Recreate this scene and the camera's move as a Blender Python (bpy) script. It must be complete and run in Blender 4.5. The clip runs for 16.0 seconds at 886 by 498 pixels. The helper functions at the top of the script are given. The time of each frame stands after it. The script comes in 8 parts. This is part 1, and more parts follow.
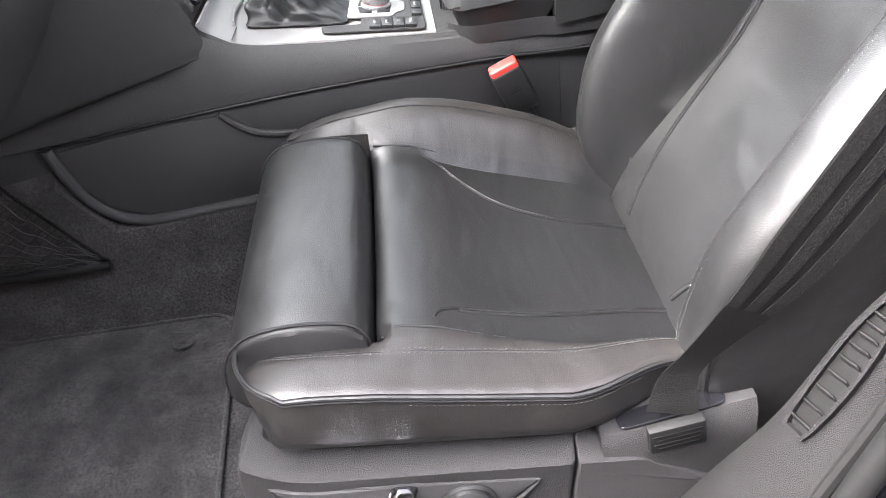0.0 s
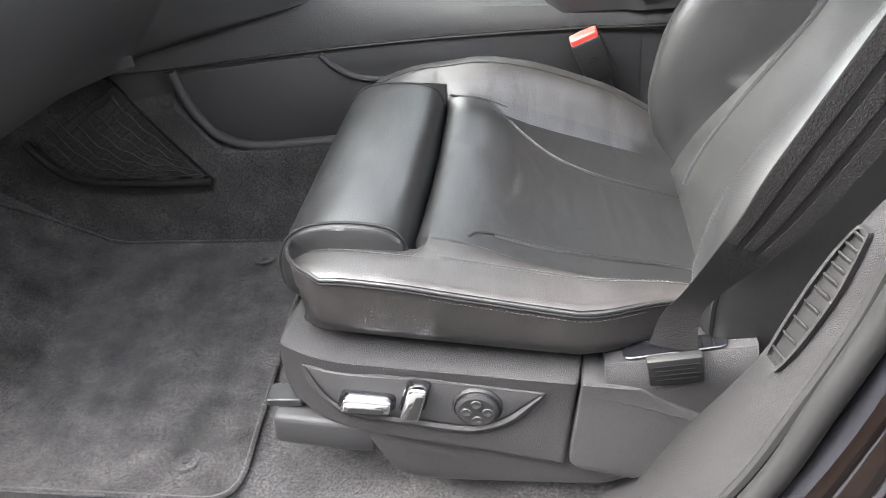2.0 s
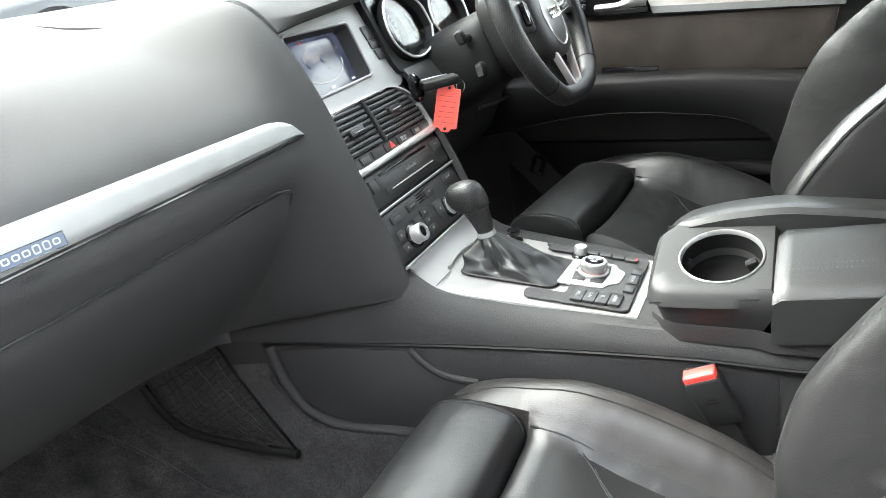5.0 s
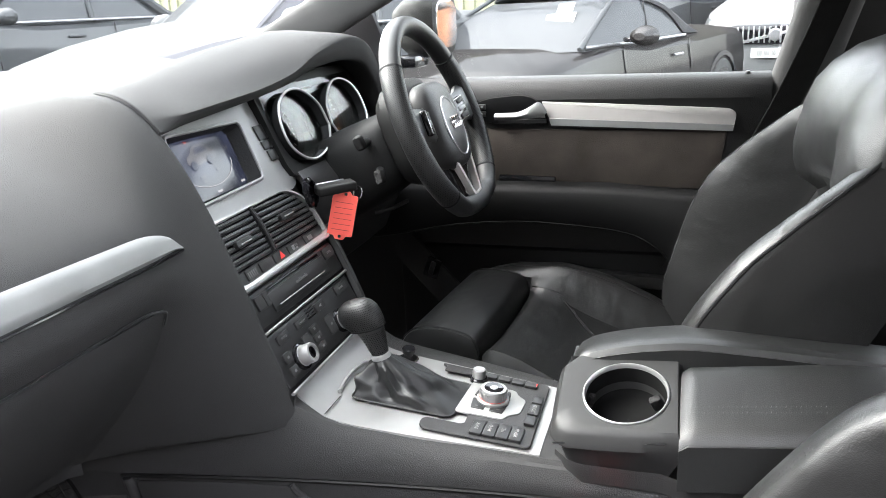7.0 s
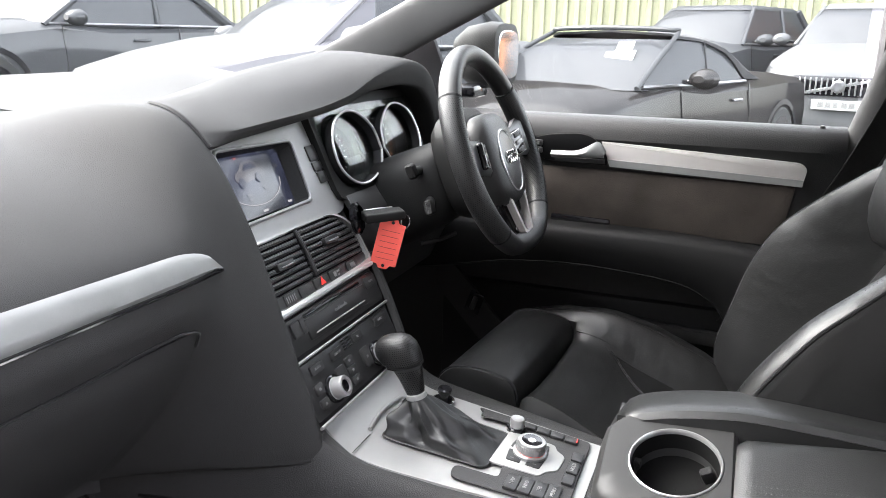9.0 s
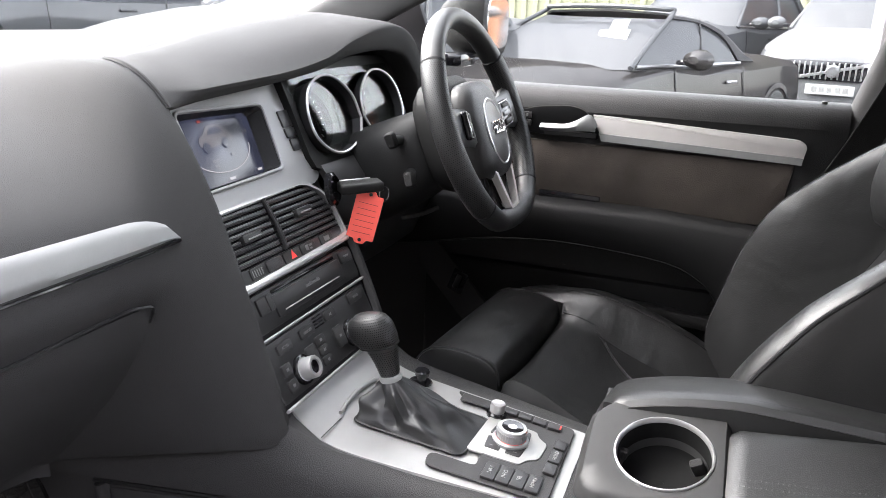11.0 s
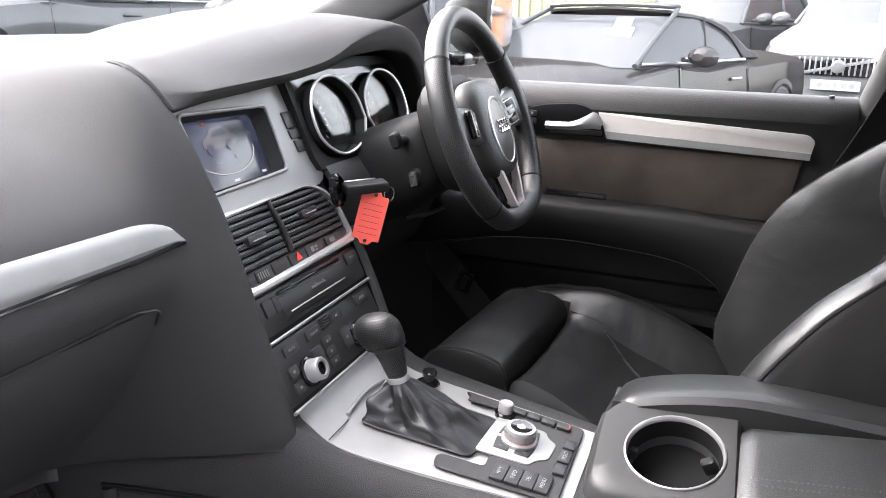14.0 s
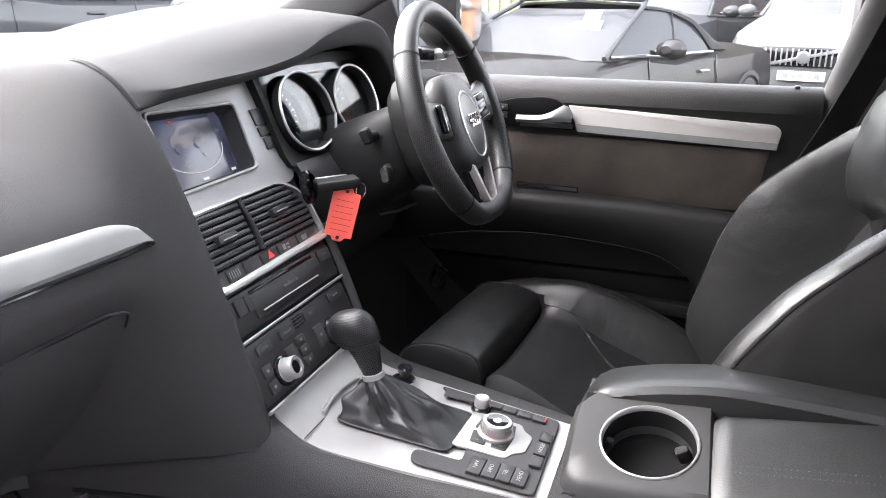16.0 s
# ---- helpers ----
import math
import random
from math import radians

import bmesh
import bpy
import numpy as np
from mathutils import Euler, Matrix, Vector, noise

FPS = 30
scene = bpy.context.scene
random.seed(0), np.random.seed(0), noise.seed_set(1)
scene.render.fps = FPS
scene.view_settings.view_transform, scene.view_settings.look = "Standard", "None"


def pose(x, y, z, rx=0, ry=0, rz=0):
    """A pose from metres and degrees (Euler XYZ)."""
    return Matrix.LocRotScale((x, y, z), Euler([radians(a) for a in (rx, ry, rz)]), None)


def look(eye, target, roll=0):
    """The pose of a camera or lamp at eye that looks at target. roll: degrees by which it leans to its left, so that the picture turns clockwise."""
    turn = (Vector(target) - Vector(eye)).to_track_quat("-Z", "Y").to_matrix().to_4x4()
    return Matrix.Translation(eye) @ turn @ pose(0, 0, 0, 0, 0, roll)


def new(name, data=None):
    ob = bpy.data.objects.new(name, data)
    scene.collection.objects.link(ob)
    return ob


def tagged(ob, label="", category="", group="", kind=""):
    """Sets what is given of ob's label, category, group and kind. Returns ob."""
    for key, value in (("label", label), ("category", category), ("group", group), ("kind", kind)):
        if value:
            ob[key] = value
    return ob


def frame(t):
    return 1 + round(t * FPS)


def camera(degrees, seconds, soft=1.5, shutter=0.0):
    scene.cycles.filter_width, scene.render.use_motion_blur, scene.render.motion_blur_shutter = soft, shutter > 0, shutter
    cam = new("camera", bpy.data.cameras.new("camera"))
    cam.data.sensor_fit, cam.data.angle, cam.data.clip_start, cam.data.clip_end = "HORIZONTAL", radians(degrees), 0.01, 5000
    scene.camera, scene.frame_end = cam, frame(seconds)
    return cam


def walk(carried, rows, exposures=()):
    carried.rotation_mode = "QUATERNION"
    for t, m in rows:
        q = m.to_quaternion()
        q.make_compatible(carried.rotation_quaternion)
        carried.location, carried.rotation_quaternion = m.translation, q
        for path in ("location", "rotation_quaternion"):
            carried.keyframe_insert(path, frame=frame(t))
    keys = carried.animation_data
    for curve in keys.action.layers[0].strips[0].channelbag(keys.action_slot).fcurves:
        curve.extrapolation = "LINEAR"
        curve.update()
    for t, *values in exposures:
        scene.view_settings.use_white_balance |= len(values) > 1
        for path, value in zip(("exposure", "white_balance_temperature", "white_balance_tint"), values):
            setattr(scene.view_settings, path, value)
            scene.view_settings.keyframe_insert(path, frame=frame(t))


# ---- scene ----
cam = camera(59.8, 16.0, 0.6)
PATH = [
    (0, (-0.037, 0.076, 1.348), (-0.033, 1.69, 0.166), -8.2),
    (0.5, (0.021, 0.011, 1.312), (-0.115, 1.596, 0.1), -7.5),
    (1, (0.062, -0.091, 1.291), (-0.184, 1.497, 0.101), -6.5),
    (1.5, (0.069, -0.11, 1.277), (-0.222, 1.492, 0.115), -6.1),
    (2, (0.045, -0.049, 1.309), (-0.243, 1.573, 0.176), -6.6),
    (2.5, (-0.048, 0.085, 1.36), (-0.417, 1.729, 0.283), -7.2),
    (3, (-0.074, 0.16, 1.396), (-0.623, 1.785, 0.368), -7.5),
    (3.5, (0.074, 0.166, 1.423), (-0.675, 1.744, 0.448), -8.0),
    (4, (0.152, 0.192, 1.431), (-0.718, 1.737, 0.507), -9.2),
    (4.5, (0.197, 0.216, 1.441), (-0.695, 1.797, 0.601), -9.2),
    (5, (0.221, 0.24, 1.452), (-0.638, 1.888, 0.712), -8.0),
    (5.2, (0.228, 0.227, 1.466), (-0.601, 1.906, 0.762), -7.1),
    (7.5, (0.157, 0.346, 1.503), (-0.413, 2.175, 0.929), -2.5),
    (8, (0.152, 0.35, 1.506), (-0.484, 2.166, 0.96), -0.9),
    (10.3, (0.131, 0.42, 1.488), (-0.543, 2.226, 0.953), 2.2),
    (10.5, (0.131, 0.427, 1.484), (-0.534, 2.231, 0.934), 2.2),
    (11, (0.133, 0.437, 1.477), (-0.522, 2.234, 0.895), 2.2),
    (11.5, (0.132, 0.44, 1.475), (-0.518, 2.236, 0.88), 2.2),
    (12, (0.129, 0.438, 1.473), (-0.522, 2.234, 0.882), 2.0),
    (12.5, (0.131, 0.439, 1.476), (-0.524, 2.235, 0.888), 1.9),
    (13, (0.129, 0.439, 1.474), (-0.532, 2.233, 0.888), 1.8),
    (13.5, (0.13, 0.442, 1.474), (-0.533, 2.235, 0.888), 1.6),
    (14, (0.131, 0.442, 1.474), (-0.539, 2.235, 0.893), 1.4),
    (14.5, (0.131, 0.441, 1.474), (-0.545, 2.232, 0.893), 1.4),
    (15, (0.129, 0.441, 1.472), (-0.547, 2.233, 0.894), 1.3),
    (15.5, (0.131, 0.443, 1.475), (-0.527, 2.242, 0.899), 1.2),
    (16, (0.132, 0.445, 1.473), (-0.474, 2.257, 0.882), 0.9),
]
EXPOSURES = [(0, 5.25, 6600, 16), (0.7, 5.45, 6600, 15), (1.5, 5.5, 6600, 13), (2.5, 5.3, 6600, 9), (3.5, 5.35, 6550, 7), (5, 5.35, 6600, 7), (7.3, 4.7, 6550, 13), (10.3, 4.6, 6600, 16), (12.5, 4.8, 6600, 19), (16, 4.85, 6600, 19)]
walk(cam, [(t, look(eye, target, roll)) for t, eye, target, roll in PATH], EXPOSURES)
# exposure and light
world = bpy.data.worlds.new("overcast_sky")
world.use_nodes = True
scene.world = world
wn = world.node_tree.nodes
sky = wn.new("ShaderNodeTexSky")
sky.sky_type = "NISHITA"
sky.sun_disc = False
sky.sun_elevation = radians(48)
sky.sun_rotation = radians(268)
sky.air_density = 1.0
sky.dust_density = 3.0
grey = wn.new("ShaderNodeHueSaturation")
grey.inputs["Saturation"].default_value = 0.25
world.node_tree.links.new(sky.outputs[0], grey.inputs["Color"])
world.node_tree.links.new(grey.outputs[0], wn["Background"].inputs["Color"])
wn["Background"].inputs["Strength"].default_value = 0.15
sun = new("sun", bpy.data.lights.new("sun", "SUN"))
sun.data.energy = 0.4
sun.data.angle = radians(100)
sun.data.color = (1.0, 0.97, 0.93)
sun.matrix_world = look((-5, 0.7, 5.6), (0, 0.5, 0))


# ---- materials ----
def material(name, colour, rough=0.5, metal=0.0, grain=0.0, grain_size=300.0, vary=0.12, vary_size=6.0, spec=0.5, coat=0.0, voronoi=False, wear=None, aniso=None):
    """A procedural surface: colour varied at a large and a fine scale, and fine relief."""
    m = bpy.data.materials.new(name)
    m.use_nodes = True
    n, l = m.node_tree.nodes, m.node_tree.links
    b = n["Principled BSDF"]
    b.inputs["Metallic"].default_value = metal
    b.inputs["Specular IOR Level"].default_value = spec
    b.inputs["Coat Weight"].default_value = coat
    co = n.new("ShaderNodeTexCoord")
    big = n.new("ShaderNodeTexNoise")
    big.inputs["Scale"].default_value = vary_size
    big.inputs["Detail"].default_value = 6
    l.new(co.outputs["Object"], big.inputs["Vector"])
    ramp = n.new("ShaderNodeValToRGB")
    lo = [max(0, c * (1 - vary)) for c in colour]
    hi = [min(1, c * (1 + vary)) for c in colour]
    ramp.color_ramp.elements[0].color = (*lo, 1)
    ramp.color_ramp.elements[1].color = (*hi, 1)
    ramp.color_ramp.elements[0].position = 0.3
    ramp.color_ramp.elements[1].position = 0.7
    l.new(big.outputs["Fac"], ramp.inputs["Fac"])
    l.new(ramp.outputs["Color"], b.inputs["Base Color"])
    rr = n.new("ShaderNodeMapRange")
    rr.inputs["To Min"].default_value = max(0.02, rough - 0.06)
    rr.inputs["To Max"].default_value = min(1, rough + 0.06)
    l.new(big.outputs["Fac"], rr.inputs["Value"])
    l.new(rr.outputs["Result"], b.inputs["Roughness"])
    if grain:
        fine = n.new("ShaderNodeTexVoronoi" if voronoi else "ShaderNodeTexNoise")
        fine.inputs["Scale"].default_value = grain_size
        src = co.outputs["Object"]
        if aniso:
            mp = n.new("ShaderNodeMapping")
            mp.inputs["Scale"].default_value = aniso
            l.new(src, mp.inputs["Vector"])
            src = mp.outputs["Vector"]
        l.new(src, fine.inputs["Vector"])
        bump = n.new("ShaderNodeBump")
        bump.inputs["Strength"].default_value = grain
        bump.inputs["Distance"].default_value = 0.002
        l.new(fine.outputs[0], bump.inputs["Height"])
        l.new(bump.outputs["Normal"], b.inputs["Normal"])
    return m


def leather_material(name, colour, rough=0.42, wrinkle=0.35):
    """Grained, creased hide: pebble relief, long soft creases, worn paler patches."""
    m = material(name, colour, rough, 0, 0, vary=0.3, vary_size=4.0)
    n, l = m.node_tree.nodes, m.node_tree.links
    b = n["Principled BSDF"]
    co = n.new("ShaderNodeTexCoord")
    peb = n.new("ShaderNodeTexVoronoi")
    peb.inputs["Scale"].default_value = 650
    l.new(co.outputs["Object"], peb.inputs["Vector"])
    crease = n.new("ShaderNodeTexNoise")
    crease.inputs["Scale"].default_value = 13
    crease.inputs["Detail"].default_value = 1.5
    crease.inputs["Distortion"].default_value = 0.35
    mp = n.new("ShaderNodeMapping")
    mp.inputs["Scale"].default_value = (1.6, 0.8, 1.2)
    l.new(co.outputs["Object"], mp.inputs["Vector"])
    l.new(mp.outputs["Vector"], crease.inputs["Vector"])
    b1 = n.new("ShaderNodeBump")
    b1.inputs["Strength"].default_value = 0.20
    b1.inputs["Distance"].default_value = 0.001
    l.new(peb.outputs[0], b1.inputs["Height"])
    b2 = n.new("ShaderNodeBump")
    b2.inputs["Strength"].default_value = wrinkle
    b2.inputs["Distance"].default_value = 0.007
    l.new(crease.outputs["Fac"], b2.inputs["Height"])
    small = n.new("ShaderNodeTexNoise")
    small.inputs["Scale"].default_value = 48
    small.inputs["Detail"].default_value = 4
    small.inputs["Distortion"].default_value = 0.5
    l.new(mp.outputs["Vector"], small.inputs["Vector"])
    b3 = n.new("ShaderNodeBump")
    b3.inputs["Strength"].default_value = 0.09
    b3.inputs["Distance"].default_value = 0.003
    l.new(small.outputs["Fac"], b3.inputs["Height"])
    l.new(b1.outputs["Normal"], b3.inputs["Normal"])
    l.new(b3.outputs["Normal"], b2.inputs["Normal"])
    l.new(b2.outputs["Normal"], b.inputs["Normal"])
    b.inputs["Coat Weight"].default_value = 0.0
    b.inputs["Specular IOR Level"].default_value = 0.5
    b.inputs["Coat Roughness"].default_value = 0.3
    return m


LEATHER = leather_material("black_leather", (0.0118, 0.0118, 0.012), 0.40, 0.6)
LEATHER_WORN = leather_material("rubbed_black_leather", (0.0195, 0.0177, 0.0170), 0.43, 0.6)
LEATHER_BLACK = leather_material("deep_black_leather", (0.0115, 0.0117, 0.012), 0.44, 0.2)
SEAM = material("grey_thread", (0.054, 0.054, 0.054), 0.7, vary=0.2, vary_size=90)
SEAM_DARK = material("dark_thread", (0.015, 0.015, 0.01575), 0.75, spec=0.15)
PLASTIC = material("grained_black_plastic", (0.0285, 0.02805, 0.0285), 0.48, spec=0.3, grain=0.14, grain_size=620, voronoi=True)
PLASTIC_GREY = material("grained_grey_plastic", (0.0102, 0.0099, 0.0102), 0.52, spec=0.25, grain=0.55, grain_size=950, voronoi=True)
SHIELD = material("grained_seat_shield_plastic", (0.02025, 0.0195, 0.0198), 0.52, spec=0.3, grain=0.5, grain_size=950, voronoi=True)
CONSOLE_SKIN = material("grained_console_skin", (0.0285, 0.0282, 0.02865), 0.5, grain=0.4, grain_size=950, voronoi=True, spec=0.3)
DASH_SKIN = material("soft_dash_skin", (0.0365, 0.0362, 0.0365), 0.68, grain=0.3, grain_size=1000, voronoi=True, spec=0.12)
SATIN = material("satin_dark_plastic", (0.0165, 0.0165, 0.01695), 0.38, grain=0.08, grain_size=500)
DARK_PLASTIC = material("dull_black_plastic", (0.00675, 0.00675, 0.00675), 0.6, spec=0.25, grain=0.2, grain_size=500)
RECESS = material("matt_black_recess", (0.0027, 0.0027, 0.003), 0.5, spec=0.1)
GLOSS = material("gloss_black_plastic", (0.009, 0.009, 0.0105), 0.08)
ALU = material("brushed_aluminium", (0.33, 0.33, 0.325), 0.46, 0.55, grain=0.05, grain_size=60, aniso=(1, 40, 1), vary=0.05, vary_size=20)
STRIP_ALU = material("satin_aluminium_strip", (0.225, 0.228, 0.228), 0.5, 0.3, grain=0.05, grain_size=60, aniso=(1, 40, 1), vary=0.06, vary_size=20)
# aluminium with its base colour raised in place of bright reflections
BRIGHTENED_ALU = material("brightened_brushed_aluminium", (0.54, 0.5175, 0.5025), 0.5, 0.35, grain=0.05, grain_size=60, aniso=(1, 40, 1), vary=0.05, vary_size=20)
CHROME = material("chrome", (0.8, 0.8, 0.81), 0.1, 1.0, vary=0.02)


def pile_material(name, colour, blotch):
    """Cut pile: brushed lighter and darker patches, with fibre noise over them."""
    m = material(name, colour, 0.95, grain=1.0, grain_size=1000, vary=blotch, vary_size=16, spec=0.1)
    n, l = m.node_tree.nodes, m.node_tree.links
    b = n["Principled BSDF"]
    b.inputs["Sheen Weight"].default_value = 0.15
    co = n.new("ShaderNodeTexCoord")
    fib = n.new("ShaderNodeTexNoise")
    fib.inputs["Scale"].default_value = 280
    fib.inputs["Detail"].default_value = 3
    l.new(co.outputs["Object"], fib.inputs["Vector"])
    mr = n.new("ShaderNodeMapRange")
    mr.inputs["From Min"].default_value = 0.3
    mr.inputs["From Max"].default_value = 0.7
    mr.inputs["To Min"].default_value = 0.35
    mr.inputs["To Max"].default_value = 1.8
    l.new(fib.outputs["Fac"], mr.inputs["Value"])
    mul = n.new("ShaderNodeMixRGB")
    mul.blend_type = "MULTIPLY"
    mul.inputs["Fac"].default_value = 1.0
    src = b.inputs["Base Color"].links[0].from_socket
    l.new(src, mul.inputs["Color1"])
    l.new(mr.outputs["Result"], mul.inputs["Color2"])
    l.new(mul.outputs["Color"], b.inputs["Base Color"])
    return m


CARPET = pile_material("dark_grey_carpet", (0.035, 0.033, 0.0322), 0.4)
MAT = pile_material("velour_mat", (0.0285, 0.02625, 0.0252), 0.8)
RUBBER = material("rubber_seal", (0.0063, 0.0063, 0.0063), 0.6, spec=0.3, grain=0.15, grain_size=200)
PAINT = material("dark_brown_metallic_paint", (0.003, 0.0021, 0.0018), 0.2, 0.0, coat=0.0, spec=0.16, vary=0.08)
RED = material("red_plastic", (0.9, 0.05, 0.04), 0.4, vary=0.05)
TAG = material("red_plastic_tag", (0.95, 0.13, 0.10), 0.45, vary=0.04)
WEB = material("woven_black_webbing", (0.0062, 0.006, 0.006), 0.9, spec=0.1, grain=0.7, grain_size=500, aniso=(1, 1, 3), vary=0.2, vary_size=40)
WEB_LIGHT = material("woven_grey_webbing", (0.012, 0.0117, 0.0115), 0.9, spec=0.1, grain=0.7, grain_size=500, vary=0.5, vary_size=420)
NET_CORD = material("dark_elastic_cord", (0.021, 0.02025, 0.0195), 0.8, spec=0.3, vary=0.3, vary_size=200)
SUEDE = material("brown_grey_suede", (0.047, 0.0395, 0.035), 0.95, grain=0.4, grain_size=500, vary=0.35, vary_size=10, spec=0.15)
WHITE_MARK = material("white_marking", (0.6, 0.6, 0.6), 0.6)
GREY_MARK = material("grey_marking", (0.14, 0.14, 0.14), 0.6)
KEY_MARK = material("pale_key_marking", (0.22, 0.22, 0.22), 0.6)


# clear panes: straight-through light with a Fresnel gloss
GLASS = bpy.data.materials.new("clear_glass")
GLASS.use_nodes = True
gn, gl = GLASS.node_tree.nodes, GLASS.node_tree.links
gn.clear()
g_out, g_mix, g_tr, g_gl = gn.new("ShaderNodeOutputMaterial"), gn.new("ShaderNodeMixShader"), gn.new("ShaderNodeBsdfTransparent"), gn.new("ShaderNodeBsdfGlossy")
g_tr.inputs["Color"].default_value = (0.76, 0.78, 0.77, 1)
g_gl.inputs["Roughness"].default_value = 0.03
g_mix.inputs[0].default_value = 0.035
gl.new(g_tr.outputs[0], g_mix.inputs[1])
gl.new(g_gl.outputs[0], g_mix.inputs[2])
gl.new(g_mix.outputs[0], g_out.inputs["Surface"])


SCREEN_GLASS = GLASS.copy()
SCREEN_GLASS.name = "clear_windscreen_glass"
for node in SCREEN_GLASS.node_tree.nodes:
    if node.type == "BSDF_TRANSPARENT":
        node.inputs["Color"].default_value = (0.77, 0.79, 0.78, 1)


# ---- mesh helpers ----
def part(name, bm, mat, parent=None, label="", smooth=True):
    """Links a bmesh as one mesh object, under its thing or part if one is given."""
    me = bpy.data.meshes.new(name)
    bm.normal_update()
    bm.to_mesh(me)
    bm.free()
    me.materials.append(mat)
    if smooth:
        for p in me.polygons:
            p.use_smooth = True
        me.set_sharp_from_angle(angle=radians(38))
    ob = new(name, me)
    if parent is not None:
        ob.parent = parent
    if label:
        ob["label"] = label
    return ob


def thing(name, label, category, group="", kind="", at=(0, 0, 0)):
    ob = new(name)
    ob.empty_display_size = 0.05
    ob.location = at
    return tagged(ob, label, category, group, kind)


def under(ob, parent):
    """Hangs ob under parent and keeps its place in the world, where parent only has a location."""
    ob.parent = parent
    ob.matrix_parent_inverse = Matrix.Translation(-Vector(parent.location))
    return ob


def cr(points, n):
    """n + 1 points along a smooth curve through the given ones."""
    pts = [Vector(p) for p in points]
    out = []
    m = len(pts) - 1
    for i in range(n + 1):
        s = i / n * m
        k = min(int(s), m - 1)
        f = s - k
        a, b = pts[k], pts[k + 1]
        p0 = pts[k - 1] if k > 0 else a * 2 - b
        p3 = pts[k + 2] if k + 2 <= m else b * 2 - a
        out.append(0.5 * ((2 * a) + (b - p0) * f + (2 * p0 - 5 * a + 4 * b - p3) * f * f + (3 * a - p0 - 3 * b + p3) * f ** 3))
    return out


def lerp_table(table, x):
    """Value of a table of (x, value) rows, along a curve without overshoot."""
    n = len(table)
    if x <= table[0][0]:
        return table[0][1]
    if x >= table[-1][0]:
        return table[-1][1]
    d = [(table[k + 1][1] - table[k][1]) / (table[k + 1][0] - table[k][0]) for k in range(n - 1)]
    k = max(q for q in range(n - 1) if table[q][0] <= x)

    def slope(q):
        if q == 0:
            return d[0]
        if q == n - 1:
            return d[-1]
        return 0.0 if d[q - 1] * d[q] <= 0 else 2 * d[q - 1] * d[q] / (d[q - 1] + d[q])

    h = table[k + 1][0] - table[k][0]
    f = (x - table[k][0]) / h
    a, b = table[k][1], table[k + 1][1]
    return (2 * f ** 3 - 3 * f * f + 1) * a + (f ** 3 - 2 * f * f + f) * h * slope(k) + (3 * f * f - 2 * f ** 3) * b + (f ** 3 - f * f) * h * slope(k + 1)


def loft(sections, closed=True, caps=True):
    """Skin over equal-length rows of points; closed: each row is a ring."""
    bm = bmesh.new()
    rows = [[bm.verts.new(p) for p in sec] for sec in sections]
    n = len(rows[0])
    for a, b in zip(rows, rows[1:]):
        for i in range(n if closed else n - 1):
            j = (i + 1) % n
            try:
                bm.faces.new((a[i], a[j], b[j], b[i]))
            except ValueError:
                pass
    if caps and closed:
        bm.faces.new(rows[0][::-1])
        bm.faces.new(rows[-1])
    bmesh.ops.recalc_face_normals(bm, faces=bm.faces)
    return bm


def sheet(rows, thick):
    """An open skin given thickness."""
    bm = loft(rows, closed=False)
    bmesh.ops.solidify(bm, geom=bm.faces[:], thickness=thick)
    bmesh.ops.recalc_face_normals(bm, faces=bm.faces)
    return bm


def tube(points, radius, sides=8, ends=True, flat=1.0, closed=False):
    """A round bar along a line; radius is a number or one for each point."""
    pts = [Vector(p) for p in points]
    n = len(pts)
    rad = radius if isinstance(radius, (list, tuple)) else [radius] * n
    rings = []
    nrm = None
    for i, p in enumerate(pts):
        if closed:
            d = (pts[(i + 1) % n] - pts[i - 1]).normalized()
        else:
            d = (pts[min(i + 1, n - 1)] - pts[max(i - 1, 0)]).normalized()
        if nrm is None:
            nrm = d.orthogonal().normalized()
        nrm = (nrm - d * nrm.dot(d)).normalized()
        bi = d.cross(nrm)
        rings.append([p + (nrm * math.cos(a) + bi * math.sin(a) * flat) * rad[i] for a in (2 * math.pi * k / sides for k in range(sides))])
    if closed:
        rings.append(rings[0])
        bm = loft(rings, caps=False)
        bmesh.ops.remove_doubles(bm, verts=bm.verts[:], dist=1e-6)
        return bm
    return loft(rings, caps=ends)


def rbox(sx, sy, sz, r=0.003, segs=2, m=None):
    """A block with rounded edges, centred; m: its pose."""
    bm = bmesh.new()
    bmesh.ops.create_cube(bm, size=1)
    bmesh.ops.scale(bm, vec=(sx, sy, sz), verts=bm.verts[:])
    r = min(r, min(sx, sy, sz) * 0.45)
    if r > 0:
        bmesh.ops.bevel(bm, geom=bm.edges[:], offset=r, segments=segs, profile=0.5, affect="EDGES")
    if m is not None:
        bmesh.ops.transform(bm, matrix=m, verts=bm.verts[:])
    return bm


def round_outline(pts, r, k=4):
    """A closed 2D outline with its corners rounded; r: a number or one for each corner."""
    out = []
    n = len(pts)
    for i in range(n):
        rr = r[i] if isinstance(r, (list, tuple)) else r
        p, a, b = Vector(pts[i]), Vector(pts[i - 1]), Vector(pts[(i + 1) % n])
        da, db = (a - p), (b - p)
        rr = min(rr, da.length * 0.48, db.length * 0.48)
        s, e = p + da.normalized() * rr, p + db.normalized() * rr
        if rr < 1e-5:
            out.append(p)
            continue
        for j in range(k + 1):
            f = j / k
            out.append((s * (1 - f) ** 2 + p * 2 * f * (1 - f) + e * f * f))
    return out


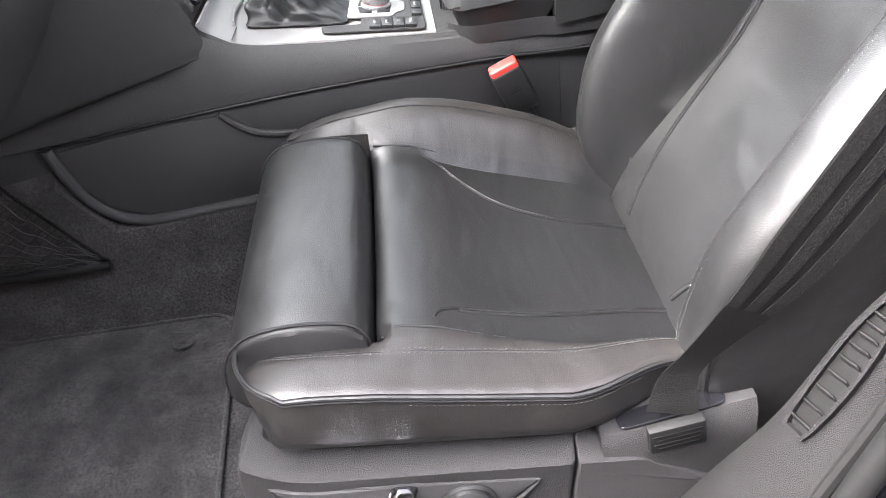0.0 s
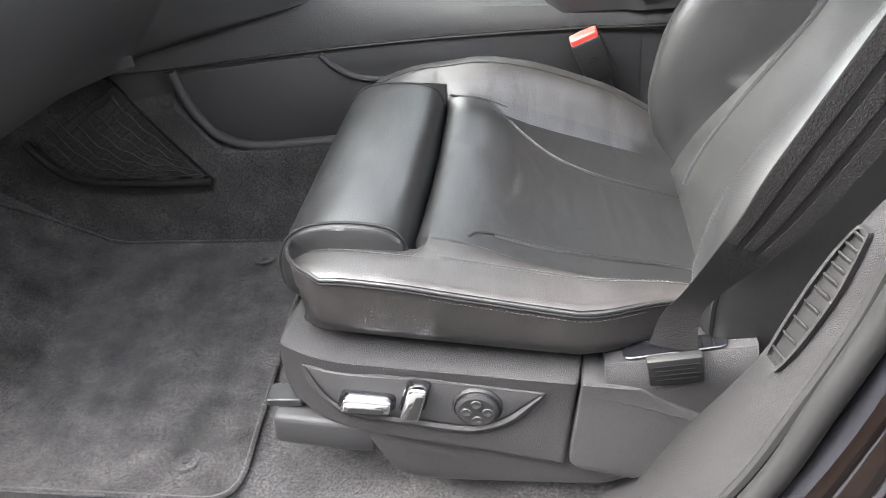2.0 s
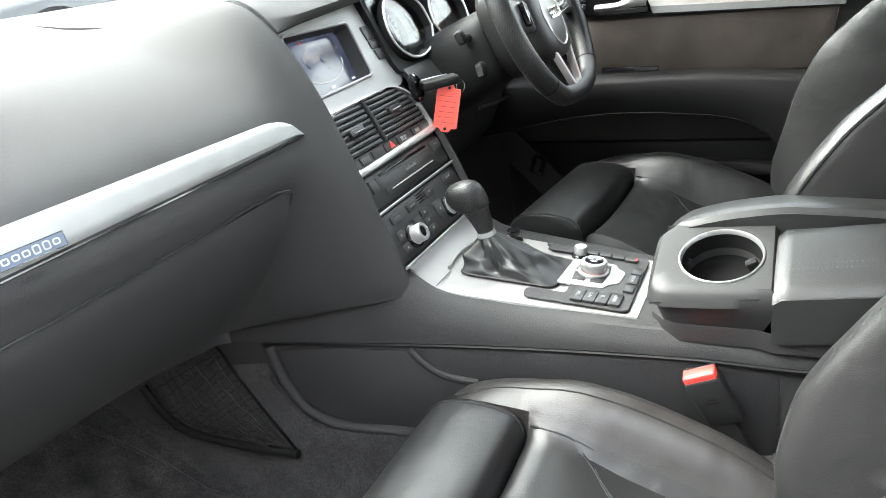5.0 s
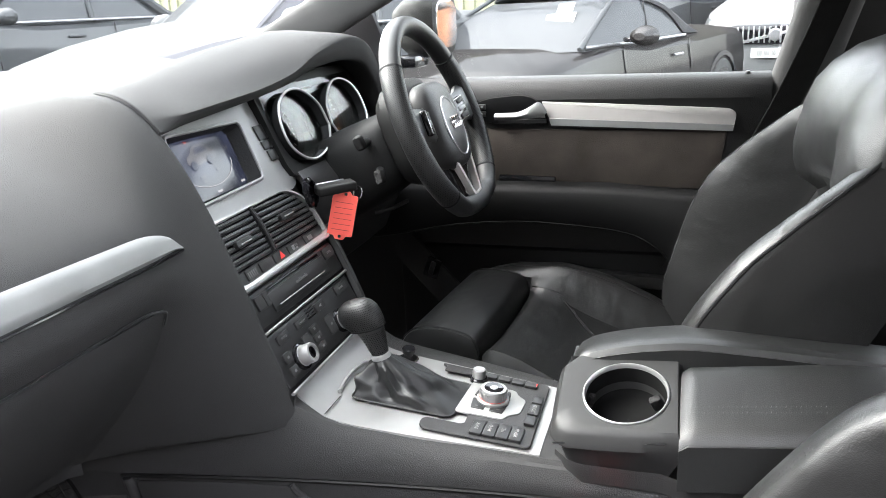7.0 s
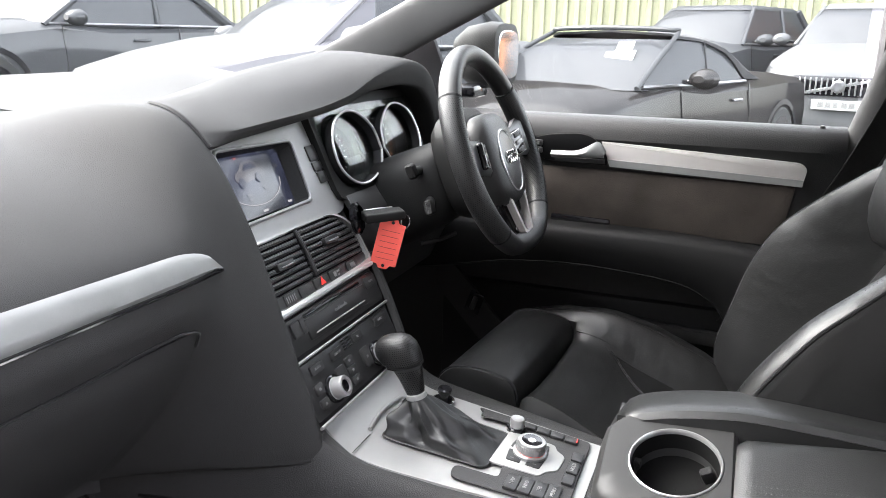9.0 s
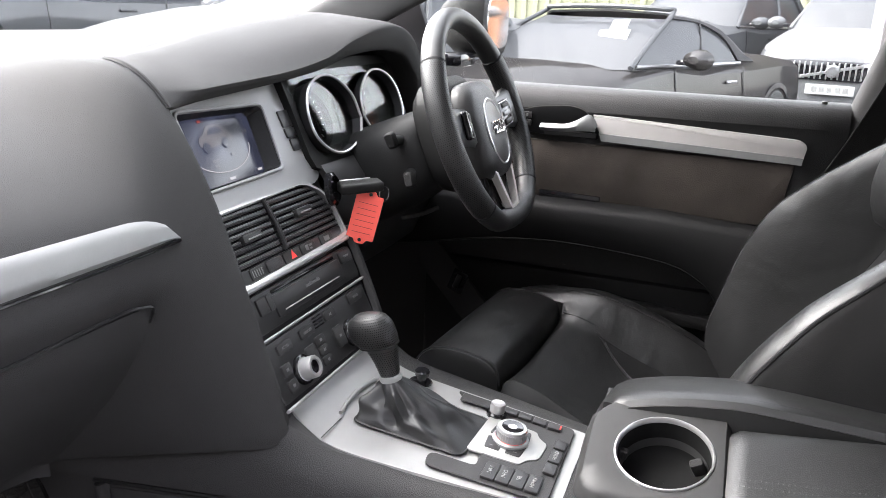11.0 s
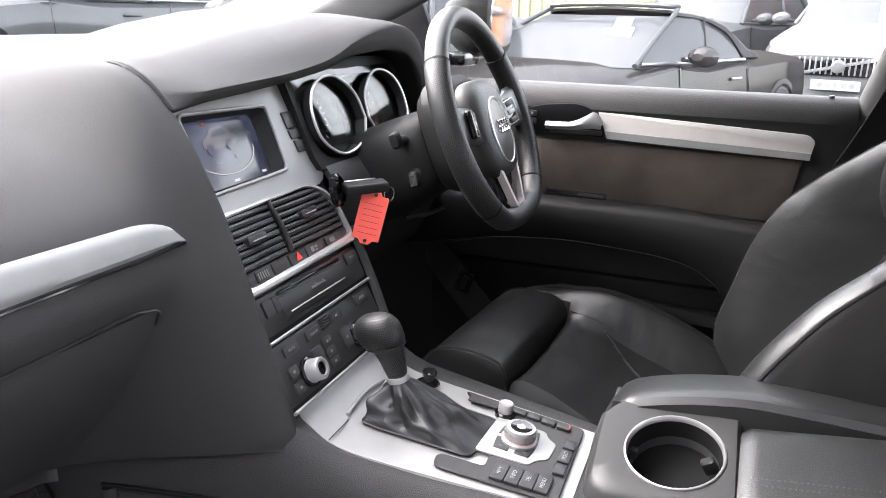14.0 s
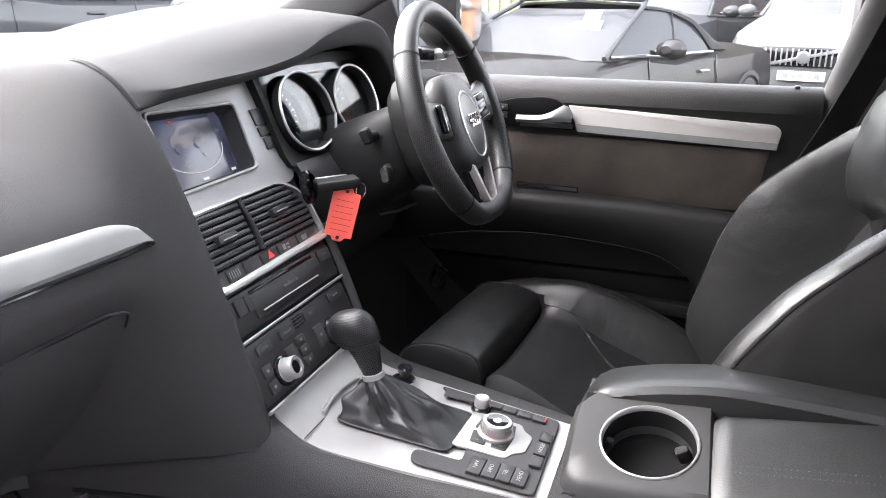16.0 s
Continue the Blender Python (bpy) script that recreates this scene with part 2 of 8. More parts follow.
def prism(outline, depth, m, bevel=0.0, segs=2):
    """A flat plate: 2D outline, pushed back by depth along -z of its pose, front edge softened."""
    bm = bmesh.new()
    top = [bm.verts.new((p[0], p[1], 0)) for p in outline]
    f = bm.faces.new(top)
    ret = bmesh.ops.extrude_face_region(bm, geom=[f])
    vs = [v for v in ret["geom"] if isinstance(v, bmesh.types.BMVert)]
    bmesh.ops.translate(bm, vec=(0, 0, -depth), verts=vs)
    bmesh.ops.recalc_face_normals(bm, faces=bm.faces[:])
    if bevel:
        edges = [e for e in bm.edges if abs(e.verts[0].co.z) < 1e-9 and abs(e.verts[1].co.z) < 1e-9]
        bmesh.ops.bevel(bm, geom=edges, offset=bevel, segments=segs, profile=0.5, affect="EDGES")
    bmesh.ops.transform(bm, matrix=m, verts=bm.verts[:])
    return bm


def ring_plate(outer, inner, depth, m):
    """A plate with a hole: both outlines have equally many points."""
    a = [Vector((p[0], p[1], 0)) for p in outer]
    b = [Vector((p[0], p[1], 0)) for p in inner]
    dn = Vector((0, 0, -depth))
    bm = loft([[p + dn for p in a], a, b, [p + dn for p in b]], caps=False)
    bmesh.ops.recalc_face_normals(bm, faces=bm.faces[:])
    bmesh.ops.transform(bm, matrix=m, verts=bm.verts[:])
    return bm


def lathe(profile, m, n=32, caps=True):
    """A turned body: (radius, height) rows about z of its pose."""
    rows = [[Vector((r * math.cos(2 * math.pi * k / n), r * math.sin(2 * math.pi * k / n), h)) for k in range(n)] for r, h in profile]
    bm = loft(rows, caps=caps)
    bmesh.ops.transform(bm, matrix=m, verts=bm.verts[:])
    return bm


def stitches(line, mat, parent, pitch=0.0055, length=0.0038, r=0.0006, name="stitching", label=""):
    """A row of short threads along a line, as one mesh."""
    pts = [Vector(p) for p in line]
    bm = bmesh.new()
    pos = 0.0
    total = sum((b - a).length for a, b in zip(pts, pts[1:]))

    def at(s):
        for a, b in zip(pts, pts[1:]):
            d = (b - a).length
            if s <= d:
                return a.lerp(b, s / d if d else 0), (b - a).normalized()
            s -= d
        return pts[-1], (pts[-1] - pts[-2]).normalized()
    while pos + length < total:
        a, d = at(pos)
        b, _ = at(pos + length)
        side = d.cross(Vector((0.3, 0.2, 1))).normalized()
        up = side.cross(d).normalized()
        mid = (a + b) / 2 + up * r
        vs = [bm.verts.new(p) for p in (a - up * r, mid + side * r, b - up * r, mid - side * r, mid + up * r * 0.8)]
        for f in ((0, 1, 4), (1, 2, 4), (2, 3, 4), (3, 0, 4)):
            bm.faces.new([vs[i] for i in f])
        pos += pitch
    return tagged(part(name, bm, mat, parent, label, smooth=False))


def text_part(body, size, m, mat, parent, name="lettering", depth=0.0003, align="CENTER", shear=0.0, space=1.0):
    cu = bpy.data.curves.new(name, "FONT")
    cu.body, cu.size, cu.extrude, cu.align_x, cu.align_y, cu.shear, cu.space_character = body, size, depth, align, "CENTER", shear, space
    cu.resolution_u = 2
    tmp = bpy.data.objects.new(name, cu)
    scene.collection.objects.link(tmp)
    me = bpy.data.meshes.new_from_object(tmp.evaluated_get(bpy.context.evaluated_depsgraph_get()))
    bpy.data.objects.remove(tmp)
    bpy.data.curves.remove(cu)
    me.materials.clear()
    me.materials.append(mat)
    me.transform(m)
    ob = new(name, me)
    ob.parent = parent
    return ob


# ---- seats ----
def make_seat(name, label, yc, side, dx, dz, back_dx, inner=1.0, inner_back=1.0):
    """A powered leather sports seat. side: +1 if its outer flank faces -y."""
    st = thing(name, label, "car seat", "front seats", at=(dx, yc, 0.5 + dz))

    def P(x, o, z):
        o = o * inner if o < 0 else o
        return Vector((x, -side * o, z - 0.5))

    ridge = [(-0.27, -0.03), (-0.24, -0.012), (-0.20, 0.014), (-0.15, 0.040), (-0.06, 0.067), (0.03, 0.088), (0.12, 0.084), (0.2, 0.064), (0.27, 0.034), (0.34, 0.01)]
    rim_out = [(-0.27, 0.824), (-0.235, 0.831), (-0.2, 0.835), (-0.123, 0.826), (-0.055, 0.812), (0.041, 0.793), (0.154, 0.771), (0.27, 0.748), (0.34, 0.73)]

    def mid(x):
        return 0.803 - 0.33 * (x + 0.118) + 0.010 * math.exp(-((x + 0.06) / 0.05) ** 2)

    def top(x, o):
        """Height of the cushion's upper skin."""
        a = abs(o)
        z = mid(x)
        outer = o > 0 and inner == 1
        rz = -0.065 if o < 0 and inner < 1 else lerp_table(rim_out, x) - z if outer else lerp_table(ridge, x)
        if a < 0.185:
            z += 0.012 * (a / 0.185) ** 2
        elif a < 0.245:
            f = (a - 0.185) / 0.06
            if outer and x < -0.1:
                z += (0.80 - z) * (1 - f) + rz * f
            else:
                z += 0.012 + (rz - 0.012) * math.sin(f * math.pi / 2)
        else:
            f = min(1.0, (a - 0.245) / 0.05)
            bend = 1 - math.sqrt(max(0.0, 1 - f * f))
            z += rz + (0.010 * f - 0.008 * bend if outer else (-0.019 if o < 0 and inner < 1 else -0.052) * bend)
        return z

    def hull(x, o):
        """Rounds the nose of the outer bolster and tucks its rear end in."""
        if inner < 1 or o < 0.19:
            return x, o
        k = min(1.0, max(0.0, (x - 0.06) / 0.13))
        return max(x, -0.258 + 0.050 * ((o - 0.19) / 0.107) ** 3), 0.19 + (o - 0.19) * (1 - 0.45 * k * k * (3 - 2 * k))

    offs = [0.03 * i for i in range(7)] + [0.195, 0.205, 0.215, 0.225, 0.235, 0.245, 0.255, 0.265, 0.275, 0.284, 0.291, 0.295]
    offs = [-o for o in offs[:0:-1]] + offs
    secs = []
    xs = [-0.262, -0.258, -0.25, -0.235, -0.21, -0.18, -0.15, -0.126, -0.1225, -0.1185, -0.113, -0.10] + [-0.08 + 0.03 * i for i in range(14)]
    for x in xs:
        front = max(0.0, (-0.225 - x) / 0.037)
        drop = 0.03 * (1 - math.sqrt(max(0.0, 1 - front * front)))
        row = []
        zb = 0.7725 - 0.13 * (x + 0.25)
        for o in offs:
            z = top(x, o)
            if x < -0.12 and abs(o) < 0.2:
                z = 0.752
            elif -0.12 < x < -0.10 and abs(o) < 0.197:
                z -= 0.018 * (1 - (x + 0.12) / 0.02) ** 2
            z = max(z - drop * (1 if abs(o) > 0.2 else 0), zb + 0.002 - (0.03 if abs(o) < 0.24 and x > 0 else 0))
            row.append(P(*hull(x, o * (1 - 0.04 * front)), z))
        w = 0.297 * (1 - 0.04 * front)
        row = [P(x, -w + 0.03, zb - 0.024), P(x, -w + 0.012, zb - 0.012), P(x, -w + 0.003, zb + 0.008)] + row + [P(*hull(x, w - 0.003), zb + 0.008), P(*hull(x, w - 0.012), zb - 0.012), P(*hull(x, w - 0.03), zb - 0.024)]
        secs.append(row)
    cushion = part("cushion", loft(secs), LEATHER, st)
    if inner == 1:
        # hide of the bolsters, rubbed paler by use
        cushion.data.materials.append(LEATHER_WORN)
        for pol in cushion.data.polygons:
            if abs(pol.center.y) > 0.198 and pol.center.z > 0.262 - 0.13 * pol.center.x:
                pol.material_index = 1

    # thigh support that slides out, ends closed by a sewn cap
    prof = [(-0.122, 0.775), (-0.1230, 0.804), (-0.128, 0.826), (-0.142, 0.840), (-0.18, 0.848), (-0.218, 0.848), (-0.249, 0.840), (-0.271, 0.818), (-0.280, 0.785), (-0.275, 0.755), (-0.25, 0.742), (-0.2, 0.74), (-0.14, 0.745)]
    prof = cr([(a, 0, b) for a, b in prof], 40)
    secs = []
    for o, sc in ((-0.2, 0.90), (-0.198, 0.965), (-0.192, 0.99), (-0.18, 1.0), (-0.1, 1.01), (0, 1.012), (0.1, 1.01), (0.18, 1.0), (0.205, 0.99), (0.213, 0.965), (0.216, 0.90)):
        secs.append([P(-0.2 + (p.x + 0.2) * (sc if p.x < -0.13 else 1), o, 0.79 + (p.z - 0.79) * sc) for p in prof])
    ext = part("thigh_support", loft(secs), LEATHER, st, "leather thigh support roll with sewn ends")
    for o in (-0.19, 0.207):
        part("piping", tube([P(-0.2 + (p.x + 0.2) * 1.0, o, 0.79 + (p.z - 0.79) * 0.992) for p in prof[3:30]], 0.0022, 6), SEAM_DARK, ext)

    def line(pts, n=40, lift=0.0008):
        return [P(*hull(p.x, p.y), top(p.x, p.y) + lift) for p in cr([(a, b, 0) for a, b in pts], n)]

    ins_in = [(-0.06, 0.191), (-0.046, 0.187), (-0.02, 0.166), (0.0, 0.144), (0.05, 0.104), (0.12, 0.085), (0.22, 0.085), (0.29, 0.085)]
    ins_out = [(-0.056, 0.172), (-0.048, 0.157), (-0.028, 0.146), (0.01, 0.139), (0.08, 0.128), (0.2, 0.098), (0.29, 0.09)]
    for s in ((-1, 1) if inner == 1 else (1,)):
        ins = ins_in if s < 0 or inner < 1 else ins_out
        part("insert_seam", tube(line([(a, s * b) for a, b in ins], 40, 0.0003), 0.0017, 6), SEAM_DARK, cushion)
        part("insert_welt", tube(line([(a, s * (b + 0.0045)) for a, b in ins[2:]], 40, 0.0003), 0.0024, 6), LEATHER, cushion)
        part("bolster_seam", tube(line([(-0.113, s * 0.192), (0.0, s * 0.19), (0.15, s * 0.187), (0.28, s * 0.184)], 40, -0.0005), 0.0018, 6), SEAM_DARK, cushion)
        for k, w in ((0, 0.231), (1, 0.238)) if s * (1 if inner == 1 else -1) > 0 else ((0, 0.243), (1, 0.250)):
            stitches(line([(-0.238, s * (0.215 + 0.004 * k)), (-0.225, s * (w - 0.017)), (-0.19, s * (w - 0.002)), (-0.1, s * w), (0.05, s * w), (0.2, s * w), (0.27, s * (w - 0.006))], 50, 0.0008), SEAM, cushion)

        sd = [(x, s * (0.2978 - 0.0115 * max(0, (-0.245 - x) / 0.013)), top(x, s * 0.295) - 0.002) for x in [-0.243 + 0.0103 * i for i in range(50)]]
        if s > 0 and inner == 1:
            sd = [(*hull(a, b), c) for a, b, c in sd]
            nose = [(-0.2585 + 0.050 * ((o - 0.19) / 0.107) ** 3, o, 0.826 + 0.016 * ((o - 0.205) / 0.093) ** 0.7) for o in (0.205, 0.22, 0.235, 0.25, 0.262, 0.273, 0.282, 0.289, 0.2945)]
            sd = nose + [p for p in sd if p[0] > -0.2065]
        part("side_piping", tube([P(*p) for p in sd], 0.0023, 8), LEATHER, cushion, "rounded leather piping")
        part("side_seam", tube([P(a, b + s * 0.0006, c - 0.0040) for a, b, c in sd], 0.0018, 6), SEAM_DARK, cushion)
        stitches([P(a, b + s * 0.0012, c - 0.010) for a, b, c in sd[20:44]], SEAM, cushion)
        part("stitched_seam", tube(line([(-0.236, s * 0.212), (-0.225, s * 0.218), (-0.19, s * 0.2325), (-0.1, s * 0.2345), (0.2, s * 0.2345), (0.27, s * 0.229)], 50, -0.0004), 0.0013, 6), SEAM_DARK, cushion)

    # backrest
    d = Vector((0.438, 0, 0.899))
    nf = Vector((-0.899, 0, 0.438))
    base = Vector((0.275 + back_dx, 0, 0.655))
    bol = [(0.0, 0.035), (0.06, 0.075), (0.14, 0.108), (0.25, 0.112), (0.36, 0.098), (0.45, 0.066), (0.52, 0.034), (0.58, 0.01), (0.66, 0.0)]
    if inner == 1:
        bol = [(0.0, 0.06), (0.05, 0.102), (0.1, 0.128), (0.2, 0.148), (0.3, 0.138), (0.4, 0.122), (0.48, 0.09), (0.55, 0.045), (0.61, 0.012), (0.66, 0.0)]
    half = [(0.0, 0.262), (0.1, 0.280), (0.25, 0.288), (0.4, 0.275), (0.5, 0.245), (0.58, 0.215), (0.64, 0.18), (0.69, 0.10)]

    def fwd(p, f):
        bz = lerp_table(bol, p)
        if f > 0 and inner < 1:
            bz += lerp_table([(0.0, 0.02), (0.2, 0.045), (0.4, 0.08), (0.55, 0.085), (0.64, 0.04), (0.69, 0.0)], p)
        near = f < 0
        f = abs(f)
        lum = 0.055 * math.exp(-(p / 0.17) ** 2)
        if inner == 1 or near:
            if f < 0.60:
                return lum + 0.012 * math.sin(min(1, p / 0.3) * math.pi) + 0.010 * (f / 0.60) ** 2
            if f < 0.80:
                e = (f - 0.60) / 0.20
                return 0.010 + max(lum * (1 - e), bz * math.sin(e * math.pi / 2))
            g = min(1.0, max(0.0, (f - 0.86) / 0.14))
            return 0.010 + bz - (bz * 0.16 + 0.012) * (1 - math.sqrt(max(0.0, 1 - g * g)))
        if f < 0.68:
            return lum + 0.012 * math.sin(min(1, p / 0.3) * math.pi) + 0.010 * (f / 0.68) ** 2
        if f < 0.88:
            return 0.010 + max(lum * (1 - (f - 0.68) / 0.2), bz * math.sin((f - 0.68) / 0.20 * math.pi / 2))
        g = min(1.0, (f - 0.88) / 0.12)
        return 0.010 + bz - (bz * 0.25 + 0.02) * (1 - math.sqrt(max(0.0, 1 - g * g)))

    def back(p, o, f=None, lift=0.0):
        v = base + d * p + nf * ((fwd(p, o / lerp_table(half, p)) if f is None else f) + lift)
        return P(v.x, o * inner_back / inner if o < 0 else o, v.z)

    fr = [0.1 * i for i in range(6)] + [0.58, 0.60, 0.62, 0.65, 0.68, 0.695, 0.71, 0.73, 0.76, 0.79, 0.82, 0.86, 0.90, 0.94, 0.97, 0.99, 1.0]
    fr = [-f for f in fr[:0:-1]] + fr
    secs = []
    for i in range(36):
        p = i / 35 * 0.69
        hw = lerp_table(half, p)
        bend = -0.05 * max(0, (p - 0.60) / 0.09) ** 2
        row = [back(p, f * hw, fwd(p, f) + bend) for f in fr]
        row = row + [back(p, hw * 0.99, -0.05), back(p, hw * 0.93, -0.10), back(p, -hw * 0.93, -0.10), back(p, -hw * 0.99, -0.05)]
        secs.append(row)
    rest = part("backrest", loft(secs), LEATHER, st, "leather backrest with deep side bolsters")

    def bline(pts, lift=0.0008, n=50):
        return [back(q.x, q.y * lerp_table(half, q.x), None, lift) for q in cr([(a, b, 0) for a, b in pts], n)]

    for s in (-1, 1):
        fs, f2 = (0.60, 0.80) if inner == 1 else (0.68, 0.865)
        ins_b = [(0.03, 0.34), (0.1, 0.42), (0.2, 0.50), (0.35, 0.55), (0.5, 0.55)] if inner == 1 else [(0.03, 0.33), (0.2, 0.36), (0.38, 0.40), (0.5, 0.42)]
        part("insert_seam", tube(bline([(a, s * b) for a, b in ins_b], 0.0003), 0.0018, 6), SEAM_DARK, rest)
        part("insert_welt", tube(bline([(a, s * (b + 0.018)) for a, b in ins_b], 0.0008), 0.0028, 6), LEATHER, rest)
        part("bolster_seam", tube(bline([(0.02, s * fs), (0.2, s * fs), (0.4, s * fs), (0.5, s * fs)], -0.0005), 0.0018, 6), SEAM_DARK, rest)
        for k in (0, 1):
            stitches(bline([(0.02, s * (f2 + 0.024 * k)), (0.2, s * (f2 + 0.024 * k)), (0.4, s * (f2 + 0.024 * k)), (0.56, s * (f2 + 0.024 * k))]), SEAM, rest)
        part("piping", tube(bline([(0.0, s * 0.985), (0.2, s * 0.985), (0.4, s * 0.985), (0.58, s * 0.985)], 0.001), 0.0028, 6), SEAM_DARK, rest)
    part("shoulder_seam", tube(bline([(0.5, -0.68), (0.525, -0.45), (0.53, 0.0), (0.525, 0.45), (0.5, 0.68)], 0.0), 0.0018, 6), SEAM_DARK, rest)
    # padded shoulder section above the insert
    sh = [(0.425, 0.06, 0.006), (0.436, 0.10, 0.014), (0.455, 0.14, 0.026), (0.478, 0.170, 0.038), (0.50, 0.193, 0.048), (0.53, 0.212, 0.058), (0.57, 0.222, 0.066), (0.61, 0.224, 0.070), (0.65, 0.216, 0.068), (0.69, 0.198, 0.058), (0.72, 0.165, 0.042), (0.738, 0.12, 0.024), (0.745, 0.06, 0.010)]
    secs = []
    for p, hw, fo in sh:
        ring = []
        for k in range(36):
            a = 2 * math.pi * k / 36
            c, s = math.copysign(abs(math.cos(a)) ** 0.9, math.cos(a)), math.copysign(abs(math.sin(a)) ** 0.9, math.sin(a))
            arch = 0.055 * max(0.0, 1 - (c * hw / 0.115) ** 2) * max(0.0, (0.60 - p) / 0.13) if s > 0 else 0.0
            far_side = inner < 1 and c > 0
            ring.append(back(p + arch, c * hw * (1.40 if far_side else 1.0), (fo + (0.105 * c * lerp_table([(0.425, 0.55), (0.50, 0.9), (0.60, 1.0), (0.70, 0.6), (0.745, 0.2)], p) if far_side else 0.0) if s > 0 else 0.09) * s))
        secs.append(ring)
    part("shoulder_pad", loft(secs), LEATHER, st, "padded leather shoulder section")
    return st


passenger_seat = make_seat("front_seat", "black leather sports seat with worn bolsters and power controls", 0.873, 1, 0, 0, 0.0)
driver_seat = make_seat("front_seat", "black leather sports seat raised high behind the steering wheel", 1.655, -1, -0.03, 0.10, -0.045, 0.66, 0.74)
driver_seat.rotation_euler = (0, 0, radians(-5))


# ---- passenger side: floor, sill, pillar ----
def floor_z(x, y):
    z = 0.488 + 0.045 * min(1.0, max(0.0, (y - 0.55) / 0.5))
    if x < -0.78:
        z += 0.75 * (-0.78 - x) ** 1.1
    return z


def grid_sheet(x0, x1, nx, y0, y1, ny, fz, thick):
    rows = []
    for i in range(nx + 1):
        x = x0 + (x1 - x0) * i / nx
        rows.append([Vector((x, y0 + (y1 - y0) * j / ny, fz(x, y0 + (y1 - y0) * j / ny))) for j in range(ny + 1)])
    bm = loft(rows, closed=False)
    bmesh.ops.recalc_face_normals(bm, faces=bm.faces)
    if sum(f.normal.z for f in bm.faces) < 0:
        bmesh.ops.reverse_faces(bm, faces=bm.faces[:])
    ext = bmesh.ops.solidify(bm, geom=bm.faces[:], thickness=thick)
    return bm


floor = tagged(part("floor", grid_sheet(-1.25, 1.5, 60, 0.50, 2.05, 24, lambda x, y: floor_z(x, y) - 0.004 if y < 1.2 else 0.52, 0.02), CARPET), "dark grey ribbed carpet over the car floor", "floor", kind="structure")
tunnel_rows = []
for i in range(45):
    x = -1.2 + i * 0.06
    z0 = floor_z(x, 1.1) - 0.01
    tunnel_rows.append([Vector(p) for p in ((x, 1.085, z0), (x, 1.104, z0 + 0.02), (x, 1.108 + 0.1 * max(0, x + 0.5), z0 + 0.06), (x, 1.112 + 0.115 * max(0, min(0.7, x + 0.58)), 0.66), (x, 1.113 + 0.12 * max(0, min(0.7, x + 0.58)), 0.708 if x > -0.6 else 0.80), (x, 1.150 + 0.13 * max(0, min(0.7, x + 0.6)), 0.722 if x > -0.6 else 0.84), (x, 1.27, 0.73 if x > -0.6 else 0.85))])
tagged(part("wall_tunnel", sheet(tunnel_rows, 0.008), CARPET), "dark carpeted side of the transmission tunnel", "wall", kind="structure")

# floor mat with a bound edge and fixing buttons
mat_out = round_outline([(-0.372, 0.548), (-0.392, 1.085), (-0.86, 1.085), (-1.1, 1.0), (-1.1, 0.57), (-0.80, 0.556)], [0.05, 0.05, 0.10, 0.1, 0.03, 0.02], 6)
floor_mat = thing("floor_mat", "worn dark velour floor mat with a bound edge", "floor mat", at=(-0.7, 0.8, 0.5))
bm = bmesh.new()
f = bm.faces.new([bm.verts.new((p.x, p.y, 0)) for p in mat_out])
bmesh.ops.triangulate(bm, faces=[f])
bmesh.ops.subdivide_edges(bm, edges=bm.edges[:], cuts=3, use_grid_fill=True)
for v in bm.verts:
    v.co.z = floor_z(v.co.x, v.co.y) + 0.008
bmesh.ops.recalc_face_normals(bm, faces=bm.faces)
if sum(f.normal.z for f in bm.faces) < 0:
    bmesh.ops.reverse_faces(bm, faces=bm.faces[:])
bmesh.ops.solidify(bm, geom=bm.faces[:], thickness=0.006)
under(part("velour_top", bm, MAT), floor_mat)
edge = [Vector((p.x, p.y, floor_z(p.x, p.y) + 0.008)) for p in mat_out]
under(part("bound_edge", tube(edge, 0.004, 8, closed=True), CARPET, None, "grey sewn binding"), floor_mat)
for bx, by in ((-0.462, 0.606), (-0.47, 1.03)):
    bz = floor_z(bx, by) + 0.009
    btn = part("fixing_button", lathe([(0.021, -0.002), (0.021, 0.001), (0.019, 0.003), (0.016, 0.0018), (0.007, 0.0018), (0.006, 0.0035), (0.001, 0.0035)], pose(bx, by, bz), 28), MAT, None, "round velour-covered fixing button")
    under(btn, floor_mat)

# door aperture: lower trim, pillar trim, seals and painted edge
N = 90
INNER = cr([(-1.05, 0.56, 0.495), (-0.716, 0.552, 0.495), (-0.38, 0.539, 0.495), (-0.136, 0.526, 0.495), (-0.03, 0.528, 0.495), (0.065, 0.555, 0.505), (0.134, 0.571, 0.545), (0.200, 0.552, 0.674), (0.239, 0.522, 0.786), (0.268, 0.500, 0.902), (0.283, 0.482, 0.962), (0.302, 0.455, 1.045), (0.335, 0.45, 1.25), (0.38, 0.50, 1.55)], N)
OUTER = cr([(-1.05, 0.44, 0.486), (-0.66, 0.438, 0.488), (-0.35, 0.443, 0.489), (-0.15, 0.447, 0.490), (-0.05, 0.45, 0.492), (0.070, 0.45, 0.512), (0.149, 0.45, 0.572), (0.212, 0.45, 0.680), (0.252, 0.448, 0.795), (0.278, 0.445, 0.885), (0.292, 0.442, 0.960), (0.307, 0.435, 1.035), (0.34, 0.43, 1.25), (0.385, 0.48, 1.55)], N)
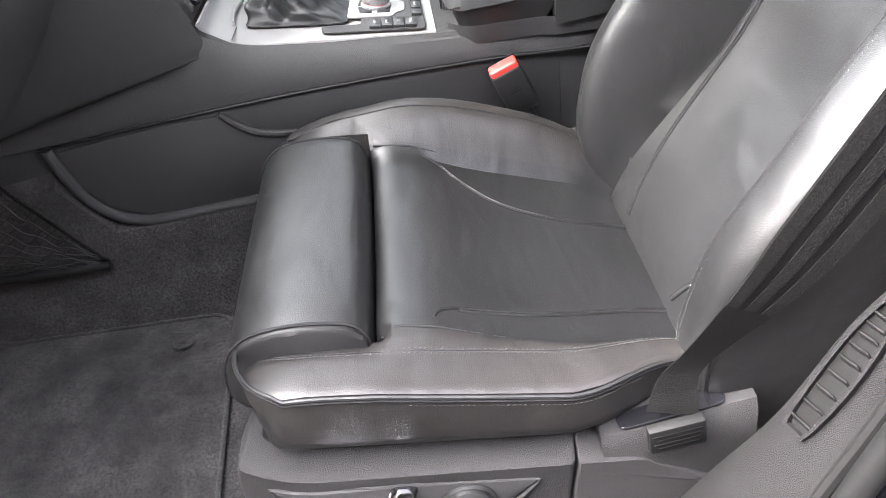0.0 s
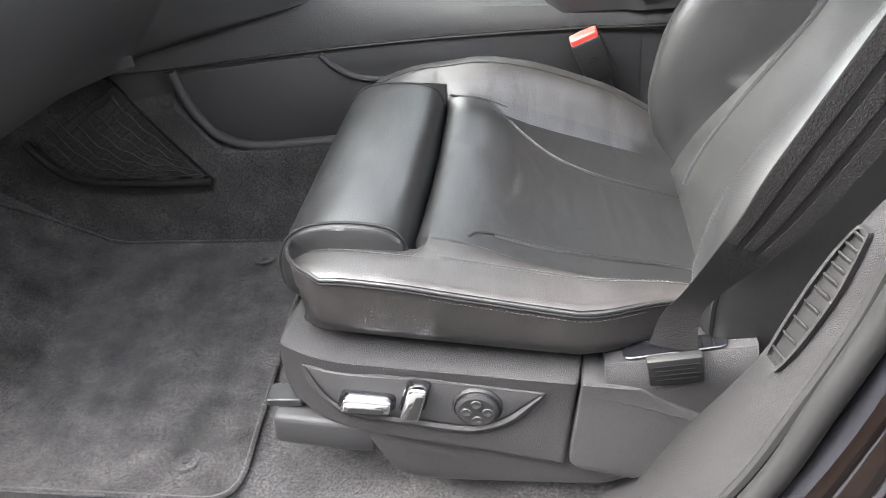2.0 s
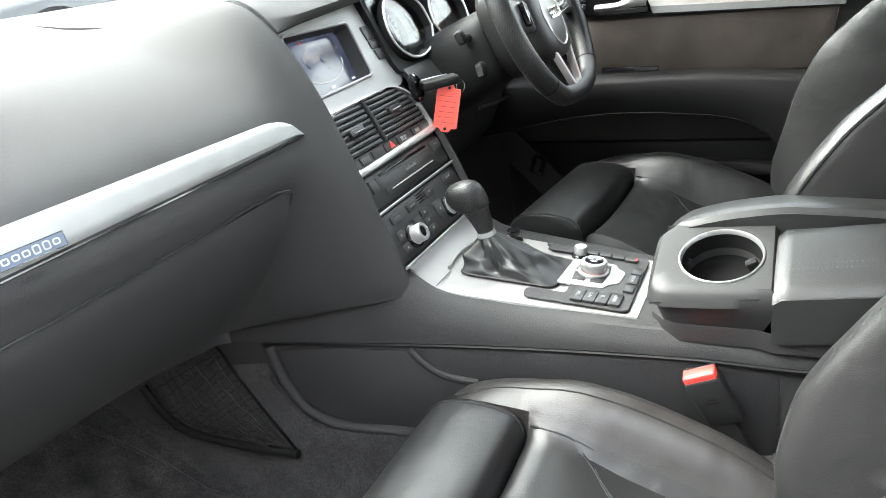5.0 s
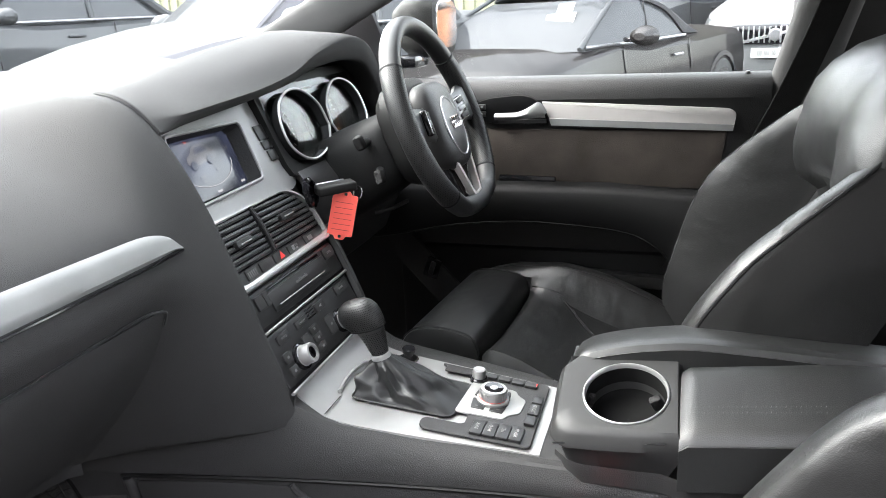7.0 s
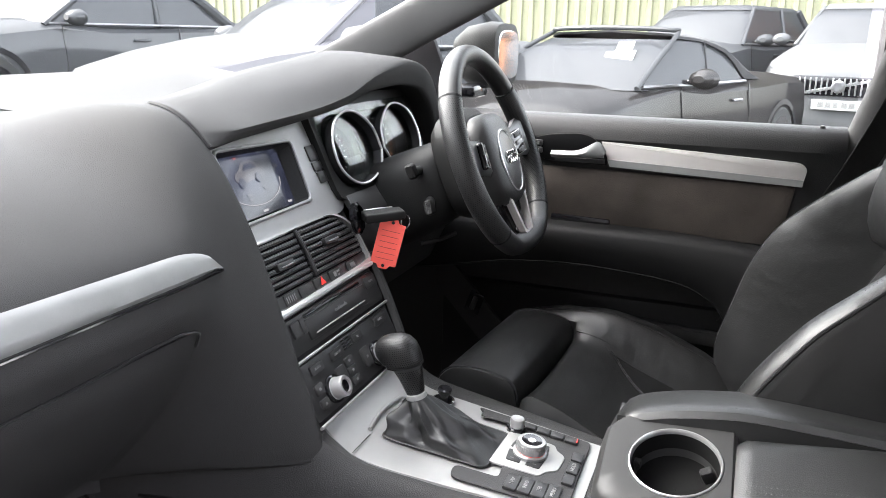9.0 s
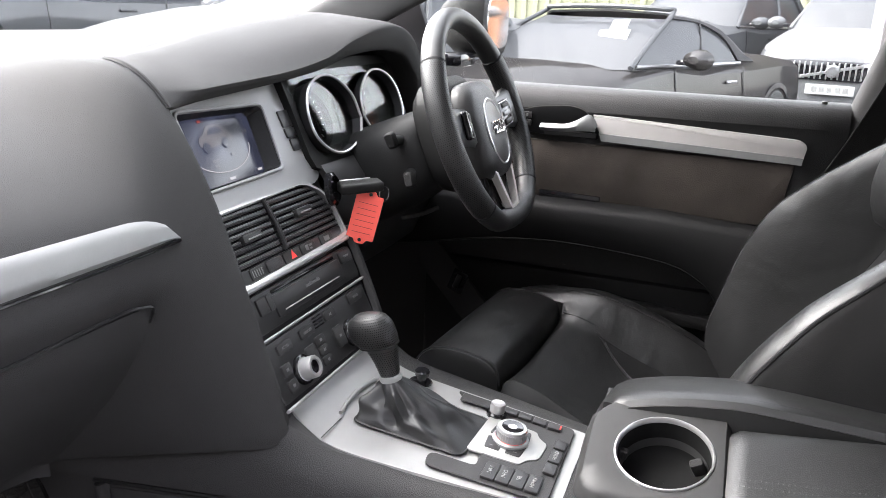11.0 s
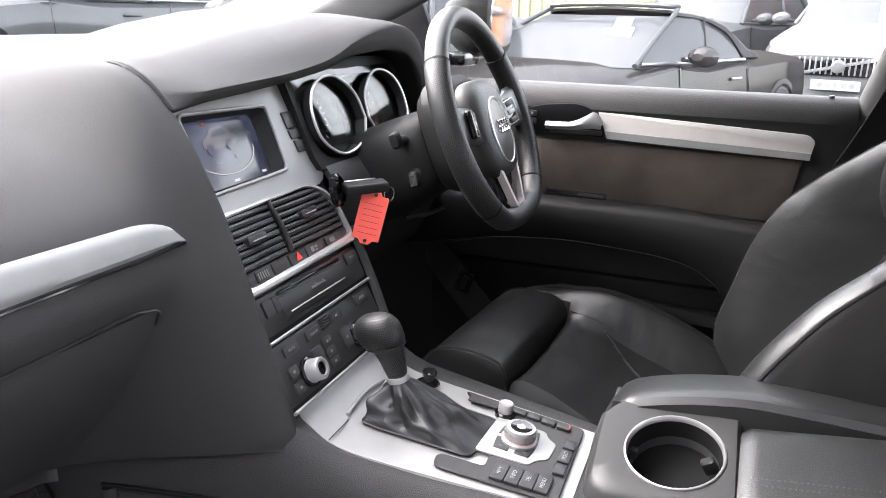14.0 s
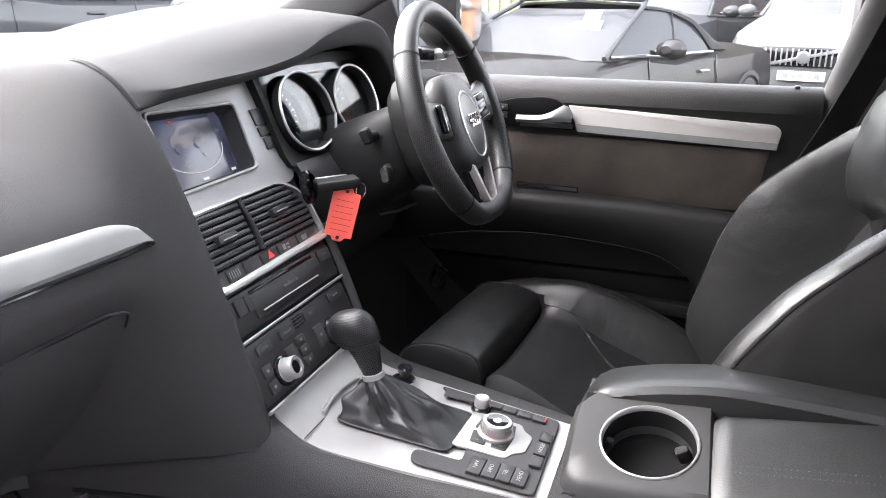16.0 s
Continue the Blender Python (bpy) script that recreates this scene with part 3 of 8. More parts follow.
BULB = cr([(-1.05, 0.415, 0.478), (-0.66, 0.415, 0.480), (-0.35, 0.418, 0.481), (-0.15, 0.420, 0.482), (-0.03, 0.421, 0.486), (0.095, 0.424, 0.520), (0.178, 0.424, 0.605), (0.232, 0.424, 0.715), (0.263, 0.424, 0.82), (0.286, 0.422, 0.905), (0.300, 0.42, 0.975), (0.315, 0.415, 1.05), (0.35, 0.41, 1.25), (0.395, 0.46, 1.55)], N)
LIP = cr([(-1.05, 0.395, 0.452), (-0.66, 0.395, 0.454), (-0.35, 0.396, 0.456), (-0.15, 0.397, 0.458), (0.0, 0.398, 0.470), (0.14, 0.400, 0.545), (0.21, 0.400, 0.630), (0.249, 0.400, 0.705), (0.282, 0.400, 0.80), (0.305, 0.400, 0.90), (0.315, 0.40, 0.97), (0.33, 0.395, 1.05), (0.36, 0.39, 1.25), (0.405, 0.44, 1.55)], N)
FLANGE = cr([(-1.05, 0.35, 0.44), (-0.66, 0.35, 0.44), (-0.35, 0.35, 0.44), (-0.15, 0.35, 0.445), (0.03, 0.355, 0.465), (0.17, 0.362, 0.55), (0.24, 0.366, 0.66), (0.275, 0.37, 0.75), (0.300, 0.37, 0.85), (0.325, 0.37, 0.93), (0.34, 0.37, 1.0), (0.35, 0.365, 1.08), (0.38, 0.36, 1.25), (0.42, 0.41, 1.55)], N)
SKIN = cr([(-1.05, 0.33, 0.37), (-0.66, 0.33, 0.37), (-0.35, 0.33, 0.37), (-0.15, 0.33, 0.375), (0.06, 0.33, 0.40), (0.22, 0.33, 0.50), (0.30, 0.33, 0.64), (0.335, 0.33, 0.75), (0.36, 0.335, 0.86), (0.375, 0.335, 0.95), (0.385, 0.335, 1.02), (0.395, 0.335, 1.1), (0.42, 0.33, 1.25), (0.45, 0.38, 1.55)], N)
CUT = 42


def band(a, b, i0, i1, bulge, k=8, axis=Vector((-0.3, -0.55, 0.75))):
    rows = []
    for i in range(i0, i1 + 1):
        t = (a[min(i + 1, N)] - a[max(i - 1, 0)]).normalized()
        side = (b[i] - a[i])
        nrm = side.cross(t).normalized()
        if nrm.dot(axis) < 0:
            nrm = -nrm
        rows.append([a[i].lerp(b[i], j / k) + nrm * bulge * math.sin(math.pi * j / k) ** 0.7 for j in range(k + 1)])
    return rows


def surf_pose(a, b, i, f, lift=0.0, axis=Vector((-0.6, -0.6, 0.4))):
    """A pose on the band: x across, y along, z outward."""
    k = int(i)
    g = i - k
    pa, pb = a[k].lerp(a[k + 1], g), b[k].lerp(b[k + 1], g)
    t = ((a[k + 1] - a[k]) * (1 - f) + (b[k + 1] - b[k]) * f).normalized()
    x = (pb - pa)
    x = (x - t * x.dot(t)).normalized()
    z = x.cross(t)
    if z.dot(axis) < 0:
        x, z = -x, -z
    p = pa.lerp(pb, f) + z * lift
    return Matrix(((x.x, t.x, z.x, p.x), (x.y, t.y, z.y, p.y), (x.z, t.z, z.z, p.z), (0, 0, 0, 1)))


sill = tagged(part("sill_1", sheet(band(INNER, OUTER, 0, CUT, 0.006), 0.03), PLASTIC_GREY), "grained black plastic door sill trim", "sill", kind="structure")
pillar = tagged(part("pillar_1", sheet(band(INNER, OUTER, CUT, N, 0.009), 0.03), PLASTIC_GREY), "grained grey plastic pillar trim with an air vent", "pillar trim", kind="structure")
seal = tagged(part("door_seal", tube(BULB, 0.0125, 12), RUBBER), "black rubber door seal round the open doorway", "door seal", kind="structure")
part("seal_lip", tube([p + Vector((0, -0.004, 0.0)) for p in OUTER], 0.0065, 8), RUBBER, seal)
part("seal_channel", sheet([[a, a.lerp(b, 0.5) + Vector((0.008, 0.012, -0.010)), b] for a, b in zip(OUTER, LIP)], 0.004), GLOSS, seal, "dark channel behind the seal")
edge_rows = [[l, l.lerp(fl, 0.35) + Vector((-0.004, -0.004, 0.003)), l.lerp(fl, 0.5), fl, fl.lerp(s, 0.12) + Vector((0.005, 0.004, -0.004)), s, s + Vector((0.035, -0.06, -0.05)), s + Vector((0.10, -0.10, -0.22)), s + Vector((0.20, -0.10, -0.45))] for l, fl, s in zip(LIP, FLANGE, SKIN)]
body = tagged(part("body_side", sheet(edge_rows, 0.004), PAINT), "dark brown metallic painted doorway edge", "car body", kind="structure")
part("sealant_bead", tube([l.lerp(f, 0.55) + Vector((-0.002, -0.002, 0.002)) for l, f in zip(LIP, FLANGE)], 0.0022, 6), GLOSS, body)
part("panel_gap", tube([f.lerp(s, 0.15) for f, s in zip(FLANGE, SKIN)], 0.004, 6), GLOSS, body)

# joint between the two trims
jt = [INNER[CUT].lerp(OUTER[CUT], f / 8) + Vector((-0.004, -0.003, 0.008)) for f in range(1, 9)]
part("joint_edge", tube([p + Vector((0.003, 0.002, -0.003)) for p in jt], 0.0042, 8), PLASTIC_GREY, pillar)

# scuff plate with two raised ribs
scuff = thing("scuff_plate", "black ribbed plastic scuff plate on the door sill", "scuff plate", at=(-0.38, 0.49, 0.5))


def sill_z(y):
    return 0.4955 + 0.0055 * math.sin(math.pi * min(1, max(0, (y - 0.447) / 0.083))) ** 0.7


def scuff_y(x, f):
    return (0.455 + 0.008 * (x + 0.65) / 0.6) * (1 - f) + (0.527 - 0.034 * ((x + 0.66) / 0.6) ** 1.5 if x > -0.66 else 0.527) * f


rows = []
for i in range(41):
    x = -0.665 + 0.605 * i / 40
    e = min(1, (x + 0.668) / 0.02, (-0.058 - x) / 0.02)
    e = max(0.05, e) ** 0.5
    rows.append([Vector((x, y, sill_z(y) + 0.004 * (1 if 0 < j < 8 else 0))) for j, y in ((j, scuff_y(x, 0.5 + (max(0.02, min(0.98, j / 8)) - 0.5) * e)) for j in range(9))])
under(part("plate", sheet(rows, 0.004), PLASTIC_GREY), scuff)
for f0, x0, x1 in ((0.28, -0.65, -0.125), (0.70, -0.62, -0.13)):
    rows = []
    for i in range(41):
        x = x0 + (x1 - x0) * i / 40
        e = max(0.0, min(1, (i + 0.01) / 2, (40.01 - i) / 2))
        prof = ((-0.13, 0.0), (-0.11, 0.003), (-0.08, 0.0042), (0.08, 0.0042), (0.11, 0.003), (0.13, 0.0))
        rows.append([Vector((x, scuff_y(x, f0 + a * e ** 0.5), sill_z(scuff_y(x, f0)) + 0.0035 + h * e)) for a, h in prof])
    under(part("rib", sheet(rows, 0.002), PLASTIC_GREY), scuff)

# air vent in the pillar trim: frame and slats
vent = thing("pillar_vent", "grey plastic slatted air vent set into the pillar trim", "air vent", at=(0.265, 0.47, 0.87))
i0, i1 = 55.9, 69.4
ring_o, ring_i = [], []


def vent_pt(s, f, lift):
    return surf_pose(INNER, OUTER, s, f, lift).translation


for a in range(40):
    an = 2 * math.pi * a / 40
    u = max(-1, min(1, math.cos(an) * 1.08))
    w = math.copysign(abs(math.sin(an)) ** 0.55, math.sin(an))
    ring_o.append(((i0 + i1) / 2 + u * (i1 - i0) / 2, 0.42 + 0.27 * w))
    ring_i.append(((i0 + i1) / 2 + u * ((i1 - i0) / 2 - 0.35), 0.42 + 0.21 * w))
rows = [[vent_pt(s, f, 0.0085) for s, f in ring_o], [vent_pt(s, f, 0.014) for s, f in ring_o], [vent_pt(s, f, 0.014) for s, f in ring_i], [vent_pt(s, f, 0.0085) for s, f in ring_i]]
under(part("frame", loft(rows, caps=False), PLASTIC_GREY), vent)
rows = [[vent_pt((i0 + i1) / 2 + (s - (i0 + i1) / 2) * k, 0.42 + (f - 0.42) * k, 0.0095) for s, f in ring_i] for k in (1.0, 0.5, 0.02)]
under(part("opening", loft(rows, caps=False), DARK_PLASTIC, None, "dark opening behind the slats"), vent)
for k in range(10):
    s = i0 + 0.9 + k * (i1 - i0 - 1.7) / 9.2
    m = surf_pose(INNER, OUTER, s, 0.42, 0.0105)
    bm = rbox(0.022 * (1 - 0.03 * k), 0.0095, 0.0020, 0.0008, 1, m @ pose(0, 0, 0, 38, 0, 18))
    under(part("slat", bm, PLASTIC_GREY), vent)

# net pocket on the tunnel wall
net = thing("net_pocket", "black elastic net pocket on the carpeted tunnel wall", "net pocket", at=(-0.72, 1.10, 0.72))
BOT = cr([(-0.895, 1.098, 0.752), (-0.855, 1.092, 0.705), (-0.815, 1.089, 0.681), (-0.76, 1.088, 0.672), (-0.66, 1.090, 0.667), (-0.563, 1.100, 0.662)], 40)
TOP = cr([(-0.86, 1.11, 0.86), (-0.78, 1.108, 0.865), (-0.70, 1.106, 0.862), (-0.655, 1.102, 0.800), (-0.61, 1.100, 0.735), (-0.566, 1.102, 0.668)], 40)
under(part("lower_rail", tube(BOT, 0.0085, 10), DARK_PLASTIC, None, "black plastic rail"), net)
under(part("elastic_edge", tube(TOP[14:], 0.0024, 6), WEB), net)
for k in range(1, 15):
    f = k / 15 * 40
    a, b = BOT[int(f)], TOP[int(min(40, f * 0.55 + 17))]
    under(part("net_strand", tube([a.lerp(b, q / 14) + Vector((0.002 * math.sin(q * 1.7 + k), -0.004 * math.sin(math.pi * q / 14), 0.0015 * math.sin(q * 2.3 + k * 2))) for q in range(15)], 0.0012, 5), NET_CORD), net)
for k in range(1, 10):
    f = k / 10
    row = []
    for q in range(25):
        s = q / 24 * 39
        a, b = BOT[int(s)], TOP[int(min(40, s * 0.55 + 17))]
        row.append(a.lerp(b, f) + Vector((0, -0.004 * math.sin(math.pi * f) - 0.001, 0.004 * math.sin(q * 1.1 + k * 2) - 0.012 * math.sin(math.pi * q / 24) * (1 - f))))
    under(part("net_strand", tube(row, 0.0012, 5), NET_CORD), net)

# ---- passenger seat base: shield, switches, rails, belt anchor ----
base_th = passenger_seat
SB = pose(0, 0.575 - 0.873, -0.5, 90, 0, 0)


def crease(x):
    return 0.6935 - 0.115 * x


def shield_shape(bm, cuts=True):
    """Gives the flat seat shield its inward ledge, lean and rounded front."""
    if cuts:
        for off in (-0.05, -0.012, -0.004, 0.0, 0.004, 0.012, 0.03, 0.05):
            bmesh.ops.bisect_plane(bm, geom=bm.verts[:] + bm.edges[:] + bm.faces[:], plane_co=(0, 0, 0.1935 + off), plane_no=(0.115, 0, 1), dist=1e-6)
        for x in (-0.265, -0.25, -0.235, -0.22, -0.205, -0.19, -0.17, -0.1, 0.0):
            bmesh.ops.bisect_plane(bm, geom=bm.verts[:] + bm.edges[:] + bm.faces[:], plane_co=(x, 0, 0), plane_no=(1, 0, 0), dist=1e-6)
    for v in bm.verts:
        z = v.co.z + 0.5
        e = z - crease(v.co.x)
        if e > 0:
            k = e * e / (e + 0.004)
            v.co.y += 1.15 * k
            v.co.z -= 0.80 * k
        elif z < 0.655:
            g = (0.655 - z) / 0.083
            v.co.y -= 0.020 * g
            v.co.z += 0.010 * g
        v.co.y += 0.020 * max(0.0, (-0.19 - v.co.x) / 0.08) ** 2
    bm.normal_update()
    return bm


out = round_outline([(-0.262, 0.778), (-0.284, 0.70), (-0.284, 0.648), (-0.245, 0.625), (-0.15, 0.600), (-0.01, 0.578), (0.052, 0.562), (0.074, 0.722), (-0.10, 0.752)], [0.02, 0.05, 0.03, 0.05, 0.1, 0.1, 0.006, 0.01, 0.05], 6)
shield = part("side_shield", shield_shape(prism(out, 0.04, SB @ pose(0, 0, 0.0), 0.006, 3)), SHIELD, base_th, "grained grey plastic seat base shield")
out = round_outline([(0.0765, 0.720), (0.055, 0.562), (0.135, 0.545), (0.218, 0.63), (0.105, 0.70), (0.10, 0.722)], [0.006, 0.02, 0.01, 0.005, 0.01, 0.006], 5)
part("rear_shield", shield_shape(prism(out, 0.04, SB @ pose(0, 0, 0.0), 0.004, 3)), SHIELD, base_th)
out = round_outline([(-0.23, 0.625), (-0.19, 0.600), (-0.152, 0.532), (-0.10, 0.524), (0.10, 0.523), (0.145, 0.545), (0.15, 0.60), (-0.05, 0.66)], [0.02, 0.02, 0.03, 0.03, 0.04, 0.01, 0.01, 0.02], 5)
part("lower_shield", shield_shape(prism(out, 0.04, SB @ pose(0, 0, -0.012), 0.005, 2)), SHIELD, base_th)
part("rail_cover", rbox(0.13, 0.05, 0.048, 0.008, 3, pose(-0.24, 0.575 - 0.873 + 0.022, 0.597 - 0.5, 0, 8, 0)), PLASTIC, base_th)
part("seat_rail", rbox(0.045, 0.03, 0.012, 0.002, 1, pose(-0.288, 0.575 - 0.873 + 0.03, 0.634 - 0.5)), SATIN, base_th, "dark steel seat rail end")
part("seat_pan", rbox(0.46, 0.52, 0.12, 0.02, 2, pose(-0.01, 0.03, 0.60 - 0.5)), PLASTIC, base_th)
part("front_shield", rbox(0.02, 0.50, 0.13, 0.01, 2, pose(-0.252, 0.02, 0.70 - 0.5, 0, 8, 0)), PLASTIC, base_th)
panel_o = round_outline([(-0.246, 0.706), (-0.10, 0.692), (0.030, 0.674), (-0.018, 0.634), (-0.055, 0.624), (-0.20, 0.645), (-0.226, 0.664)], [0.006, 0.03, 0.008, 0.03, 0.05, 0.03, 0.02], 6)
pan = part("switch_panel", shield_shape(prism(panel_o, 0.006, SB @ pose(0, 0, 0.0035), 0.002, 2)), PLASTIC, base_th, "smooth dark switch panel")
pc = Vector((-0.11, 0.668))
rim_rows = []
for grow, lift in ((1.0, 0.0005), (0.62, 0.0050), (0.30, 0.0062), (0.0, 0.0036)):
    row = []
    for p in panel_o:
        low = min(1.0, max(0.0, (crease(p.x) - 0.012 - p.y) / 0.03))
        away = (p - pc).normalized()
        row.append(SB @ Vector((p.x + away.x * (0.003 + 0.012 * low) * grow, p.y + away.y * (0.003 + 0.018 * low) * grow, lift * (0.35 + 0.65 * low) + 0.0012)))
    rim_rows.append(row)
part("panel_rim", shield_shape(loft(rim_rows, caps=False), False), SHIELD, base_th)



def switch(out, m, nm, lab):
    part(nm + "_well", prism([(p[0] * 1.16, p[1] * 1.3) for p in out], 0.003, m @ pose(0, 0, 0.001), 0.001, 1), GLOSS, pan)
    part(nm, prism(out, 0.012, m @ pose(0, 0, 0.013), 0.004, 3), CHROME, pan, lab)
    part(nm + "_inlay", prism([(p[0] * 0.72, p[1] * 0.42 - 0.004) for p in out], 0.002, m @ pose(0, 0, 0.0138), 0.0008, 1), SATIN, pan, "black inlay")


switch(round_outline([(-0.032, -0.011), (0.029, -0.012), (0.031, 0.009), (-0.024, 0.012)], 0.007, 5), SB @ pose(-0.176, 0.662, 0.0045, 0, 0, -3), "seat_switch", "satin chrome seat switch lying flat")
switch(round_outline([(-0.026, -0.012), (0.030, -0.011), (0.026, 0.010), (-0.028, 0.012)], 0.007, 5), SB @ pose(-0.119, 0.664, 0.0045, 0, 0, 72), "backrest_switch", "satin chrome backrest switch standing upright")
knob = part("lumbar_switch", lathe([(0.0295, 0.0), (0.0295, 0.002), (0.027, 0.0045), (0.0265, 0.002), (0.0255, 0.002), (0.0245, 0.008), (0.021, 0.0105), (0.012, 0.0095), (0.001, 0.009)], SB @ pose(-0.046, 0.655, 0.004), 36), SATIN, pan, "round black four-way lumbar switch")
for a in range(4):
    part("dimple", lathe([(0.0065, 0), (0.0055, 0.0012), (0.003, 0.0004), (0.0005, 0)], SB @ pose(-0.046 + 0.0125 * math.cos(a * math.pi / 2), 0.655 + 0.0125 * math.sin(a * math.pi / 2), 0.0143), 14), PLASTIC, knob)

# belt anchor housing and belt
anchor = thing("belt_anchor", "grained plastic belt anchor housing beside the seat", "belt anchor", at=(0.18, 0.59, 0.66))
rows = []
for i in range(13):
    f = i / 12
    x = 0.098 + 0.158 * f
    zt = 0.705 + 0.03 * f
    rows.append([Vector((x, y, z)) for y, z in ((0.578, 0.60), (0.576, zt - 0.048 + 0.0 * f), (0.580, zt - 0.012), (0.588, zt), (0.66, zt + 0.004), (0.67, zt - 0.02), (0.67, 0.60))])
under(part("housing", loft(rows), SHIELD), anchor)
slot_out = round_outline([(-0.062, -0.012), (0.050, -0.012), (0.050, 0.012), (-0.062, 0.012)], 0.011, 6)
under(part("slot", prism(slot_out, 0.003, pose(0.178, 0.600, 0.7222, -3, -10.7, 0) @ pose(0, 0, 0.002), 0.001, 1), GLOSS), anchor)
tongue = rbox(0.058, 0.012, 0.042, 0.003, 2, pose(0.170, 0.5715, 0.716, 8, -9, 0))
tongue = under(part("tongue_cover", tongue, DARK_PLASTIC), anchor)
tongue["label"] = "black plastic belt cover with raised bars of small print"
for k in range(4):
    bar = rbox(0.050 - 0.008 * (k % 2), 0.0012, 0.0014, 0.0003, 1, pose(0.170, 0.5715, 0.716, 8, -9, 0) @ pose(0, -0.0062, 0.012 - 0.0075 * k))
    b = part("print_bar", bar, WEB)
    b.parent = tongue

belt = thing("seat_belt", "dark grey woven seat belt with darker stripes", "seat belt", at=(0.25, 0.58, 0.9))
cen = cr([(0.168, 0.582, 0.735), (0.174, 0.592, 0.765), (0.189, 0.590, 0.800), (0.234, 0.568, 0.888), (0.266, 0.552, 0.967), (0.322, 0.535, 1.10), (0.40, 0.515, 1.28), (0.47, 0.50, 1.45)], 60)
wid = cr([(1.0, -0.05, 0.15), (0.95, -0.1, 0.35), (0.85, -0.15, 0.5), (0.97, -0.1, 0.05), (0.98, -0.08, -0.05), (0.98, -0.08, -0.1), (0.98, -0.08, -0.15), (0.98, -0.08, -0.2)], 60)
ws = [lerp_table([(0, 0.026), (8, 0.020), (16, 0.0155), (26, 0.028), (34, 0.034), (60, 0.036)], i) for i in range(61)]


def belt_strip(f0, f1, lift, nm, mat, lab="", start=0):
    rows = []
    for i, c in enumerate(cen):
        if i < start:
            continue
        t = (cen[min(i + 1, 60)] - cen[max(i - 1, 0)]).normalized()
        w = wid[i] - t * wid[i].dot(t)
        w.normalize()
        n2 = t.cross(w)
        if n2.y > 0:
            n2 = -n2
        rows.append([c + w * ws[i] * (f0 + (f1 - f0) * j / 4) + n2 * lift for j in range(5)])
    return under(part(nm, sheet(rows, 0.0012), mat, None, lab), belt)


belt_strip(-1, 1, 0.0, "webbing", WEB)
for a, b in ((-0.98, -0.50), (-0.20, 0.22), (0.50, 0.98)):
    belt_strip(a, b, 0.0009, "stripe", WEB_LIGHT, "paler woven stripe", 24)


# ---- centre console ----
def side_y(x):
    return lerp_table([(-0.70, 1.108), (-0.60, 1.120), (-0.35, 1.153), (0.0, 1.196), (0.12, 1.208), (0.3, 1.212)], x)


def top_z(x):
    return float(np.interp(x, [-0.40, -0.37, -0.345, -0.325, -0.305, -0.285, -0.26, 0.0, 0.3, 0.7], [1.03, 1.004, 0.985, 0.970, 0.958, 0.9505, 0.946, 0.918, 0.90, 0.89]))


console = thing("centre_console", "black soft-touch centre console between the seats", "console", at=(0, 1.31, 0.5))


def cpart(name, bm, mat, label="", parent=None):
    ob = part(name, bm, mat, None, label)
    if parent is None:
        return under(ob, console)
    ob.parent = parent
    return ob


secs = []
for i in range(61):
    x = -0.70 + 1.5 * i / 60
    t = top_z(x) if x > -0.345 else 0.985 - 0.25 * (-0.345 - x)
    b = 0.868 + 0.010 * math.sin(max(0, min(1, (x + 0.6) / 0.8)) * math.pi)
    yl = side_y(x)
    yr = lerp_table([(-0.36, 1.515), (-0.25, 1.505), (-0.05, 1.480), (0.05, 1.465)], x)
    ye = lerp_table([(-0.66, 1.125), (-0.34, 1.183), (-0.297, 1.19), (0.0, 1.220), (0.2, 1.232)], x)
    secs.append([Vector((x, y, z)) for y, z in ((yl + 0.02, b - 0.25), (yl + 0.012, b - 0.006), (yl, b), (yl + 0.001, b + 0.012), (yl + 0.5 * (ye - yl) * 0.35, b + (t - b) * 0.45), (yl + (ye - yl) * 0.55, b + (t - b) * 0.80), (yl + (ye - yl) * 0.82, t - 0.007), (ye, t - 0.001), (ye + 0.012, t), (1.31, t), (yr - 0.06, t), (yr - 0.025, t - 0.004), (yr - 0.005, t - 0.02), (yr, b), (yr, b - 0.25))])
cpart("body", loft(secs), CONSOLE_SKIN)
cpart("side_line", tube([(-0.60 + 0.03 * i, side_y(-0.60 + 0.03 * i) - 0.0015, 0.865 + 0.010 * math.sin(max(0, min(1, (0.03 * i) / 0.8)) * math.pi)) for i in range(36)], 0.0028, 6), DARK_PLASTIC, "dark shadow joint")

# storage pocket on the side with a pale lit rim
CS = pose(-0.60, 1.1215, 0, 90, 0, 0) @ pose(0, 0, 0, 0, 7.2, 0) @ pose(0.60, 0, 0)
pk = [(-0.602, 0.866), (-0.585, 0.80), (-0.55, 0.738), (-0.50, 0.712), (-0.44, 0.706), (-0.20, 0.708), (0.20, 0.708), (0.20, 0.872), (-0.2, 0.874), (-0.4, 0.872)]
cpart("side_panel", prism(round_outline(pk, 0.03, 4), 0.05, CS, 0.004, 2), CONSOLE_SKIN)
inner = round_outline([(-0.582, 0.857), (-0.568, 0.80), (-0.535, 0.745), (-0.49, 0.724), (-0.44, 0.718), (-0.215, 0.718), (-0.225, 0.80), (-0.285, 0.826), (-0.33, 0.864), (-0.45, 0.864)], [0.012, 0.05, 0.05, 0.05, 0.05, 0.01, 0.02, 0.05, 0.006, 0.02], 5)
pocket = cpart("side_pocket", prism(inner, 0.004, CS @ pose(0, 0, 0.003), 0.003, 2), PLASTIC, "smooth black side pocket lid")
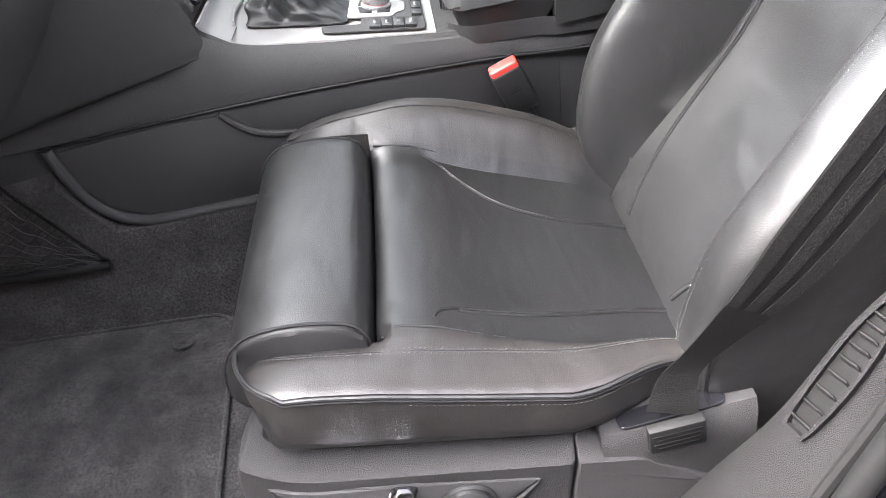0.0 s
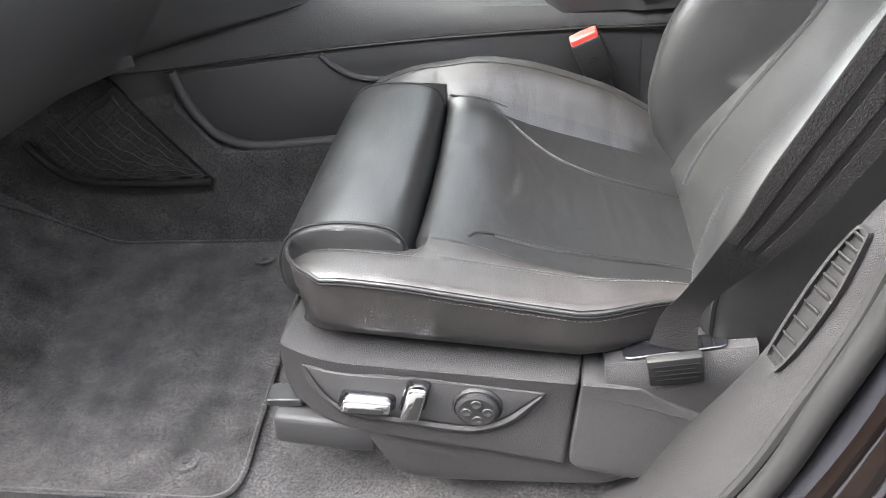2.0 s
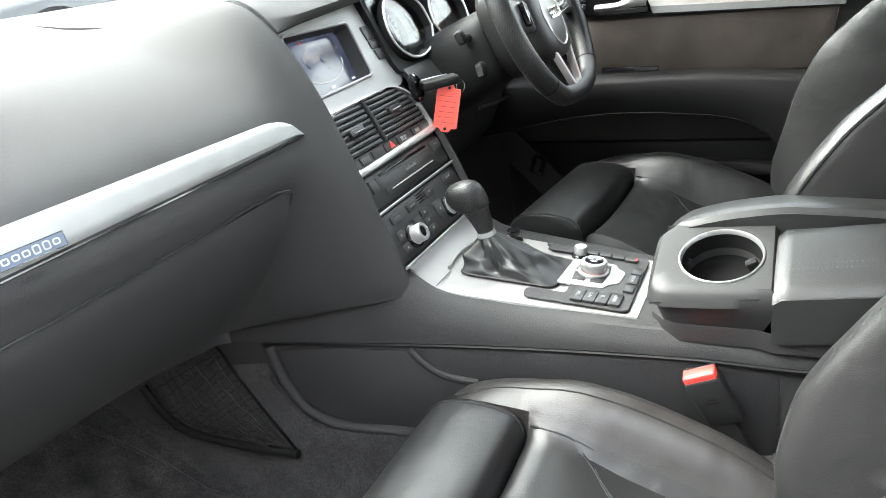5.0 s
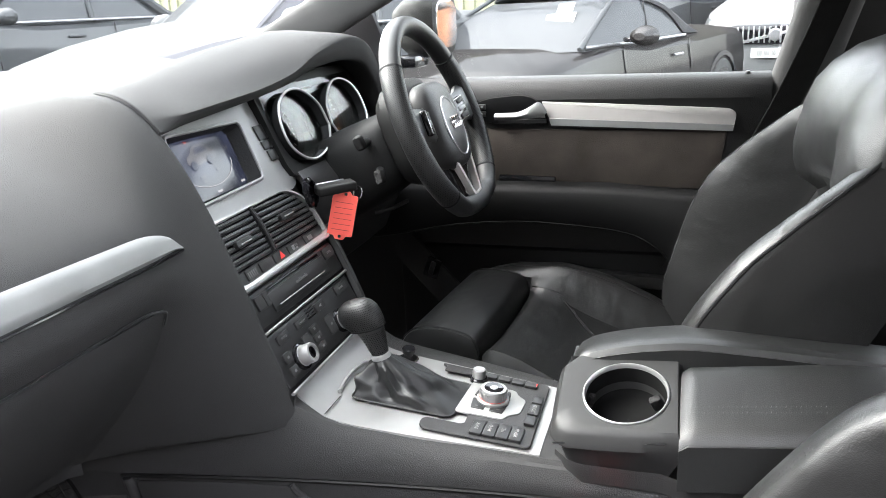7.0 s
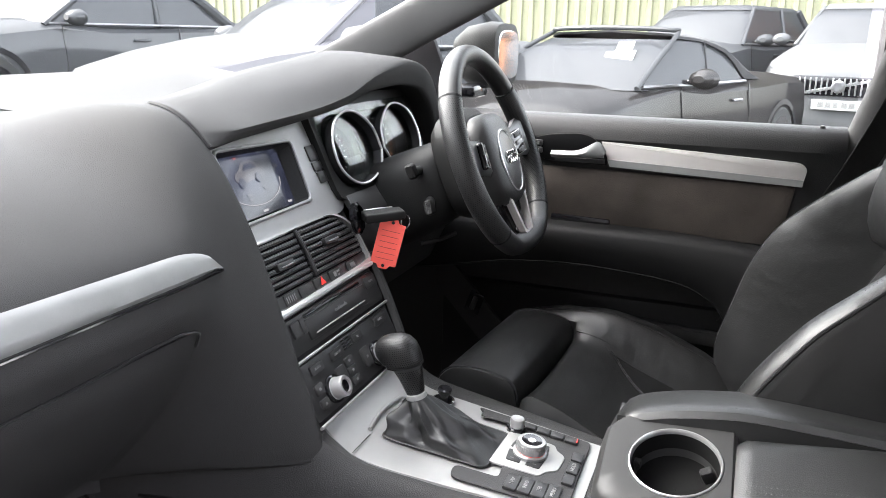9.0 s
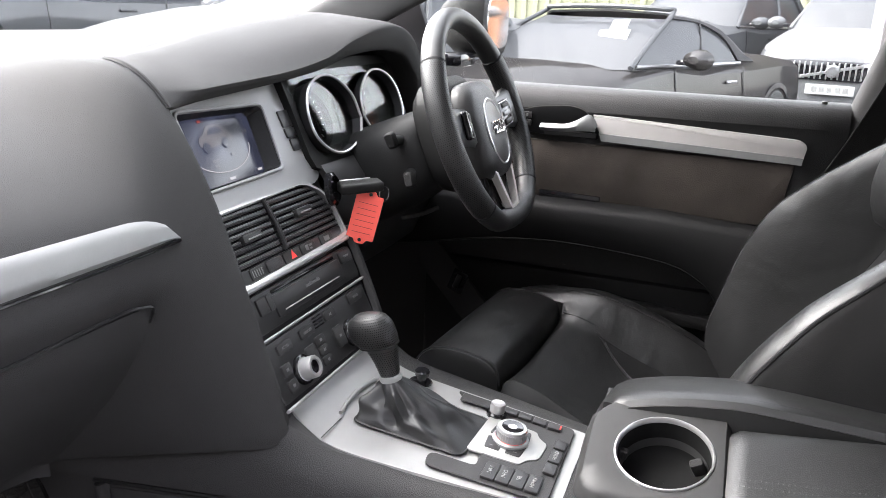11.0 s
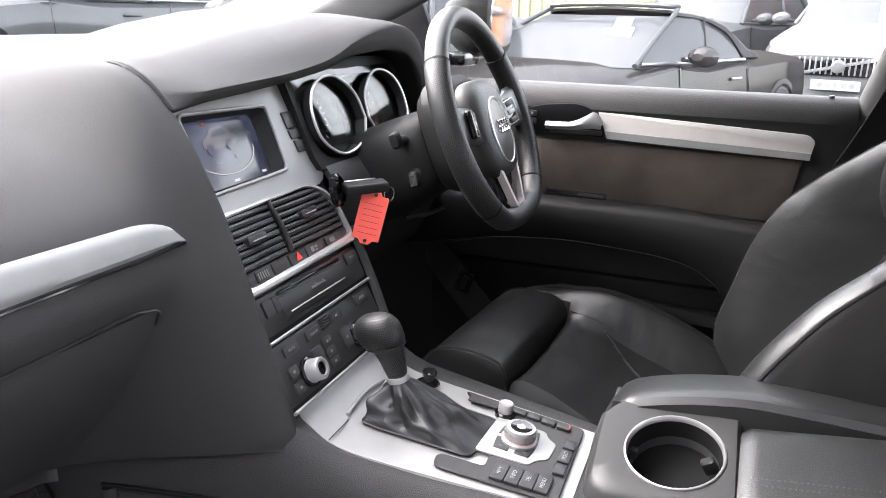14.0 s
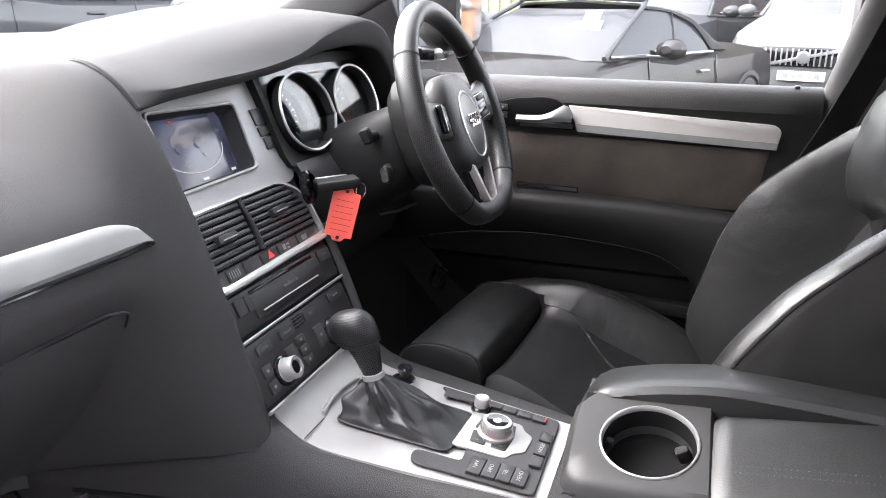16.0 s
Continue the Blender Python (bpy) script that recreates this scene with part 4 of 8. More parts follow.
rim = cr([(-0.588, 0.864, 0), (-0.580, 0.82, 0), (-0.562, 0.772, 0), (-0.535, 0.738, 0), (-0.50, 0.719, 0), (-0.46, 0.712, 0), (-0.40, 0.711, 0), (-0.20, 0.711, 0)], 40)
cpart("pocket_rim", tube([CS @ Vector((p.x, p.y, 0.004)) for p in rim], 0.0095, 10), CONSOLE_SKIN, "raised pocket rim", pocket)
cpart("pocket_divider", tube([CS @ Vector((p.x, p.y, 0.004)) for p in cr([(-0.335, 0.868, 0), (-0.32, 0.850, 0), (-0.295, 0.83, 0), (-0.265, 0.819, 0), (-0.23, 0.814, 0)], 16)], 0.0055, 8), CONSOLE_SKIN, "", pocket)

# aluminium shift plate, curved up to the dashboard
rows = []
for i in range(49):
    x = -0.385 + 0.388 * i / 48
    ya = lerp_table([(-0.385, 1.235), (-0.36, 1.212), (-0.335, 1.20), (-0.297, 1.196), (0.004, 1.222)], x)
    yb = lerp_table([(-0.385, 1.452), (-0.30, 1.44), (0.004, 1.418)], x)
    z = top_z(x) + 0.001
    rows.append([Vector((x, ya, z - 0.004)), Vector((x, ya + 0.001, z)), Vector((x, ya * 0.5 + yb * 0.5, z + 0.0005)), Vector((x, yb - 0.001, z)), Vector((x, yb, z - 0.004))])
plate = cpart("shift_plate", sheet(rows, 0.003), ALU, "brushed aluminium shift surround")
cpart("plate_joint", tube([(-0.298, y, top_z(-0.298) + 0.0042) for y in (1.197, 1.215, 1.235, 1.25)], 0.0008, 5), SATIN, "", plate)
cpart("lid_pull", tube([(-0.303 - 0.005 * math.sin(k / 10 * 3.1), 1.258 + 0.110 * k / 10, top_z(-0.303 - 0.005 * math.sin(k / 10 * 3.1)) + 0.0055) for k in range(11)], 0.0030, 8), ALU, "bright metal ashtray pull", plate)


def on_plate(x, y, lift=0.0, turn=0.0):
    g = math.degrees(math.atan2(top_z(x - 0.01) - top_z(x + 0.01), 0.02))
    return pose(x, y, top_z(x) + 0.0045 + lift, 0, g, turn)


U = [(-0.168, 1.220), (-0.010, 1.226), (-0.012, 1.409), (-0.192, 1.418), (-0.172, 1.397), (-0.115, 1.390), (-0.110, 1.252), (-0.172, 1.250)]
PC = (-0.09, 1.32)
out = round_outline([(a - PC[0], b - PC[1]) for a, b in U], [0.014, 0.01, 0.01, 0.006, 0.01, 0.01, 0.008, 0.012], 5)
panel = cpart("button_panel", prism(out, 0.003, on_plate(*PC, 0.0022), 0.001, 1), PLASTIC, "dark button panel", plate)

GUNMETAL = material("dark_satin_metal", (0.36, 0.36, 0.36), 0.34, 0.7, vary=0.05)
# menu controller
K = (-0.080, 1.327)
sur = round_outline([(-0.052, -0.048), (0.020, -0.046), (0.026, -0.030), (0.040, -0.022), (0.042, 0.020), (0.028, 0.028), (0.022, 0.042), (-0.048, 0.046)], [0.006, 0.006, 0.008, 0.012, 0.012, 0.008, 0.006, 0.006], 4)
mm = thing("menu_controller", "silver rotary menu controller with four corner keys", "control knob", at=(K[0], K[1], top_z(K[0])))


def mpart(name, bm, mat, label=""):
    return under(part(name, bm, mat, None, label), mm)


mpart("surround", prism(sur, 0.003, on_plate(*K, 0.0042), 0.0012, 2), ALU)
for sx, sy in ((-1, -1), (1, -1), (-1, 1), (1, 1)):
    key = [(0.004 * sx, 0.010 * sy), (0.004 * sx, 0.032 * sy), (0.024 * sx, 0.032 * sy), (0.027 * sx, 0.004 * sy), (0.014 * sx, 0.004 * sy)]
    if sx * sy < 0:
        key = key[::-1]
    mpart("corner_key", prism(round_outline(key, 0.002, 2), 0.003, on_plate(K[0] - 0.008, K[1], 0.0058), 0.0008, 1), SATIN)
    mk = rbox(0.005, 0.0012, 0.0004, 0, 1, on_plate(K[0] - 0.008 + 0.016 * sx, K[1] + 0.026 * sy, 0.0062))
    mpart("key_mark", mk, GREY_MARK)
KM = on_plate(K[0] - 0.006, K[1], 0.0)
mpart("knob_base", lathe([(0.0245, 0.004), (0.0245, 0.009), (0.0225, 0.0105)], KM, 40), GUNMETAL)
mpart("red_ring", lathe([(0.0205, 0.0095), (0.0209, 0.0108), (0.0205, 0.0110)], KM, 40), RED, "thin red lit ring")
rows = [(0.0205, 0.011), (0.0210, 0.0125), (0.0205, 0.0235), (0.0192, 0.0258), (0.0150, 0.0262)]
mpart("knob", lathe(rows, KM, 48), GUNMETAL, "knurled silver knob")
for a in range(36):
    an = 2 * math.pi * a / 36
    b = rbox(0.0012, 0.0016, 0.009, 0, 1, KM @ pose(0.0208 * math.cos(an), 0.0208 * math.sin(an), 0.0178, 0, 0, math.degrees(an)))
    mpart("knurl", b, GUNMETAL)
mpart("knob_cap", lathe([(0.0150, 0.0255), (0.0140, 0.0272), (0.006, 0.0262), (0.0005, 0.0258)], KM, 40), GLOSS, "gloss black cap")
mpart("cap_mark", rbox(0.010, 0.0035, 0.0006, 0.0002, 1, KM @ pose(0, 0, 0.0268)), CHROME)
mpart("cap_mark", rbox(0.0035, 0.009, 0.0006, 0.0002, 1, KM @ pose(0, 0.001, 0.0266)), CHROME)

# function keys, each with its word
def key(x, y, sx, sy, word="", turn=0.0, red=False):
    k = cpart("key", prism(round_outline([(-sx / 2, -sy / 2), (sx / 2, -sy / 2), (sx / 2, sy / 2), (-sx / 2, sy / 2)], 0.002, 3), 0.004, on_plate(x, y, 0.0068, turn), 0.0012, 2), SATIN, "", panel)
    if word:
        t = text_part(word, 0.0076, on_plate(x, y, 0.0072) @ pose(0, 0, 0, 0, 0, 90), KEY_MARK, None)
        t.parent = panel
    if red:
        cpart("lamp", rbox(0.0014, sy * 0.7, 0.0005, 0, 1, on_plate(x + sx * 0.42, y, 0.0069)), RED, "red lit strip", panel)


for i, w in enumerate(("NAV", "INFO", "TEL", "MENU")):
    key(-0.088 + 0.0183 * i, 1.2465 + 0.0008 * i, 0.0178, 0.036, w)
for i in range(4):
    key(-0.104 + 0.0215 * i, 1.398 - 0.0015 * i, 0.0195, 0.0135, "", 0, i == 3)
for i, (y, sy, w) in enumerate(((1.352, 0.022, ""), (1.322, 0.030, "HOLD"), (1.291, 0.024, ""))):
    key(-0.022, y, 0.0155, sy, w)
cpart("long_key", prism(round_outline([(-0.03, -0.012), (0.03, -0.009), (0.03, 0.009), (-0.03, 0.010)], 0.004, 3), 0.002, on_plate(-0.15, 1.402, 0.0048), 0.001, 1), PLASTIC, "", panel)
vol = thing("volume_knob", "small silver volume knob on the button panel", "control knob", at=(-0.117, 1.378, top_z(-0.117)))
VM = on_plate(-0.122, 1.383)
under(part("collar", lathe([(0.0145, 0.002), (0.0145, 0.006), (0.0125, 0.0085)], VM, 28), GLOSS), vol)
under(part("knob", lathe([(0.0105, 0.008), (0.0108, 0.0195), (0.0095, 0.0215), (0.0085, 0.0212), (0.0005, 0.0205)], VM, 32), GUNMETAL), vol)
plug = thing("power_socket_plug", "black power socket plug in a bright ring", "power socket", at=(-0.245, 1.412, top_z(-0.245)))
PM = on_plate(-0.248, 1.408)
under(part("ring", lathe([(0.0175, 0.0), (0.0175, 0.0025), (0.0145, 0.003), (0.0145, 0.0)], PM, 32, False), CHROME), plug)
under(part("socket", lathe([(0.0145, 0.0005), (0.0145, 0.003), (0.010, 0.003)], PM, 28), GLOSS), plug)
under(part("plug", lathe([(0.0075, 0.002), (0.007, 0.012), (0.0105, 0.014), (0.0112, 0.020), (0.0095, 0.0225), (0.0005, 0.0225)], PM, 28), GLOSS), plug)

DARK_EDGE = material("dark_edge", (0.015, 0.015, 0.015), 0.5)
GAITER = leather_material("soft_black_hide", (0.012, 0.0123, 0.01275), 0.42, 0.1)
GAITER.node_tree.nodes["Principled BSDF"].inputs["Specular IOR Level"].default_value = 0.5
# gear selector with perforated leather knob and pleated gaiter
gear = thing("gear_selector", "black perforated leather gear selector with a gaiter", "gear lever", at=(-0.26, 1.30, 0.95))
G0 = Vector((-0.250, 1.302, 1.006))
GA = Vector((-0.24, -0.02, 1.0)).normalized()
gz = GA
gx = Vector((1, 0, 0))
gx = (gx - gz * gx.dot(gz)).normalized()
gy = gz.cross(gx)
GM = Matrix(((gx.x, gy.x, gz.x, G0.x), (gx.y, gy.y, gz.y, G0.y), (gx.z, gy.z, gz.z, G0.z), (0, 0, 0, 1)))


def knob_ring(h, rx, ry, cx):
    rx, ry, h = rx * 0.76, ry * 0.78, h * 0.9
    return [GM @ Vector((cx + rx * math.copysign(abs(math.cos(a)) ** 0.85, math.cos(a)), ry * math.copysign(abs(math.sin(a)) ** 0.85, math.sin(a)), h)) for a in (2 * math.pi * k / 36 for k in range(36))]


prof = [(0.004, 0.0165, 0.0155, 0.0), (0.012, 0.0185, 0.017, 0.0), (0.03, 0.022, 0.020, -0.001), (0.046, 0.0265, 0.023, -0.003), (0.052, 0.029, 0.0245, -0.004)]
under(part("grip", loft([knob_ring(*p) for p in prof]), LEATHER_BLACK), gear)
prof = [(0.0525, 0.0285, 0.024, -0.004), (0.055, 0.0355, 0.0275, -0.007), (0.064, 0.0405, 0.0305, -0.010), (0.076, 0.0425, 0.0315, -0.013), (0.087, 0.0405, 0.030, -0.014), (0.096, 0.034, 0.0255, -0.015), (0.1015, 0.024, 0.018, -0.015), (0.104, 0.010, 0.008, -0.015), (0.1042, 0.001, 0.001, -0.015)]
under(part("knob", loft([knob_ring(*p) for p in prof]), LEATHER_BLACK, None, "rounded knob in perforated leather"), gear)
bm = bmesh.new()
rngs = [(0.058 + 0.0033 * q, q) for q in range(14)] + [(0.010 + 0.0033 * q, q) for q in range(12)]
for h, q in rngs:
    tab = prof if h > 0.053 else [(0.004, 0.0165, 0.0155, 0.0), (0.012, 0.0185, 0.017, 0.0), (0.03, 0.022, 0.020, -0.001), (0.046, 0.0265, 0.023, -0.003), (0.052, 0.029, 0.0245, -0.004)]
    rx = 0.76 * np.interp(h, [t[0] for t in tab], [t[1] for t in tab])
    ry = 0.78 * np.interp(h, [t[0] for t in tab], [t[2] for t in tab])
    cx = np.interp(h, [t[0] for t in tab], [t[3] for t in tab])
    cnt = int(2 * math.pi * max(rx, ry) / 0.0030)
    for k in range(cnt):
        a = 2 * math.pi * (k + 0.5 * (q % 2)) / cnt
        n2 = Vector((math.cos(a), math.sin(a), 0))
        c = Vector((cx + rx * math.copysign(abs(n2.x) ** 0.85, n2.x), ry * math.copysign(abs(n2.y) ** 0.85, n2.y), h * 0.9))
        t1 = Vector((-n2.y, n2.x, 0))
        vs = [bm.verts.new(GM @ (c + n2 * 0.0004 + t1 * 0.00078 * math.cos(b) + Vector((0, 0, 0.00078 * math.sin(b))))) for b in (0, 1.05, 2.09, 3.14, 4.19, 5.24)]
        bm.faces.new(vs)
holes = under(part("perforation", bm, RECESS, None, "", False), gear)
holes["kind"] = "stuff"
under(part("collar", lathe([(0.0150, -0.003), (0.0156, 0.0), (0.0150, 0.004), (0.0135, 0.005)], GM, 36), ALU, None, "chrome collar"), gear)
under(part("knob_seam", tube([p for p in knob_ring(0.0535, 0.0345, 0.0272, -0.006)], 0.0012, 5, closed=True), SEAM_DARK), gear)
BB = [(-0.286, 1.258), (-0.132, 1.262), (-0.124, 1.366), (-0.24, 1.372), (-0.275, 1.35)]
base_r = round_outline(BB, [0.012, 0.014, 0.014, 0.02, 0.02], 7)
base_o = []
for pa, pb in zip(base_r, base_r[1:] + base_r[:1]):
    steps = max(1, int((pb - pa).length / 0.008))
    base_o += [pa.lerp(pb, q / steps) for q in range(steps)]
secs = []
nb = len(base_o)
for i in range(25):
    f = i / 24
    row = []
    for k, p in enumerate(base_o):
        bpt = Vector((p.x, p.y, top_z(p.x) + 0.006))
        an = math.atan2(p.y - 1.315, p.x + 0.205)
        tp = G0 + gx * 0.0145 * math.cos(an) + gy * 0.0135 * math.sin(an) - gz * 0.002
        q = bpt.lerp(tp, f)
        sag = math.sin(math.pi * f)
        q.z -= 0.006 * sag * (1 if p.x > -0.24 else 0.3)
        fold = sag * (0.0045 * math.sin(5 * an + 3.5 * f) + 0.0026 * math.sin(11 * an - 5 * f + 1)) + 0.0020 * sag * math.sin(13 * f + 2.2 * math.sin(2 * an + 0.5))
        d2 = Vector((math.cos(an), math.sin(an), 0.6)).normalized()
        row.append(q + d2 * (fold + 0.004 * sag))
    secs.append(row)
gaiter = under(part("gaiter", loft(secs), GAITER, None, "creased black leather gaiter"), gear)
for off in (0, 2):
    k = max(range(nb), key=lambda q: base_o[q].x + 0.6 * base_o[q].y) + off
    line = [secs[i][k % nb] + Vector((0, 0, 0.0014)) for i in range(1, 24)]
    st = stitches(line, SEAM, None, 0.004, 0.0028, 0.0005)
    under(st, gear)
fr_o = [Vector((p.x, p.y, top_z(p.x) + 0.0055)) for p in base_o]
under(part("gaiter_frame", tube(fr_o, 0.0016, 8, closed=True), DARK_EDGE, None, "thin dark gaiter edge"), gear)

# ---- armrest with cup holder ----
arm = thing("armrest", "black leather centre armrest with an open cup holder", "armrest", at=(0.25, 1.32, 0.95))


def apart(name, bm, mat, label="", parent=None):
    ob = part(name, bm, mat, None, label)
    if parent is None:
        return under(ob, arm)
    ob.parent = parent
    return ob


POD_SKIN = material("smooth_black_pod_skin", (0.0195, 0.0195, 0.0198), 0.5, spec=0.35, grain=0.04, grain_size=800, voronoi=True)
CUP_BLACK = material("matt_black_lining", (0.0075, 0.0075, 0.0075), 0.9, spec=0.05)
CUP = Vector((0.112, 1.264, 1.003))
TILT_Y = 17.0
CM = pose(*CUP, TILT_Y, -4, 0)


def pod_top(x, y):
    return CUP.z + math.tan(radians(TILT_Y)) * (y - CUP.y) + math.tan(radians(4)) * (x - CUP.x) * 1.0


# pod: ring of top skin round the hole, then flanks
hole = [(0.0535 * math.cos(a), 0.0535 * math.sin(a)) for a in (2 * math.pi * k / 48 for k in range(48))]
sq = []
for a in (2 * math.pi * k / 48 for k in range(48)):
    c, s = math.cos(a), math.sin(a)
    k = 1 / max(abs(c) / (0.066 if c > 0 else 0.086), abs(s) / (0.082 if s > 0 else 0.066))
    rr = min(k, 0.098)
    sq.append((c * rr, s * rr))
rows = []
top_o = [CM @ Vector((a, b, 0)) for a, b in sq]
cen2 = CM @ Vector((-0.01, 0.01, 0))
low1 = [p + (p - cen2).normalized() * 0.006 + Vector((0, 0, -0.006)) for p in top_o]
low2 = [p + (p - cen2).normalized() * 0.010 + Vector((0, 0, -0.022)) for p in top_o]
low3 = [Vector((cen2.x + (p.x - cen2.x) * 1.0, cen2.y + (p.y - cen2.y) * 1.0, 0.948 - 0.10 * (p.x - 0.1))) for p in top_o]
low4 = [Vector((cen2.x + (p.x - cen2.x) * 0.78, cen2.y + (p.y - cen2.y) * 0.85, 0.905)) for p in top_o]
rows = [[CM @ Vector((a * 0.9, b * 0.9, -0.06)) for a, b in hole], [CM @ Vector((a, b, -0.002)) for a, b in hole], [CM @ Vector((a * 1.03, b * 1.03, 0)) for a, b in hole], [CM @ Vector((a * 0.5 + c * 0.5, b * 0.5 + d * 0.5, 0.0005)) for (a, b), (c, d) in zip(hole, sq)], top_o, low1, low2, low3, low4]
pod = apart("cup_holder", loft(rows, caps=False), POD_SKIN, "smooth black cup holder pod")
apart("ring", lathe([(0.0528, -0.006), (0.0535, 0.0012), (0.0548, 0.0026), (0.0562, 0.0020), (0.0568, -0.001)], CM, 56, False), GUNMETAL, "polished metal cup ring", pod)
apart("cup_well", lathe([(0.0525, -0.004), (0.051, -0.03), (0.0500, -0.040), (0.048, -0.046), (0.044, -0.049), (0.040, -0.0495), (0.02, -0.050), (0.001, -0.050)], CM, 48, False), CUP_BLACK, "dark cup well", pod)
apart("spring_tab", rbox(0.016, 0.012, 0.020, 0.003, 2, CM @ pose(0.038, 0.014, -0.030, 0, -20, 15)), PLASTIC_GREY, "grey spring tab", pod)
apart("spring_tab", rbox(0.010, 0.010, 0.014, 0.003, 2, CM @ pose(-0.047, 0.008, -0.020, 0, 10, 0)), PLASTIC_GREY, "grey spring tab", pod)


def pad(x0, x1, y0, y1, zf, depth, rr, nm, lab, front_round):
    """A stuffed pad: rounded section along x. zf(x, f): height of the top across."""
    secs = []
    n = 40
    for i in range(n + 1):
        x = x0 + (x1 - x0) * i / n
        e = min(1.0, (x - x0) / front_round)
        dn = front_round * 0.7 * (1 - math.sqrt(max(0, 1 - (1 - e) ** 2)))
        row = []
        for a, b in ((0.0, -1.0), (0.0, -0.55), (0.0, -0.25), (0.02, -0.12), (0.06, -0.045), (0.12, -0.012), (0.25, 0.0), (0.4, 0.004), (0.5, 0.005), (0.6, 0.004), (0.75, 0.0), (0.88, -0.012), (0.94, -0.045), (0.98, -0.12), (1.0, -0.25), (1.0, -1.0)):
            y = y0 + (y1 - y0) * a
            z = zf(x, a)
            if b >= -0.2:
                z += b * rr / 0.12 - dn
            else:
                z += -rr - (depth - rr) * (-b - 0.25) / 0.75 - dn * (1 + b)
            row.append(Vector((x, y, z)))
        secs.append(row)
    return apart(nm, loft(secs), LEATHER_BLACK, lab)


def far_z(x):
    return lerp_table([(0.018, 1.016), (0.07, 1.036), (0.13, 1.050), (0.2, 1.058), (0.35, 1.053), (0.62, 1.036)], x)


far = pad(0.018, 0.62, 1.325, 1.462, lambda x, f: far_z(x) - 0.030 * f, 0.10, 0.014, "driver_pad", "long leather armrest pad", 0.035)
near = pad(0.181, 0.62, 1.186, 1.322, lambda x, f: 0.990 + 0.04 * f + 0.024 * min(1, (x - 0.18) / 0.2), 0.075, 0.012, "passenger_pad", "leather armrest pad with a double seam", 0.012)
# top-side link from pod to the long pad
apart("pod_wall", loft([[Vector((x, y, z)) for y, z in ((1.334, 0.93), (1.333, pod_top(x, 1.322) + 0.002), (1.337, far_z(x) - 0.016), (1.345, far_z(x) - 0.02), (1.345, 0.93))] for x in (0.03, 0.07, 0.11, 0.15, 0.18)]), PLASTIC, "", pod)
for k, yy in ((0, 1.226), (1, 1.233)):
    stitches([(x, yy, 0.9915 + 0.04 * (yy - 1.186) / 0.136 + 0.024 * min(1, (x - 0.18) / 0.2) - 0.0004 + 0.0022 * k) for x in [0.192 + 0.02 * i for i in range(20)]], SEAM, near)
stitches([(0.062 + 0.02 * i, 1.3375, far_z(0.062 + 0.02 * i) - 0.003) for i in range(26)], SEAM_DARK, far)
# armrest base with finger recess
secs = []
for i in range(31):
    x = 0.022 + 0.6 * i / 30
    scoop = 0.012 * math.exp(-((x - 0.235) / 0.035) ** 2)
    zt = 0.958 - 0.02 * min(1, (x - 0.02) / 0.2)
    ins = 0.009 * (1 if x < 0.17 else 0) + 0.03 * max(0, 1 - (x - 0.022) / 0.04) ** 2
    secs.append([Vector((x, y + (ins if y < 1.25 else 0), z)) for y, z in ((1.20, 0.895), (1.196 + scoop * 0.3, 0.915), (1.196 + scoop, zt - 0.01 if x > 0.185 else 0.925), (1.20 + scoop * 1.5, zt if x > 0.185 else 0.915), (1.26, zt + 0.02 if x > 0.185 else 0.905), (1.315, zt + 0.02 if x > 0.185 else 0.905), (1.325, 0.98), (1.45, 0.98), (1.458, 0.97), (1.458, 0.895))])
apart("base", loft(secs), PLASTIC)
apart("base_line", tube([(0.026 + 0.02 * i, 1.1955, 0.958 + 0.0024 * i) for i in range(8)], 0.0012, 5), GLOSS)

# belt buckle
buckle = thing("belt_buckle", "black seat belt buckle with a red release button", "belt buckle", at=(0.11, 1.18, 0.80))
bz = Vector((-0.036, -0.022, 0.088)).normalized()
bx = Vector((0.92, 0.0, 0.38))
bx = (bx - bz * bx.dot(bz)).normalized()
by = bz.cross(bx)
BC = Vector((0.112, 1.182, 0.826))
BM = Matrix(((bx.x, by.x, bz.x, BC.x), (bx.y, by.y, bz.y, BC.y), (bx.z, by.z, bz.z, BC.z), (0, 0, 0, 1)))
under(part("case", rbox(0.050, 0.024, 0.088, 0.006, 3, BM), SATIN), buckle)
rb = part("release_button", rbox(0.045, 0.020, 0.016, 0.0035, 3, BM @ pose(0, 0, 0.044)), RED, None, "red release button")
under(rb, buckle)
under(part("release_rim", rbox(0.047, 0.004, 0.010, 0.001, 1, BM @ pose(0, 0.011, 0.046)), GLOSS), buckle)
for k, w in ((0, 0.012), (1, 0.018)):
    under(part("print_bar", rbox(w, 0.0008, 0.002, 0, 1, BM @ pose(0, -0.0122, 0.008 - 0.006 * k)), PLASTIC_GREY), buckle)
under(part("stalk", rbox(0.022, 0.014, 0.12, 0.004, 2, BM @ pose(0, 0, -0.10)), SATIN), buckle)


# ---- dashboard ----
FASCIA = material("brushed_grey_fascia", (0.255, 0.255, 0.258), 0.42, 0.35, grain=0.05, grain_size=60, aniso=(1, 30, 1), vary=0.05, vary_size=15)
DARK = material("matt_black_plastic", (0.018, 0.018, 0.0195), 0.6, grain=0.2, grain_size=300, spec=0.25)
dash = thing("dashboard", "dark grey soft dashboard with a brushed aluminium strip", "dashboard", at=(-0.7, 1.2, 1.1))


def dpart(name, bm, mat, label="", parent=None):
    ob = part(name, bm, mat, None, label)
    if parent is None:
        return under(ob, dash)
    ob.parent = parent
    return ob


